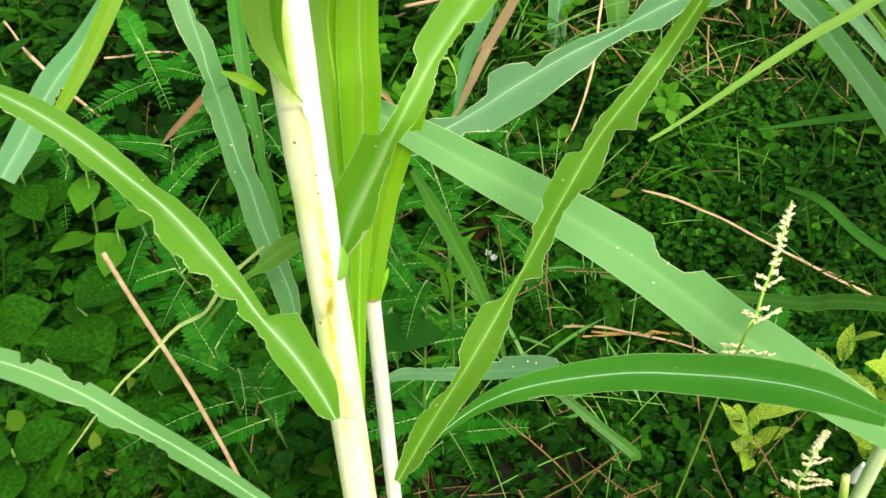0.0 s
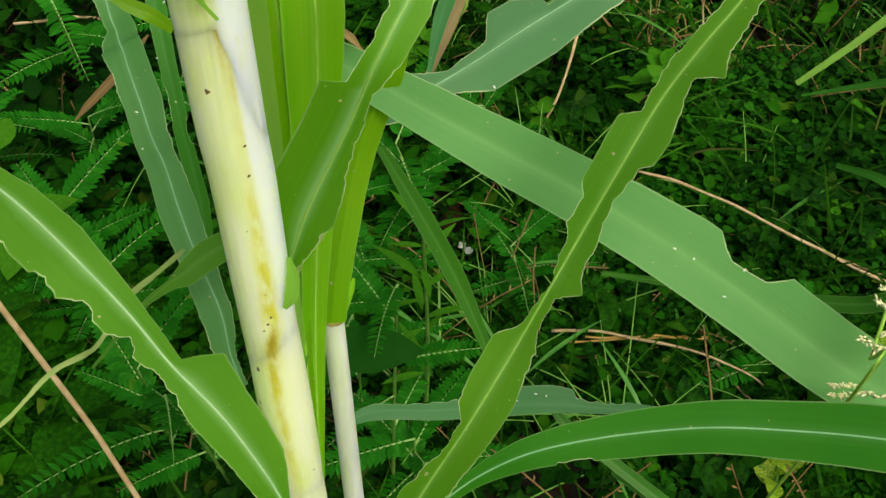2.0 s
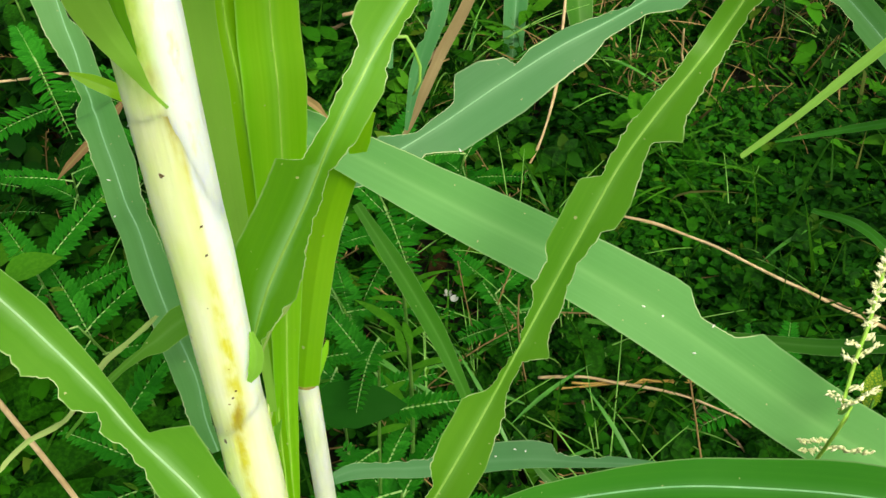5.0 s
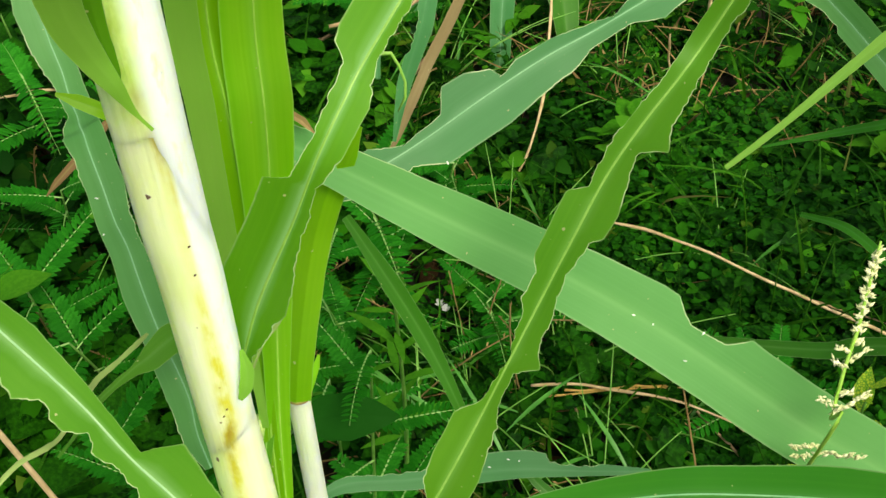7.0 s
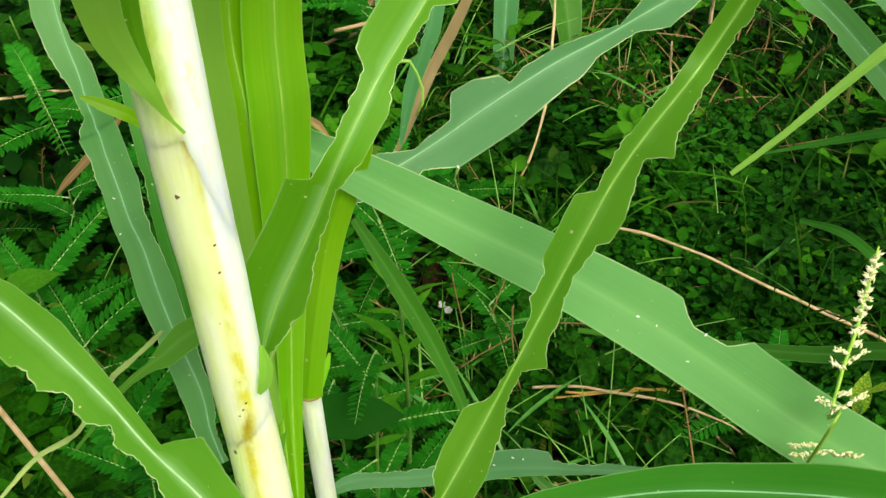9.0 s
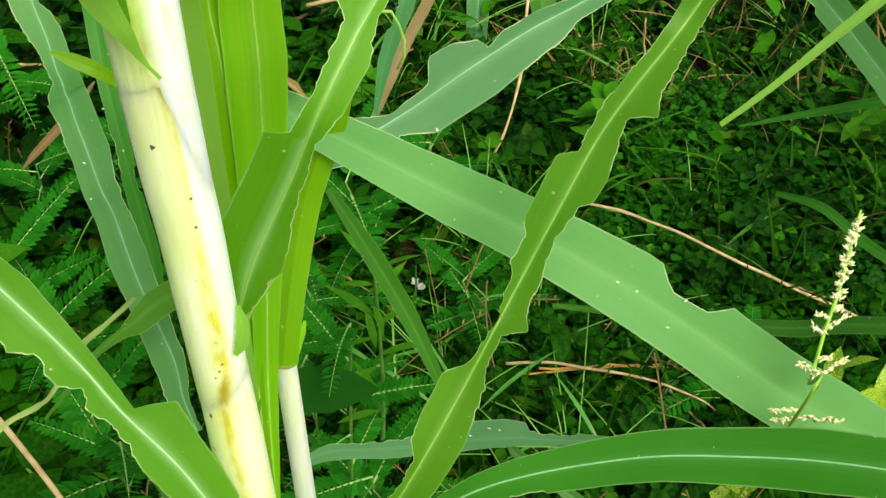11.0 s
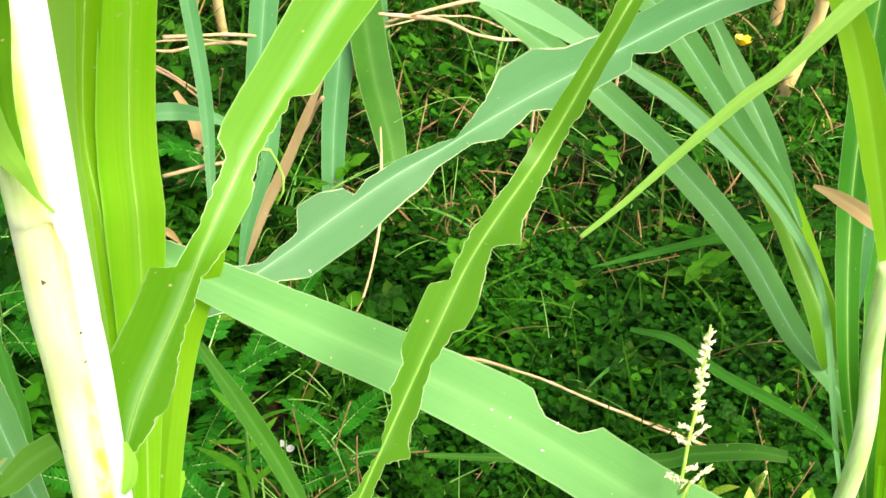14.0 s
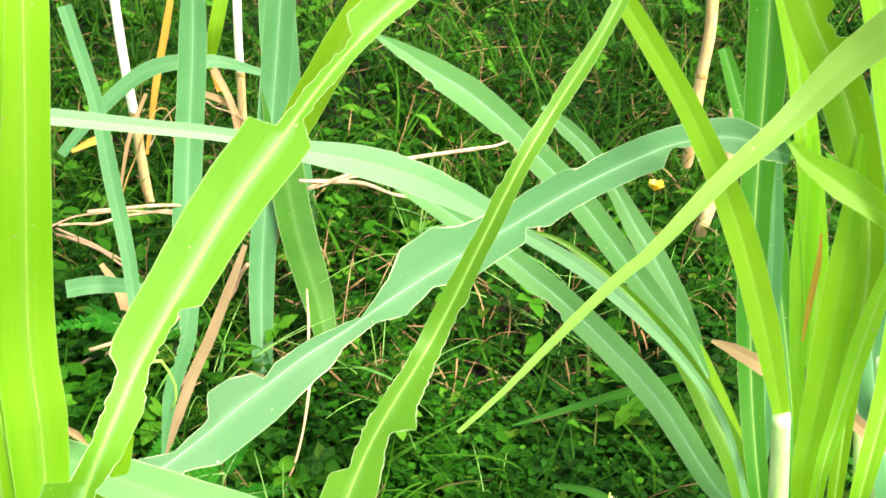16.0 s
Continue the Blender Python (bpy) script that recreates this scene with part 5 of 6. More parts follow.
# ---- clump at the back ----
back = thing("grass_plant", "old fodder grass clump with upright leaves and tan canes", "plant", (0.06, 1.3, 0.0), "fodder grass plants")
for spec in (dict(mid=[(0.068, 1.066, -0.023), (0.077, 1.138, 0.109), (0.094, 1.188, 0.235), (0.112, 1.224, 0.361), (0.125, 1.242, 0.474), (0.136, 1.265, 0.603)], left=[(0.000, 0.0097), (0.226, 0.0151), (0.430, 0.0162), (0.630, 0.0173), (0.803, 0.0171), (1.000, 0.0065)], right=[(0.000, 0.0097), (0.226, 0.0151), (0.430, 0.0162), (0.630, 0.0173), (0.803, 0.0171), (1.000, 0.0065)], face=(-0.078, -0.898, 0.432), bites=[], material=LEAF_BLUE, rib=RIB_BLUE), dict(mid=[(0.149, 1.083, 0.041), (0.141, 1.123, 0.096), (0.123, 1.161, 0.171), (0.112, 1.198, 0.258), (0.104, 1.229, 0.346)], left=[(0.000, 0.0123), (0.202, 0.0206), (0.450, 0.0245), (0.729, 0.0230), (1.000, 0.0134)], right=[(0.000, 0.0123), (0.202, 0.0206), (0.450, 0.0245), (0.729, 0.0230), (1.000, 0.0134)], face=(0.378, -0.799, 0.468), bites=[], material=LEAF_DARK), dict(mid=[(-0.032, 1.080, -0.056), (-0.015, 1.162, 0.086), (0.004, 1.226, 0.236), (0.021, 1.267, 0.375), (0.031, 1.291, 0.512)], left=[(0.000, 0.0099), (0.268, 0.0154), (0.535, 0.0166), (0.774, 0.0163), (1.000, 0.0080)], right=[(0.000, 0.0114), (0.268, 0.0154), (0.535, 0.0166), (0.774, 0.0163), (1.000, 0.0080)], face=(-0.004, -0.886, 0.464), bites=[], material=LEAF_BLUE, rib=RIB_BLUE), dict(mid=[(0.177, 1.401, -0.023), (0.154, 1.467, 0.130), (0.143, 1.505, 0.262), (0.143, 1.532, 0.398)], left=[(0.000, 0.0117), (0.378, 0.0214), (0.688, 0.0260), (1.000, 0.0241)], right=[(0.000, 0.0117), (0.378, 0.0214), (0.688, 0.0260), (1.000, 0.0241)], face=(-0.095, -0.906, 0.413), bites=[], material=LEAF_BLUE, rib=RIB_BLUE), dict(mid=[(0.042, 1.494, 0.245), (0.055, 1.467, 0.313), (0.075, 1.490, 0.382)], left=[(0.000, 0.0065), (0.495, 0.0094), (1.000, 0.0094)], right=[(0.000, 0.0065), (0.495, 0.0094), (1.000, 0.0094)], face=(-0.038, -0.936, 0.349), bites=[], material=LEAF_LIME), dict(mid=[(-0.001, 0.646, 0.448), (-0.010, 0.623, 0.413), (-0.023, 0.607, 0.376), (-0.031, 0.591, 0.341)], left=[(0.000, 0.0051), (0.344, 0.0073), (0.686, 0.0048), (1.000, 0.0011)], right=[(0.000, 0.0051), (0.344, 0.0051), (0.686, 0.0048), (1.000, 0.0011)], face=(0.021, -0.800, 0.600), bites=[(1, 0.287, 0.528, 0.50, 0.20, 0.10)], material=LEAF_BLUE),
             dict(mid=[(-0.066, 0.994, 0.078), (-0.066, 1.068, 0.183), (-0.078, 1.123, 0.280), (-0.088, 1.159, 0.357), (-0.109, 1.193, 0.447)], left=[(0.000, 0.0032), (0.304, 0.0076), (0.568, 0.0089), (0.771, 0.0076), (1.000, 0.0076)], right=[(0.000, 0.0032), (0.304, 0.0076), (0.568, 0.0089), (0.771, 0.0076), (1.000, 0.0076)], face=(0.060, -0.880, 0.471), bites=[], material=LEAF_BLUE), dict(mid=[(-0.156, 1.400, 0.174), (-0.102, 1.428, 0.223), (-0.033, 1.450, 0.267), (0.049, 1.451, 0.273), (0.116, 1.459, 0.249)], left=[(0.000, 0.0063), (0.246, 0.0094), (0.513, 0.0110), (0.772, 0.0094), (1.000, 0.0048)], right=[(0.000, 0.0063), (0.246, 0.0094), (0.513, 0.0110), (0.772, 0.0094), (1.000, 0.0048)], face=(0.011, -0.753, 0.658), bites=[], material=LEAF_BLUE), dict(mid=[(-0.139, 1.102, 0.154), (-0.102, 1.106, 0.154), (-0.061, 1.121, 0.135), (-0.024, 1.121, 0.115)], left=[(0.000, 0.0106), (0.289, 0.0106), (0.668, 0.0067), (1.000, 0.0020)], right=[(0.000, 0.0093), (0.289, 0.0093), (0.668, 0.0067), (1.000, 0.0020)], face=(0.048, -0.704, 0.708), bites=[], material=LEAF_BLUE), dict(mid=[(-0.050, 1.493, 0.121), (-0.028, 1.517, 0.222), (-0.006, 1.530, 0.307), (0.011, 1.544, 0.381)], left=[(0.000, 0.0025), (0.390, 0.0049), (0.717, 0.0049), (1.000, 0.0032)], right=[(0.000, 0.0025), (0.390, 0.0049), (0.717, 0.0049), (1.000, 0.0032)], face=(0.009, -0.928, 0.371), bites=[], material=LEAF_ORANGE), dict(mid=[(0.059, 1.573, 0.176), (0.050, 1.583, 0.226), (0.042, 1.589, 0.267)], left=[(0.000, 0.0034), (0.547, 0.0068), (1.000, 0.0034)], right=[(0.000, 0.0034), (0.547, 0.0068), (1.000, 0.0034)], face=(-0.031, -0.926, 0.376), bites=[], material=LEAF_ORANGE), dict(mid=[(0.081, 1.500, 0.126), (0.073, 1.524, 0.178), (0.049, 1.547, 0.230), (0.026, 1.568, 0.282)], left=[(0.000, 0.0042), (0.320, 0.0050), (0.663, 0.0050), (1.000, 0.0042)], right=[(0.000, 0.0042), (0.320, 0.0050), (0.663, 0.0050), (1.000, 0.0042)], face=(-0.038, -0.920, 0.389), bites=[], material=LEAF_DRY), dict(mid=[(0.085, 1.535, 0.155), (0.062, 1.535, 0.178), (0.030, 1.532, 0.194), (0.003, 1.536, 0.202)], left=[(0.000, 0.0034), (0.339, 0.0050), (0.705, 0.0042), (1.000, 0.0025)], right=[(0.000, 0.0034), (0.339, 0.0050), (0.705, 0.0042), (1.000, 0.0025)], face=(-0.031, -0.916, 0.400), bites=[], material=LEAF_DRY), dict(mid=[(-0.042, 1.442, 0.236), (-0.069, 1.417, 0.183), (-0.087, 1.385, 0.120)], left=[(0.000, 0.0024), (0.469, 0.0031), (1.000, 0.0016)], right=[(0.000, 0.0024), (0.469, 0.0031), (1.000, 0.0016)], face=(0.037, -0.903, 0.428), bites=[], material=LEAF_DRY),
             dict(mid=[(-0.085, 1.328, 0.230), (-0.106, 1.325, 0.227), (-0.134, 1.318, 0.218)], left=[(0.000, 0.0022), (0.411, 0.0051), (1.000, 0.0022)], right=[(0.000, 0.0022), (0.411, 0.0051), (1.000, 0.0022)], face=(0.068, -0.902, 0.427), bites=[], material=LEAF_ORANGE), dict(mid=[(0.106, 1.195, 0.196), (0.100, 1.179, 0.166), (0.089, 1.163, 0.137), (0.072, 1.139, 0.097)], left=[(0.000, 0.0027), (0.288, 0.0062), (0.583, 0.0055), (1.000, 0.0027)], right=[(0.000, 0.0027), (0.288, 0.0055), (0.583, 0.0062), (1.000, 0.0027)], face=(-0.071, -0.856, 0.512), bites=[], material=LEAF_DRY), dict(mid=[(-0.105, 1.178, 0.138), (-0.084, 1.158, 0.103), (-0.079, 1.119, 0.080), (-0.077, 1.104, 0.058)], left=[(0.000, 0.0027), (0.388, 0.0069), (0.772, 0.0054), (1.000, 0.0020)], right=[(0.000, 0.0027), (0.388, 0.0069), (0.772, 0.0054), (1.000, 0.0020)], face=(0.048, -0.837, 0.545), bites=[], material=LEAF_DRY), dict(mid=[(-0.267, 0.759, 0.239), (-0.279, 0.746, 0.229), (-0.292, 0.722, 0.223), (-0.308, 0.695, 0.217), (-0.317, 0.685, 0.210)], left=[(0.000, 0.0006), (0.213, 0.0039), (0.510, 0.0044), (0.848, 0.0029), (1.000, 0.0006)], right=[(0.000, 0.0006), (0.213, 0.0029), (0.510, 0.0034), (0.848, 0.0029), (1.000, 0.0006)], face=(0.296, -0.717, 0.631), bites=[], material=LEAF_BROWN)):
    blade(back, **spec)
blade(back, mid=[(-0.045, 0.778, 0.167), (-0.038, 0.795, 0.170), (-0.025, 0.825, 0.184), (-0.008, 0.860, 0.204), (0.010, 0.892, 0.221), (0.030, 0.931, 0.243), (0.052, 0.974, 0.270)], left=[(0.000, 0.0015), (0.079, 0.0030), (0.225, 0.0046), (0.406, 0.0051), (0.573, 0.0052), (0.773, 0.0047), (1.000, 0.0026)], right=[(0.000, 0.0015), (0.079, 0.0030), (0.225, 0.0046), (0.406, 0.0051), (0.573, 0.0052), (0.773, 0.0047), (1.000, 0.0026)], face=(0.003, -0.801, 0.599), material=LEAF_TAN, fold=0.3, band=0.0, label="dry tan strap leaf")
for cane in ([(-0.043, 1.474, -0.018), (-0.055, 1.488, 0.069), (-0.062, 1.498, 0.181), (-0.069, 1.510, 0.260), (-0.074, 1.511, 0.379), (-0.078, 1.519, 0.479)], [(0.094, 1.592, -0.007), (0.093, 1.610, 0.093), (0.094, 1.627, 0.179), (0.094, 1.633, 0.249), (0.098, 1.646, 0.381)]):
    low = (cane[0][0], cane[0][1] + 0.02, -0.02)
    tube("cane", [low] + cane[:3], [0.0075, 0.0075, 0.007, 0.0065], CULM_TAN, back, "tan weathered cane", sides=12)
    tube("cane", cane[2:], [0.0065] * (len(cane) - 2), CULM_BLUE, back, "pale cane joint", sides=12)
    ring("node", cane[2], 0.0066, 0.008, NODE_BROWN, back, "brown cane node")
set_home(back)
back2 = thing("grass_plant", "far fodder grass clump with tan canes", "plant", (0.8, 1.75, 0.0), "fodder grass plants")
for cane in ([(0.774, 1.471, 0.009), (0.778, 1.477, 0.116), (0.783, 1.488, 0.197), (0.788, 1.495, 0.276), (0.784, 1.514, 0.391)], [(0.706, 1.269, 0.040), (0.735, 1.286, 0.139), (0.738, 1.286, 0.188), (0.742, 1.293, 0.231)]):
    low = (cane[0][0], cane[0][1] + 0.02, -0.02)
    tube("cane", [low] + cane, [0.009] * (len(cane) + 1), CULM_TAN, back2, "tan weathered cane", sides=12)
    ring("node", cane[2], 0.0092, 0.008, NODE_BROWN, back2, "brown cane node")
set_home(back2)

# ---- left-hand plant ----
left_plant = thing("grass_plant", "fodder grass clump with narrow bluish leaves among weeds", "plant", (-0.5, 0.6, 0.0), "fodder grass plants")
blade(left_plant, mid=[(-0.278, 0.349, 0.496), (-0.268, 0.367, 0.508), (-0.251, 0.395, 0.529), (-0.236, 0.414, 0.542), (-0.225, 0.444, 0.556)], left=[(0.000, 0.0075), (0.193, 0.0082), (0.502, 0.0089), (0.723, 0.0069), (1.000, 0.0035)], right=[(0.000, 0.0075), (0.193, 0.0089), (0.502, 0.0075), (0.723, 0.0048), (1.000, 0.0028)], face=(0.376, -0.699, 0.608), bites=[(1, 0.291, 0.511, 0.40, 0.40, 0.10)], material=LEAF_BLUE, rib=RIB_BLUE, label="bluish leaf with a wavy eaten edge")
blade(left_plant, mid=[(-0.239, 0.350, 0.535), (-0.222, 0.378, 0.557), (-0.212, 0.408, 0.572), (-0.197, 0.444, 0.595)], left=[(0.000, 0.0026), (0.320, 0.0045), (0.620, 0.0052), (1.000, 0.0040)], right=[(0.000, 0.0026), (0.320, 0.0045), (0.620, 0.0052), (1.000, 0.0040)], face=(0.344, -0.737, 0.581), bites=[], material=LEAF_LIME, label="narrow bright green leaf")
tube("culm", [(-0.5, 0.6, -0.02), (-0.495, 0.58, 0.15), (-0.47, 0.54, 0.33)], [0.005, 0.005, 0.003], CULM_GREEN, left_plant, sides=12)
set_home(left_plant)

# ---- dry stems lying over the weeds ----
for pts, rad, mat in (([(0.154, 0.750, 0.100), (0.212, 0.734, 0.090), (0.274, 0.701, 0.080), (0.334, 0.678, 0.060), (0.406, 0.647, 0.040)], 0.0021, STRAW), ([(0.121, 1.053, 0.160), (0.114, 0.982, 0.140), (0.106, 0.928, 0.110), (0.090, 0.888, 0.070), (0.070, 0.868, 0.030)], 0.0022, STRAW), ([(0.072, 0.606, 0.050), (0.128, 0.594, 0.060), (0.183, 0.580, 0.060), (0.233, 0.563, 0.050), (0.257, 0.563, 0.020)], 0.0017, STRAW), ([(0.086, 0.601, 0.040), (0.129, 0.597, 0.050), (0.172, 0.600, 0.050), (0.230, 0.611, 0.030)], 0.0017, STRAW_GOLD), ([(0.209, 0.575, 0.050), (0.228, 0.553, 0.040), (0.252, 0.535, 0.020)], 0.002, STRAW_RED), ([(0.109, 0.588, 0.040), (0.116, 0.555, 0.030), (0.123, 0.534, 0.010)], 0.0018, STRAW_RED),
                      ([(-0.110, 1.157, 0.220), (-0.036, 1.198, 0.200), (0.044, 1.235, 0.170), (0.136, 1.308, 0.120)], 0.003, STRAW), ([(0.116, 1.046, 0.300), (0.180, 1.069, 0.280), (0.234, 1.084, 0.250), (0.305, 1.119, 0.200)], 0.0032, STRAW), ([(0.125, 1.065, 0.280), (0.170, 1.052, 0.300), (0.228, 1.073, 0.300), (0.359, 1.175, 0.260), (0.465, 1.293, 0.200)], 0.003, STRAW), ([(0.056, 1.019, 0.220), (0.032, 1.037, 0.160), (-0.000, 1.028, 0.100), (-0.041, 1.030, 0.030)], 0.0034, STRAW_RED), ([(-0.115, 1.030, 0.120), (-0.079, 1.044, 0.120), (-0.036, 1.092, 0.100), (-0.010, 1.183, 0.050)], 0.003, STRAW_RED), ([(-0.161, 1.084, 0.060), (-0.118, 1.099, 0.060), (-0.081, 1.129, 0.050)], 0.003, STRAW_RED), ([(-0.162, 1.309, 0.120), (-0.109, 1.291, 0.130), (-0.054, 1.323, 0.120), (-0.004, 1.379, 0.080)], 0.003, STRAW),
                      ([(-0.169, 1.323, 0.100), (-0.118, 1.280, 0.100), (-0.072, 1.244, 0.080), (-0.032, 1.260, 0.040)], 0.0028, STRAW_RED), ([(0.249, 1.031, 0.100), (0.257, 1.044, 0.050), (0.260, 1.017, 0.020)], 0.0018, STRAW), ([(-0.610, 1.015, 0.100), (-0.550, 0.932, 0.120), (-0.501, 0.880, 0.120), (-0.472, 0.880, 0.080), (-0.441, 0.889, 0.020)], 0.003, STRAW), ([(-0.466, 0.947, 0.100), (-0.421, 0.958, 0.100), (-0.395, 1.004, 0.060)], 0.0024, STRAW), ([(0.300, 0.702, 0.060), (0.350, 0.683, 0.050), (0.412, 0.671, 0.030)], 0.0012, STRAW_RED), ([(0.104, 0.580, 0.040), (0.113, 0.554, 0.040), (0.121, 0.542, 0.020)], 0.0013, STRAW), ([(-0.197, 1.327, 0.100), (-0.128, 1.294, 0.140), (-0.072, 1.277, 0.150), (-0.011, 1.313, 0.120), (0.049, 1.383, 0.060)], 0.0022, STRAW), ([(-0.165, 1.302, 0.120), (-0.123, 1.261, 0.120), (-0.083, 1.241, 0.100), (-0.046, 1.276, 0.040)], 0.0022, STRAW_RED), ([(-0.043, 1.350, 0.200), (-0.015, 1.342, 0.250), (0.014, 1.337, 0.270), (0.051, 1.417, 0.220), (0.097, 1.562, 0.120)], 0.0015, STRAW), ([(-0.092, 1.379, 0.100), (-0.068, 1.384, 0.160), (-0.044, 1.359, 0.220), (-0.015, 1.381, 0.240)], 0.0014, STRAW_GOLD), ([(-0.075, 1.190, 0.040), (-0.039, 1.205, 0.060), (-0.008, 1.230, 0.100), (0.016, 1.256, 0.140)], 0.002, STRAW_RED), ([(0.148, 1.350, 0.120), (0.200, 1.338, 0.140), (0.271, 1.384, 0.120), (0.358, 1.469, 0.050)], 0.0022, STRAW), ([(0.100, 0.599, 0.050), (0.138, 0.596, 0.055), (0.178, 0.601, 0.050), (0.214, 0.614, 0.030)], 0.0016, STRAW_GOLD)):
    rough = random.Random(int(abs(pts[0][0]) * 1e4) + 3)
    bent, _, _ = spline([tuple(p) for p in pts] + [(pts[-1][0] + 0.01, pts[-1][1] + 0.005, -0.005)], 11)
    bent = [(p[0] + rough.uniform(-1, 1) * 0.0011, p[1] + rough.uniform(-1, 1) * 0.0011, p[2] + rough.uniform(-1, 1) * 0.0015) for p in bent]
    stem = tube("dry_stem", bent, [rad * rough.uniform(0.5, 0.85) for _ in bent], mat, sides=6, step=0.006)
    tagged(stem, "dry tan grass stem lying among the weeds", "dry stem", "dry stems")
tall = thing("dry_stem", "long dry pinkish tan grass stalk leaning through the weeds", "dry stem", (-0.08, 0.30, 0.0), "dry stems")
tube("stalk", [(-0.08, 0.30, -0.01)] + [(-0.137, 0.278, 0.160), (-0.176, 0.304, 0.295), (-0.190, 0.314, 0.342), (-0.205, 0.321, 0.391), (-0.215, 0.324, 0.430), (-0.222, 0.327, 0.458)], [0.0015] * 7, STRAW, tall, sides=8)
set_home(tall)


# ---- grass flower spikes ----
def flower_spike(points, seed, foot):
    rnd = random.Random(seed)
    root = thing("flower_spike", "cream-coloured grass flower spike with short side branches", "grass flower", foot, "flower spikes")
    tube("stem", [foot] + [tuple(p) for p in points], [0.0008] + [0.0007] * (len(points) - 1) + [0.0004], RIB_LIME, root, sides=7)
    c, marks, length = spline(points, 60)
    branches = [(0.02, -1, 0.010), (0.04, 1, 0.016), (0.08, -1, 0.012), (0.24, 1, 0.015), (0.27, -1, 0.007), (0.33, 1, 0.006), (0.45, -1, 0.005), (0.48, 1, 0.011), (0.52, -1, 0.006), (0.57, 1, 0.004)]
    branches += [(0.62 + 0.02 * k, (-1) ** k, 0.0018) for k in range(19)]
    for u, way, reach in branches:
        p = Vector(c[min(59, int(3 + 56 * u))])
        side = Vector((way, rnd.uniform(-0.5, 0.5), rnd.uniform(0.2, 0.7))).normalized()
        reach *= rnd.uniform(0.85, 1.15)
        verts, faces = [], []
        count = int(7 + reach / 0.0006)
        for k in range(count):
            q = p + side * reach * k / count + Vector((rnd.uniform(-1, 1), rnd.uniform(-1, 1), rnd.uniform(-1, 1))) * 0.0008
            a = (side + Vector((rnd.uniform(-1, 1), rnd.uniform(-1, 1), rnd.uniform(-0.3, 1))) * 0.8).normalized() * 0.0016
            e = a.orthogonal().normalized() * 0.0005
            f = a.cross(e).normalized() * 0.0005
            o = len(verts)
            verts += [q - a, q + e, q + f, q - e, q - f, q + a]
            faces += [(o, o + 1, o + 2), (o, o + 2, o + 3), (o, o + 3, o + 4), (o, o + 4, o + 1), (o + 5, o + 2, o + 1), (o + 5, o + 3, o + 2), (o + 5, o + 4, o + 3), (o + 5, o + 1, o + 4)]
        mesh_part("side_branch", verts, faces, SPIKELET, root, "cream spikelets")
    set_home(root)


flower_spike([(0.124, 0.231, 0.499), (0.132, 0.242, 0.516), (0.136, 0.252, 0.531), (0.140, 0.260, 0.542), (0.143, 0.269, 0.555), (0.145, 0.275, 0.568)], 3, (0.14, 0.36, 0.0))
flower_spike([(0.175, 0.221, 0.396), (0.177, 0.226, 0.412), (0.182, 0.235, 0.425), (0.185, 0.238, 0.434)], 5, (0.30, 0.42, 0.0))


# ---- low weeds ----
def leaf_shape(length, width, droop=0.25, fold=0.25, rows=5, blunt=0.0):
    """A small oval leaf along +y with a folded middle, as rows of three places."""
    verts, faces = [], []
    for i in range(rows + 1):
        u = i / rows
        w = width * (math.sin(math.pi * min(1.0, u * (1 - blunt) + 0.03)) ** 0.8) * (1 - 0.25 * u)
        z = -droop * length * u * u
        verts += [(-w, u * length, z + fold * w), (0, u * length, z), (w, u * length, z + fold * w)]
    for i in range(rows):
        a = i * 3
        faces += [(a, a + 1, a + 4, a + 3), (a + 1, a + 2, a + 5, a + 4)]
    return np.array(verts), faces


def turned(azimuth, pitch, roll=0.0):
    return np.array((Euler((pitch, roll, 0)).to_matrix().to_4x4(), Matrix.Identity(4))[0])[:3, :3], np.array(Matrix.Rotation(azimuth, 3, "Z"))


def put(verts, at, azimuth, pitch, roll=0.0):
    tilt, spin = turned(azimuth, pitch, roll)
    return verts @ (spin @ tilt).T + np.array(at)


LEAFLET = leaf_shape(1.0, 0.24, 0.1, 0.12, 3)
LEAFLET_MESH = bpy.data.meshes.new("leaflet")
LEAFLET_MESH.from_pydata([tuple(v) for v in LEAFLET[0]], [], LEAFLET[1])
LEAFLET_MESH.materials.append(FEATHER)


def frond(root, rnd, at, turn, length, pairs, size):
    """A feather-like leaf along +y: a fine stalk and pairs of small oval leaflets, shorter towards its tip."""
    verts, faces = [], []
    bend = rnd.uniform(0.1, 0.4)
    for i in range(7):
        u = i / 6
        w = 0.0007 * (1.2 - u)
        y, z = u * length, -bend * length * u * u
        verts += [(-w, y, z), (0, y, z + w), (w, y, z)]
        if i:
            a = (i - 1) * 3
            faces += [(a, a + 1, a + 4, a + 3), (a + 1, a + 2, a + 5, a + 4)]
    stalk = mesh_part("frond", verts, faces, FROND_STALK, root)
    stalk.location, stalk.rotation_euler = at, turn
    for i in range(pairs):
        u = 0.1 + 0.9 * i / pairs
        k = size * (1.0 - 0.55 * abs(u - 0.4) / 0.6)
        for side in (-1, 1):
            ob = new("leaflet", LEAFLET_MESH)
            ob.parent = stalk
            ob.location = (0, u * length, -bend * length * u * u + 0.0004)
            ob.rotation_euler = (rnd.uniform(-0.15, 0.2), 0, -side * (math.pi / 2 - 0.45))
            ob.scale = (k, k, k)


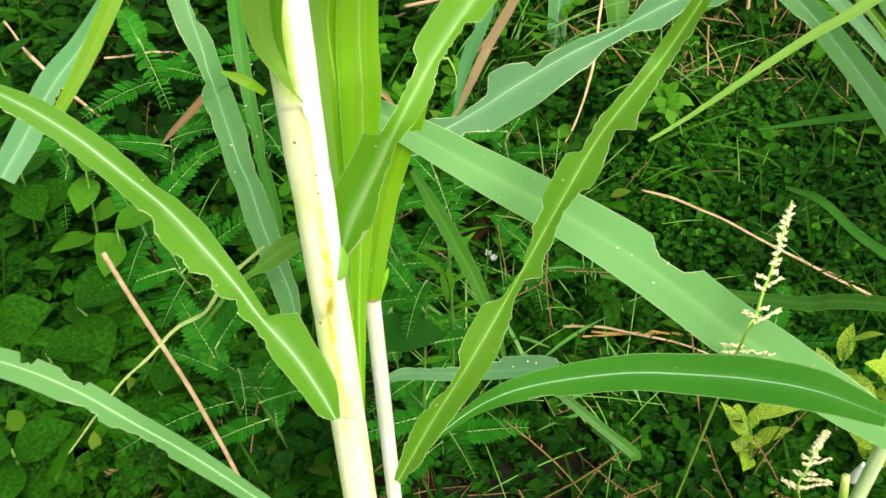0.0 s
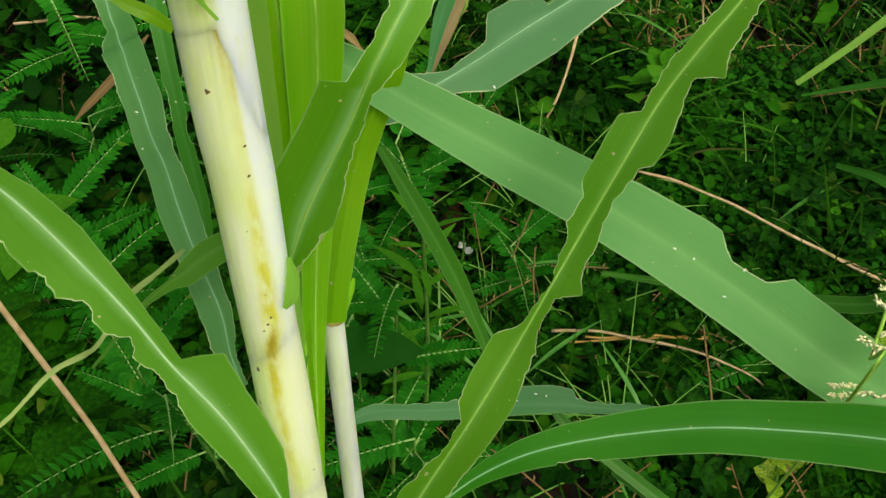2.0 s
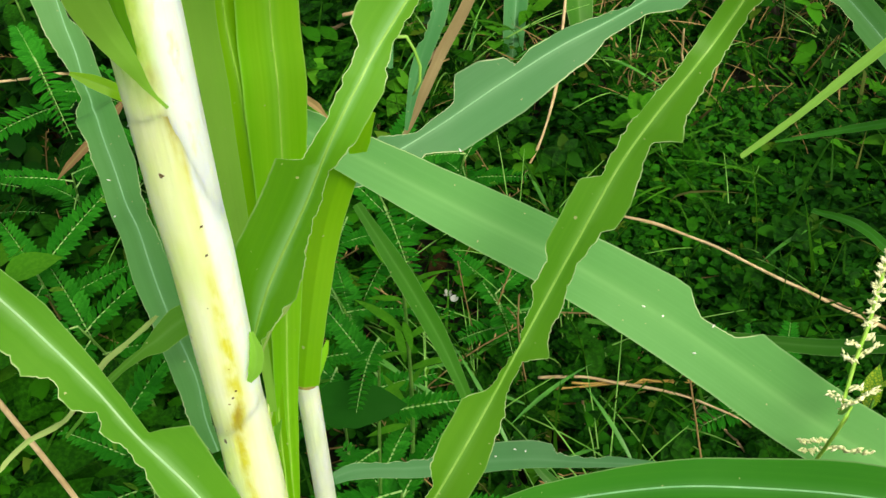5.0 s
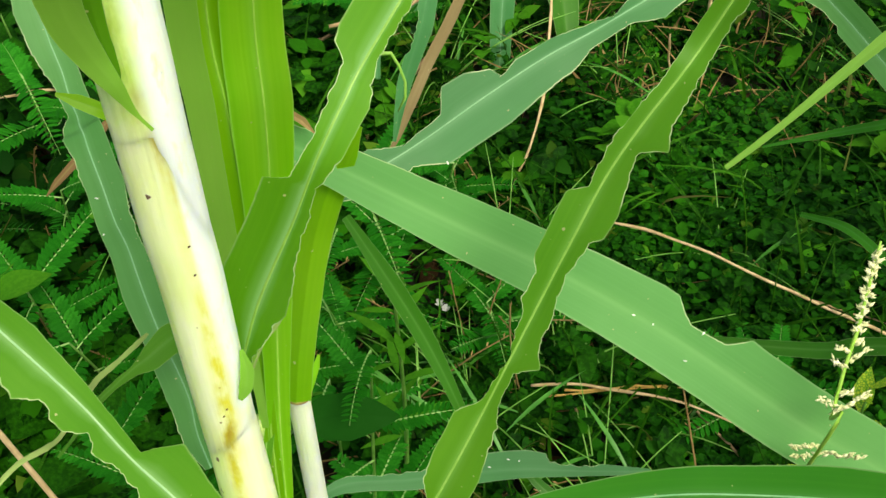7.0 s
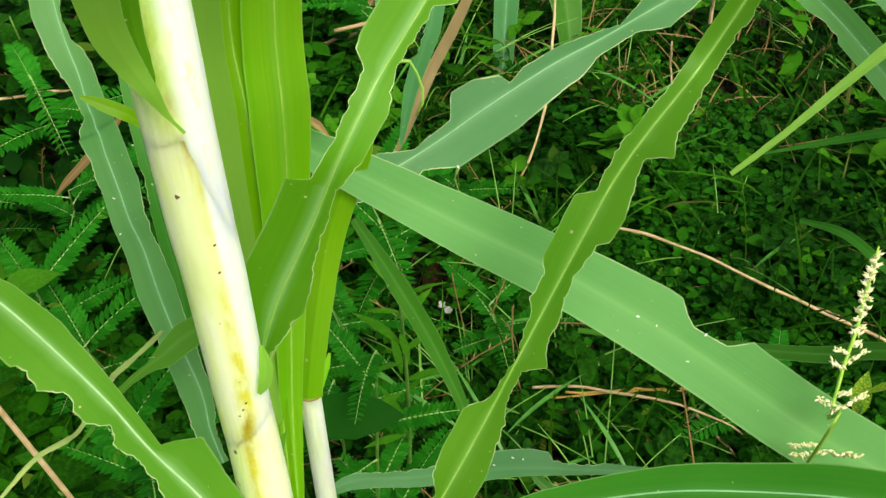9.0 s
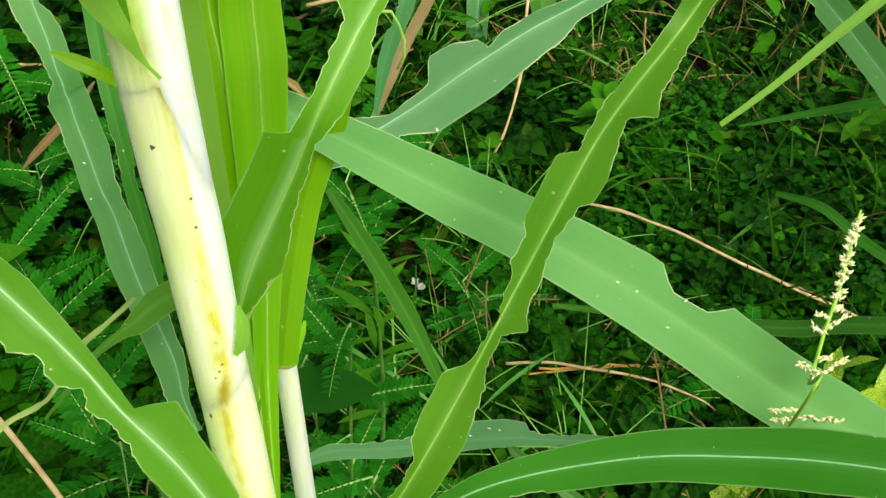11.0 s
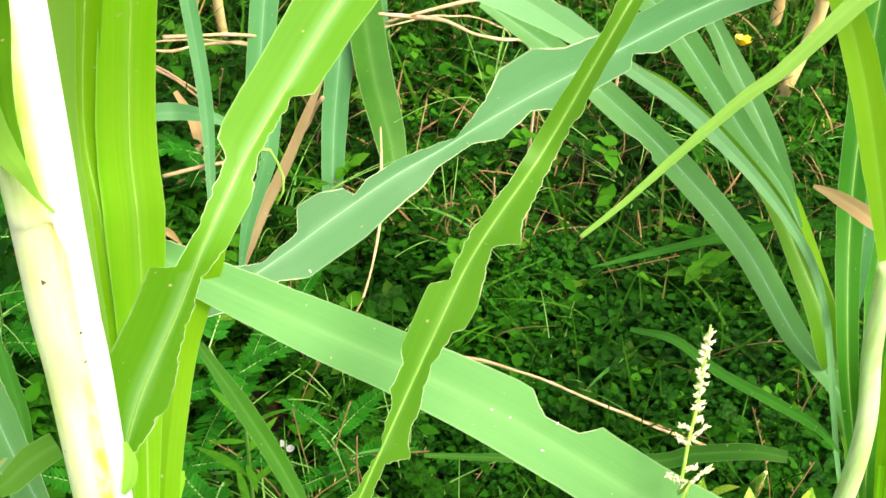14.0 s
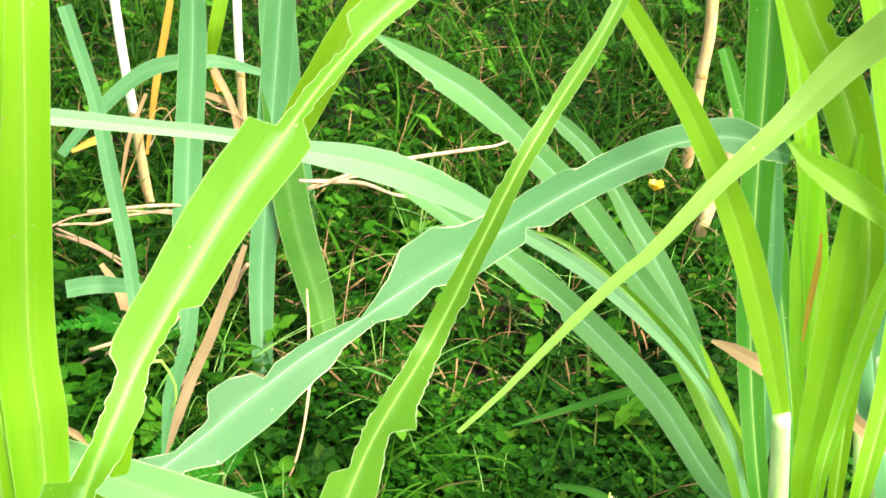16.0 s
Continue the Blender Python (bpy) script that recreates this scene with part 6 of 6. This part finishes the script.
def feather_weed(x, y, height, fronds, lean, seed, length=0.075):
    rnd = random.Random(seed)
    root = thing("feather_weed", "small weed with feather-like leaves of tiny oval leaflets", "weed", (x, y, relief(x, y)), "feather weeds")
    top = Vector((lean[0], lean[1], height))
    tube("stem", [(0, 0, -0.01), tuple(top * 0.5 + Vector((0, 0, 0.01))), tuple(top)], [0.0016, 0.0013, 0.0008], WEED_STEM, root, sides=6, step=0.02)
    for i in range(fronds):
        u = 0.45 + 0.55 * i / max(1, fronds - 1)
        turn = (rnd.uniform(0.15, 0.75), rnd.uniform(-0.3, 0.3), i * 2.4 + rnd.uniform(-0.4, 0.4))
        frond(root, rnd, top * u, turn, length * rnd.uniform(0.75, 1.15), 17, length * 0.19)


def broad_weed(x, y, height, count, size, seed, material=BROAD, label="leafy weed with broad oval leaves, greens darkened for gap shade", round_leaf=0.42, erect=0.0):
    rnd = random.Random(seed)
    root = thing("leafy_weed", label, "weed", (x, y, relief(x, y)), "leafy weeds")
    top = Vector((rnd.uniform(-0.03, 0.03), rnd.uniform(-0.03, 0.03), height))
    tube("stem", [(0, 0, -0.01), tuple(top * 0.5 + Vector((0.004, 0, 0))), tuple(top)], [0.002, 0.0016, 0.001], WEED_STEM, root, sides=6, step=0.02)
    for i in range(count):
        k = size * rnd.uniform(0.7, 1.15)
        v, f = leaf_shape(k, k * round_leaf, rnd.uniform(0.1, 0.35), 0.15, 6)
        ob = mesh_part("leaf", v, f, material, root)
        ob.location = top * (0.4 + 0.6 * i / max(1, count - 1))
        ob.rotation_euler = (rnd.uniform(-0.1, 0.5) + erect, rnd.uniform(-0.3, 0.3), i * 2.4 + rnd.uniform(-0.5, 0.5))


spot = random.Random(11)
for i, (x, y, h) in enumerate(((-0.40, 0.92, 0.16), (-0.34, 0.66, 0.14), (-0.28, 0.62, 0.12), (-0.36, 0.80, 0.15), (-0.07, 0.64, 0.12), (-0.03, 0.74, 0.12), (0.0, 0.84, 0.10), (-0.10, 0.60, 0.14),
                               (-0.17, 0.45, 0.22), (-0.22, 0.47, 0.20), (-0.04, 0.46, 0.11), (-0.26, 0.82, 0.16), (-0.30, 0.98, 0.14), (0.25, 0.60, 0.08), (-0.06, 1.12, 0.12), (-0.45, 0.75, 0.14), (-0.13, 0.72, 0.12), (0.06, 0.66, 0.08))):
    feather_weed(x, y, h, 5 + i % 4, (spot.uniform(-0.04, 0.04), spot.uniform(-0.05, 0.02)), 40 + i, spot.uniform(0.07, 0.10))
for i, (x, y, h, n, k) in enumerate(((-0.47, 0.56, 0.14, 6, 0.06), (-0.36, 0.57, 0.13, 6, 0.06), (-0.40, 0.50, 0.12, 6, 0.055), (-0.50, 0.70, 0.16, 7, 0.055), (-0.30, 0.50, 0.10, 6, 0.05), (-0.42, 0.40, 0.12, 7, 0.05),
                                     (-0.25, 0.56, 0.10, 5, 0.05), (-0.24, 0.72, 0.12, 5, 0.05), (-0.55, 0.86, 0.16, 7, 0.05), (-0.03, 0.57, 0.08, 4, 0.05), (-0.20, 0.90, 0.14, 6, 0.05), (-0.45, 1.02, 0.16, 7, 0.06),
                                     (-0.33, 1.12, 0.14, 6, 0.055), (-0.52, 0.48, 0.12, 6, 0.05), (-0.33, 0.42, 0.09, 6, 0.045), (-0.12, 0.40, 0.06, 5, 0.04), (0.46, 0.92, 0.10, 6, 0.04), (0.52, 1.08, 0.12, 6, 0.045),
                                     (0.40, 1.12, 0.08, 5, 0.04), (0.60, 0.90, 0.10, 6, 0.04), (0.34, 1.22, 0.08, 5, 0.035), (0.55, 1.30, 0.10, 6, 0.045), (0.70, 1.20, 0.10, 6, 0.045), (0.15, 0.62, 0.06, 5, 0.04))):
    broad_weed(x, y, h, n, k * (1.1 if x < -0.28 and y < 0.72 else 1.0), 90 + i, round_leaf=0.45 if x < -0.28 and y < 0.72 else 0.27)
for i, (x, y, h, n, k) in enumerate(((-0.42, 0.66, 0.17, 6, 0.045), (-0.37, 0.60, 0.16, 6, 0.045))):
    broad_weed(x, y, h, n, k, 150 + i, BROAD_LIGHT, "leafy weed with fresh light green leaves", 0.46)
for i, p in enumerate(((0.302, 0.505, 0.150), (0.338, 0.500, 0.150), (0.350, 0.478, 0.120), (0.240, 0.458, 0.110), (0.372, 0.492, 0.165))):
    broad_weed(p[0], p[1], p[2] - 0.01, 8, 0.042, 170 + i, LEAF_NETTED, "weed with yellow leaves netted in green veins", 0.26, 0.75)


def grass_tuft(x, y, count, height, seed):
    """A loose tuft of thin wiry green stems that arch outwards, some with a narrow leaf."""
    rnd = random.Random(seed)
    root = thing("grass_tuft", "loose tuft of thin wiry light green grass stems", "grass", (x, y, relief(x, y)), "grass tufts")
    for i in range(count):
        a, h, out = rnd.uniform(0, 2 * math.pi), height * rnd.uniform(0.6, 1.15), rnd.uniform(0.4, 1.3)
        d = Vector((math.cos(a), math.sin(a), 0))
        pts = [tuple(d * h * out * u ** 1.6 + Vector((0, 0, h * (u - 0.35 * out * u * u) - 0.005))) for u in (0, 0.3, 0.55, 0.8, 1.0)]
        tube("stem", pts, [0.0009, 0.0008, 0.0007, 0.0006, 0.0003], TUFT_STEM, root, sides=5, step=0.012)
        if i % 3 == 0:
            v, f = leaf_shape(h * 0.6, 0.0022, 0.35, 0.3, 6)
            leaf = mesh_part("leaf", v, f, TUFT_LEAF, root)
            leaf.location, leaf.rotation_euler = pts[2], (rnd.uniform(0.1, 0.7), 0, a + rnd.uniform(-1, 1))


for i, (x, y, n, h) in enumerate(((0.02, 0.60, 11, 0.13), (0.10, 0.64, 9, 0.12), (0.17, 0.58, 9, 0.10), (-0.02, 0.52, 10, 0.15), (0.06, 0.76, 10, 0.14), (0.27, 0.78, 8, 0.10), (0.12, 0.49, 10, 0.12), (0.20, 1.02, 9, 0.15), (0.45, 1.10, 9, 0.14), (0.00, 1.05, 9, 0.16), (-0.10, 0.70, 9, 0.14), (-0.30, 0.86, 9, 0.16), (0.30, 1.30, 10, 0.18), (0.60, 1.15, 9, 0.15))):
    grass_tuft(x, y, n, h, 300 + i)
feather_weed(-0.058, 0.452, 0.29, 5, (0.012, 0.0), 71, 0.06)
feather_weed(-0.085, 0.53, 0.17, 5, (0.0, -0.01), 72, 0.07)
broad_weed(-0.036, 0.498, 0.33, 18, 0.034, 181, BROAD_LIGHT, "upright weed with narrow light green leaves in whorls", 0.11, 0.25)
pointed = thing("leafy_weed", "weed with a broad pointed dark green leaf beside a pale stem", "weed", (-0.14, 0.52, 0.0), "leafy weeds")
tube("stem", [(-0.14, 0.52, -0.01), (-0.125, 0.50, 0.12), (-0.087, 0.419, 0.268)], [0.002, 0.0018, 0.0012], WEED_STEM, pointed, sides=6, step=0.02)
blade(pointed, mid=[(-0.087, 0.419, 0.268), (-0.075, 0.421, 0.269), (-0.059, 0.421, 0.270), (-0.045, 0.421, 0.270), (-0.035, 0.421, 0.269), (-0.029, 0.421, 0.269)], left=[(0.000, 0.0062), (0.211, 0.0137), (0.479, 0.0147), (0.716, 0.0103), (0.893, 0.0048), (1.000, 0.0007)], right=[(0.000, 0.0062), (0.211, 0.0137), (0.479, 0.0147), (0.716, 0.0103), (0.893, 0.0048), (1.000, 0.0007)], face=(0.077, -0.576, 0.814), material=WEED_LEAF, fold=0.15, wave=0.06, label="broad pointed dark green leaf")
set_home(pointed)


# ---- small flowers ----
def flower(x, y, z, size, petals, material, label, seed):
    rnd = random.Random(seed)
    root = thing("flower", label, "flower", (x, y, 0), "small flowers")
    tube("stem", [(0.01, 0.01, -0.01), (0.004, 0.004, z * 0.6), (0, 0, z)], [0.0009, 0.0008, 0.0007], WEED_STEM, root, sides=6, step=0.02)
    for i in range(petals):
        v, f = leaf_shape(size, size * 0.5, -0.15, 0.3, 4, 0.2)
        ob = mesh_part("petal", v, f, material, root)
        ob.location = (0, 0, z)
        ob.rotation_euler = (rnd.uniform(0.4, 0.9), 0, i * 2 * math.pi / petals)


YF, WF = (0.634, 1.281, 0.120), (-0.005, 0.716, 0.030)
flower(YF[0], YF[1], YF[2], 0.017, 5, PETAL_YELLOW, "yellow cup-shaped wild flower on a thin stem", 1)
flower(WF[0], WF[1], WF[2], 0.006, 5, PETAL_WHITE, "tiny white flower head", 2)
flower(WF[0] + 0.006, WF[1] - 0.008, WF[2], 0.006, 5, PETAL_WHITE, "tiny white flower head", 3)


# ---- ground cover, too many to count ----
def scatter(name, count, template, material, place, tilt, size, lift, label, category, seed):
    """One object of many copies of a small shape. place(r): x, y arrays; tilt: greatest lean; size and lift: ranges."""
    rnd = np.random.RandomState(seed)
    tv, tf = template
    tv = np.array(tv)
    x, y = place(rnd, count)
    az, lean, way = rnd.uniform(0, 2 * math.pi, count), rnd.uniform(0, tilt, count), rnd.uniform(0, 2 * math.pi, count)
    k = rnd.uniform(size[0], size[1], count)
    z = rnd.uniform(lift[0], lift[1], count) + np.array([relief(a, b) for a, b in zip(x, y)])
    ca, sa = np.cos(az), np.sin(az)
    v = tv[None] * k[:, None, None]
    vx = v[..., 0] * ca[:, None] - v[..., 1] * sa[:, None]
    vy = v[..., 0] * sa[:, None] + v[..., 1] * ca[:, None]
    vz = v[..., 2]
    along = vx * np.cos(way)[:, None] + vy * np.sin(way)[:, None]
    turn_x = along * (np.cos(lean)[:, None] - 1) + vz * np.sin(lean)[:, None]
    vz = vz * np.cos(lean)[:, None] - along * np.sin(lean)[:, None]
    vx, vy = vx + turn_x * np.cos(way)[:, None], vy + turn_x * np.sin(way)[:, None]
    verts = np.stack([vx + x[:, None], vy + y[:, None], vz + z[:, None]], -1).reshape(-1, 3)
    m = len(tv)
    faces = [tuple(i + o for i in f) for o in range(0, count * m, m) for f in tf]
    ob = mesh_part(name, verts, faces, material)
    return tagged(ob, label, category, kind="stuff")


def fan(x0, y0, y1, left, right, power=1.0):
    """Places between the depths y0 and y1, from left to right of a widening strip."""
    def place(rnd, n):
        y = y0 + (y1 - y0) * rnd.uniform(0, 1, n) ** power
        lo, hi = x0 - left * y - 0.12, x0 + right * y + 0.12
        return lo + (hi - lo) * rnd.uniform(0, 1, n), y
    return place


def clumped(place, scale, cut):
    """Keeps to patches of a noise pattern."""
    def chosen(rnd, n):
        xs, ys = place(rnd, n * 4)
        keep = [i for i in range(len(xs)) if noise.noise((xs[i] * scale, ys[i] * scale, 7.7)) > cut]
        keep = (keep * (n // max(1, len(keep)) + 1))[:n]
        return xs[keep] + rnd.uniform(-0.01, 0.01, n), ys[keep] + rnd.uniform(-0.01, 0.01, n)
    return chosen


def clover_shape():
    verts, faces = [], []
    for a in (0, 2.09, 4.19):
        pts = [(0, 0.08, 0), (-0.34, 0.55, 0.08), (-0.36, 0.85, 0.06), (-0.14, 1.0, 0.02), (0, 0.90, -0.02), (0.14, 1.0, 0.02), (0.36, 0.85, 0.06), (0.34, 0.55, 0.08)]
        o = len(verts)
        verts += [(x * math.cos(a) - y * math.sin(a), x * math.sin(a) + y * math.cos(a), z) for x, y, z in pts]
        faces += [(o, o + 4, o + 3, o + 2, o + 1), (o, o + 7, o + 6, o + 5, o + 4)]
    o = len(verts)
    verts += [(-0.04, 0, 0), (0.04, 0, 0), (0.05, 0.3, -2.2), (-0.02, 0.3, -2.2)]
    faces += [(o, o + 1, o + 2, o + 3)]
    return verts, faces


def grass_shape(bend):
    verts, faces = [], []
    for i in range(7):
        u = i / 6
        w = 0.016 * (1 - u ** 2.2) + 0.001
        verts += [(-w, bend * u * u, u * (1 - 0.35 * bend * u)), (0, bend * u * u - 0.008 * (1 - u), u * (1 - 0.35 * bend * u)), (w, bend * u * u, u * (1 - 0.35 * bend * u))]
    for i in range(6):
        a = i * 3
        faces += [(a, a + 1, a + 4, a + 3), (a + 1, a + 2, a + 5, a + 4)]
    return verts, faces


def stem_shape():
    """A thin leaning stem with a few seeds at its tip."""
    verts, faces = [], []
    for i in range(6):
        u = i / 5
        for a in (0, 2.1, 4.2):
            verts.append((0.006 * math.cos(a) + 0.35 * u * u, 0.006 * math.sin(a), u))
        if i:
            o = (i - 1) * 3
            faces += [(o + j, o + (j + 1) % 3, o + 3 + (j + 1) % 3, o + 3 + j) for j in range(3)]
    for k in range(6):
        u = 0.72 + 0.05 * k
        x, s = 0.35 * u * u, 0.016 if k % 2 else -0.016
        o = len(verts)
        verts += [(x, 0, u), (x + 0.006, s, u + 0.012), (x, s * 1.7, u + 0.03), (x - 0.006, s, u + 0.012)]
        faces += [(o, o + 1, o + 2, o + 3)]
    return verts, faces


def tuft_shape(leaves, seed):
    rnd = random.Random(seed)
    verts, faces = [], []
    for i in range(leaves):
        v, f = leaf_shape(1.0, 0.36, 0.25, 0.2, 4)
        v = put(v * rnd.uniform(0.6, 1.0), (0, 0, rnd.uniform(-0.3, 0.5)), i * 2.4, rnd.uniform(0, 0.6))
        o = len(verts)
        verts += [tuple(q) for q in v]
        faces += [tuple(k + o for k in q) for q in f]
    return verts, faces


def flake_shape():
    v, f = leaf_shape(1.0, 0.3, 0.15, 0.5, 4)
    return v, f


def straw_shape():
    verts, faces = [], []
    for i in range(5):
        u = i / 4 - 0.5
        for a in (0, 2.1, 4.2):
            verts.append((u, 0.12 * u * u + 0.010 * math.cos(a), 0.010 * math.sin(a)))
        if i:
            o = (i - 1) * 3
            faces += [(o + j, o + (j + 1) % 3, o + 3 + (j + 1) % 3, o + 3 + j) for j in range(3)]
    return verts, faces


NEAR = fan(0.0, 0.22, 2.9, 0.50, 0.80, 1.1)
MIDDLE = fan(0.0, 0.45, 1.7, 0.12, 0.75, 0.9)
LEFT = fan(-0.30, 0.25, 1.4, 0.25, 0.12, 0.9)
FAR = fan(0.2, 1.3, 4.2, 0.45, 0.75, 1.0)
scatter("clover_mat", 9000, clover_shape(), CLOVER, clumped(MIDDLE, 5.0, -0.12), 0.5, (0.008, 0.014), (0.008, 0.04), "mat of small clover-like leaves, greens darkened for gap shade", "ground cover", 1)
scatter("clover_mat", 7000, clover_shape(), CLOVER, NEAR, 0.6, (0.006, 0.013), (0.005, 0.035), "mat of small clover-like leaves, greens darkened for gap shade", "ground cover", 2)
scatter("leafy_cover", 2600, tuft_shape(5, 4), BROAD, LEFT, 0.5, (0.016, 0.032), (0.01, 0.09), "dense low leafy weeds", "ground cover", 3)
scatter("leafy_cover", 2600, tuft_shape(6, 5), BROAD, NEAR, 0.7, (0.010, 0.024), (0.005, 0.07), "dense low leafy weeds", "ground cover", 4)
scatter("grass_blades", 1300, grass_shape(0.5), GRASS, NEAR, 0.6, (0.05, 0.15), (-0.004, 0.0), "scattered thin green grass blades", "grass", 5)
scatter("grass_blades", 900, grass_shape(0.9), GRASS, clumped(NEAR, 4.0, 0.1), 0.8, (0.06, 0.16), (-0.004, 0.0), "scattered thin green grass blades", "grass", 6)
scatter("grass_blades", 10000, grass_shape(0.6), GRASS, FAR, 0.8, (0.07, 0.19), (-0.004, 0.0), "low green grass further off", "grass", 7)
scatter("leafy_cover", 2600, tuft_shape(6, 8), BROAD, FAR, 0.6, (0.018, 0.042), (0.005, 0.06), "low leafy weeds further off", "ground cover", 8)
scatter("seed_stems", 900, stem_shape(), GRASS, NEAR, 0.9, (0.06, 0.15), (-0.004, 0.0), "thin wiry green grass stems with seeds", "grass", 24)
scatter("seed_stems", 500, stem_shape(), HAY, NEAR, 1.1, (0.06, 0.16), (-0.004, 0.0), "thin wiry dry grass stems with seeds", "straw", 25)
scatter("clover_mat", 3000, clover_shape(), CLOVER, fan(0.22, 0.40, 1.0, 0.0, 0.35, 0.9), 0.5, (0.008, 0.015), (0.012, 0.05), "mat of small clover-like leaves, greens darkened for gap shade", "ground cover", 41)
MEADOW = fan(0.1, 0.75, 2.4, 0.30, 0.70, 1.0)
scatter("clover_mat", 9000, clover_shape(), CLOVER, fan(0.1, 0.9, 2.8, 0.35, 0.72, 1.0), 0.6, (0.008, 0.015), (0.01, 0.05), "mat of small clover-like leaves, greens darkened for gap shade", "ground cover", 21)
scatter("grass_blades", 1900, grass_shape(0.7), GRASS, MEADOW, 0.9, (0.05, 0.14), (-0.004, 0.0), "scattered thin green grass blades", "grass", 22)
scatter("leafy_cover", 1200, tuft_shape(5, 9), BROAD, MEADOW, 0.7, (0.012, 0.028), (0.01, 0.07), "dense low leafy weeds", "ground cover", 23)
scatter("dry_straw", 2300, straw_shape(), HAY, NEAR, 0.45, (0.03, 0.09), (0.003, 0.03), "bits of dry straw and stems", "straw", 9)
scatter("dry_straw", 1800, straw_shape(), HAY, FAR, 0.4, (0.05, 0.16), (0.003, 0.05), "bits of dry straw and stems", "straw", 10)
scatter("dry_grass", 600, grass_shape(0.9), HAY, clumped(fan(0.15, 0.95, 2.0, 0.12, 0.50, 1.0), 7.0, -0.2), 1.2, (0.04, 0.10), (0.004, 0.035), "tangled dry tan grass blades", "straw", 51)
scatter("leaf_litter", 1500, flake_shape(), LITTER, NEAR, 0.5, (0.012, 0.035), (0.002, 0.012), "brown dead leaf litter on soil", "leaf litter", 12)


def field(rnd, n):
    """Places all over the plot round the plants, thinner towards its rim."""
    m = n * 3
    a, d = rnd.uniform(0, 2 * math.pi, m), 3.1 * rnd.uniform(0, 1, m) ** 0.5 * rnd.uniform(0.8, 1.2, m)
    x, y = 0.3 + d * np.cos(a), 1.4 + d * np.sin(a)
    planted = (y > 0.1) & (x > -0.5 * y - 0.12) & (x < 0.82 * y + 0.12)
    free = np.flatnonzero(~planted)[:n]
    return x[free], y[free]


def coarse_tuft(seed):
    rnd = random.Random(seed)
    verts, faces = [], []
    for i in range(6):
        v, f = leaf_shape(1.0, 0.36, 0.25, 0.2, 3)
        v = put(v * rnd.uniform(0.6, 1.0), (0, 0, rnd.uniform(-0.3, 0.5)), i * 2.4, rnd.uniform(0, 0.6))
        o = len(verts)
        verts += [tuple(q) for q in v]
        faces += [tuple(k + o for k in q) for q in f]
    return verts, faces


scatter("grass_blades", 9000, grass_shape(0.7), GRASS, field, 0.8, (0.08, 0.22), (-0.004, 0.0), "low green grass round the plot", "grass", 31)
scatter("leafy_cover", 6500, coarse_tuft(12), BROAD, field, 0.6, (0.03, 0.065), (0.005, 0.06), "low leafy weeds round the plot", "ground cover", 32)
scatter("dry_straw", 1200, straw_shape(), HAY, field, 0.4, (0.05, 0.14), (0.003, 0.03), "bits of dry straw and stems", "straw", 33)
scatter("leafy_cover", 420, tuft_shape(5, 14), BROAD_LIGHT, fan(0.15, 0.85, 3.6, 0.32, 0.62, 0.9), 0.6, (0.018, 0.040), (0.02, 0.10), "fresh light green leafy weeds among the grass", "ground cover", 34)
scatter("clover_mat", 500, clover_shape(), BROAD_LIGHT, MIDDLE, 0.5, (0.009, 0.015), (0.02, 0.045), "scattered fresh green clover-like leaves", "ground cover", 35)
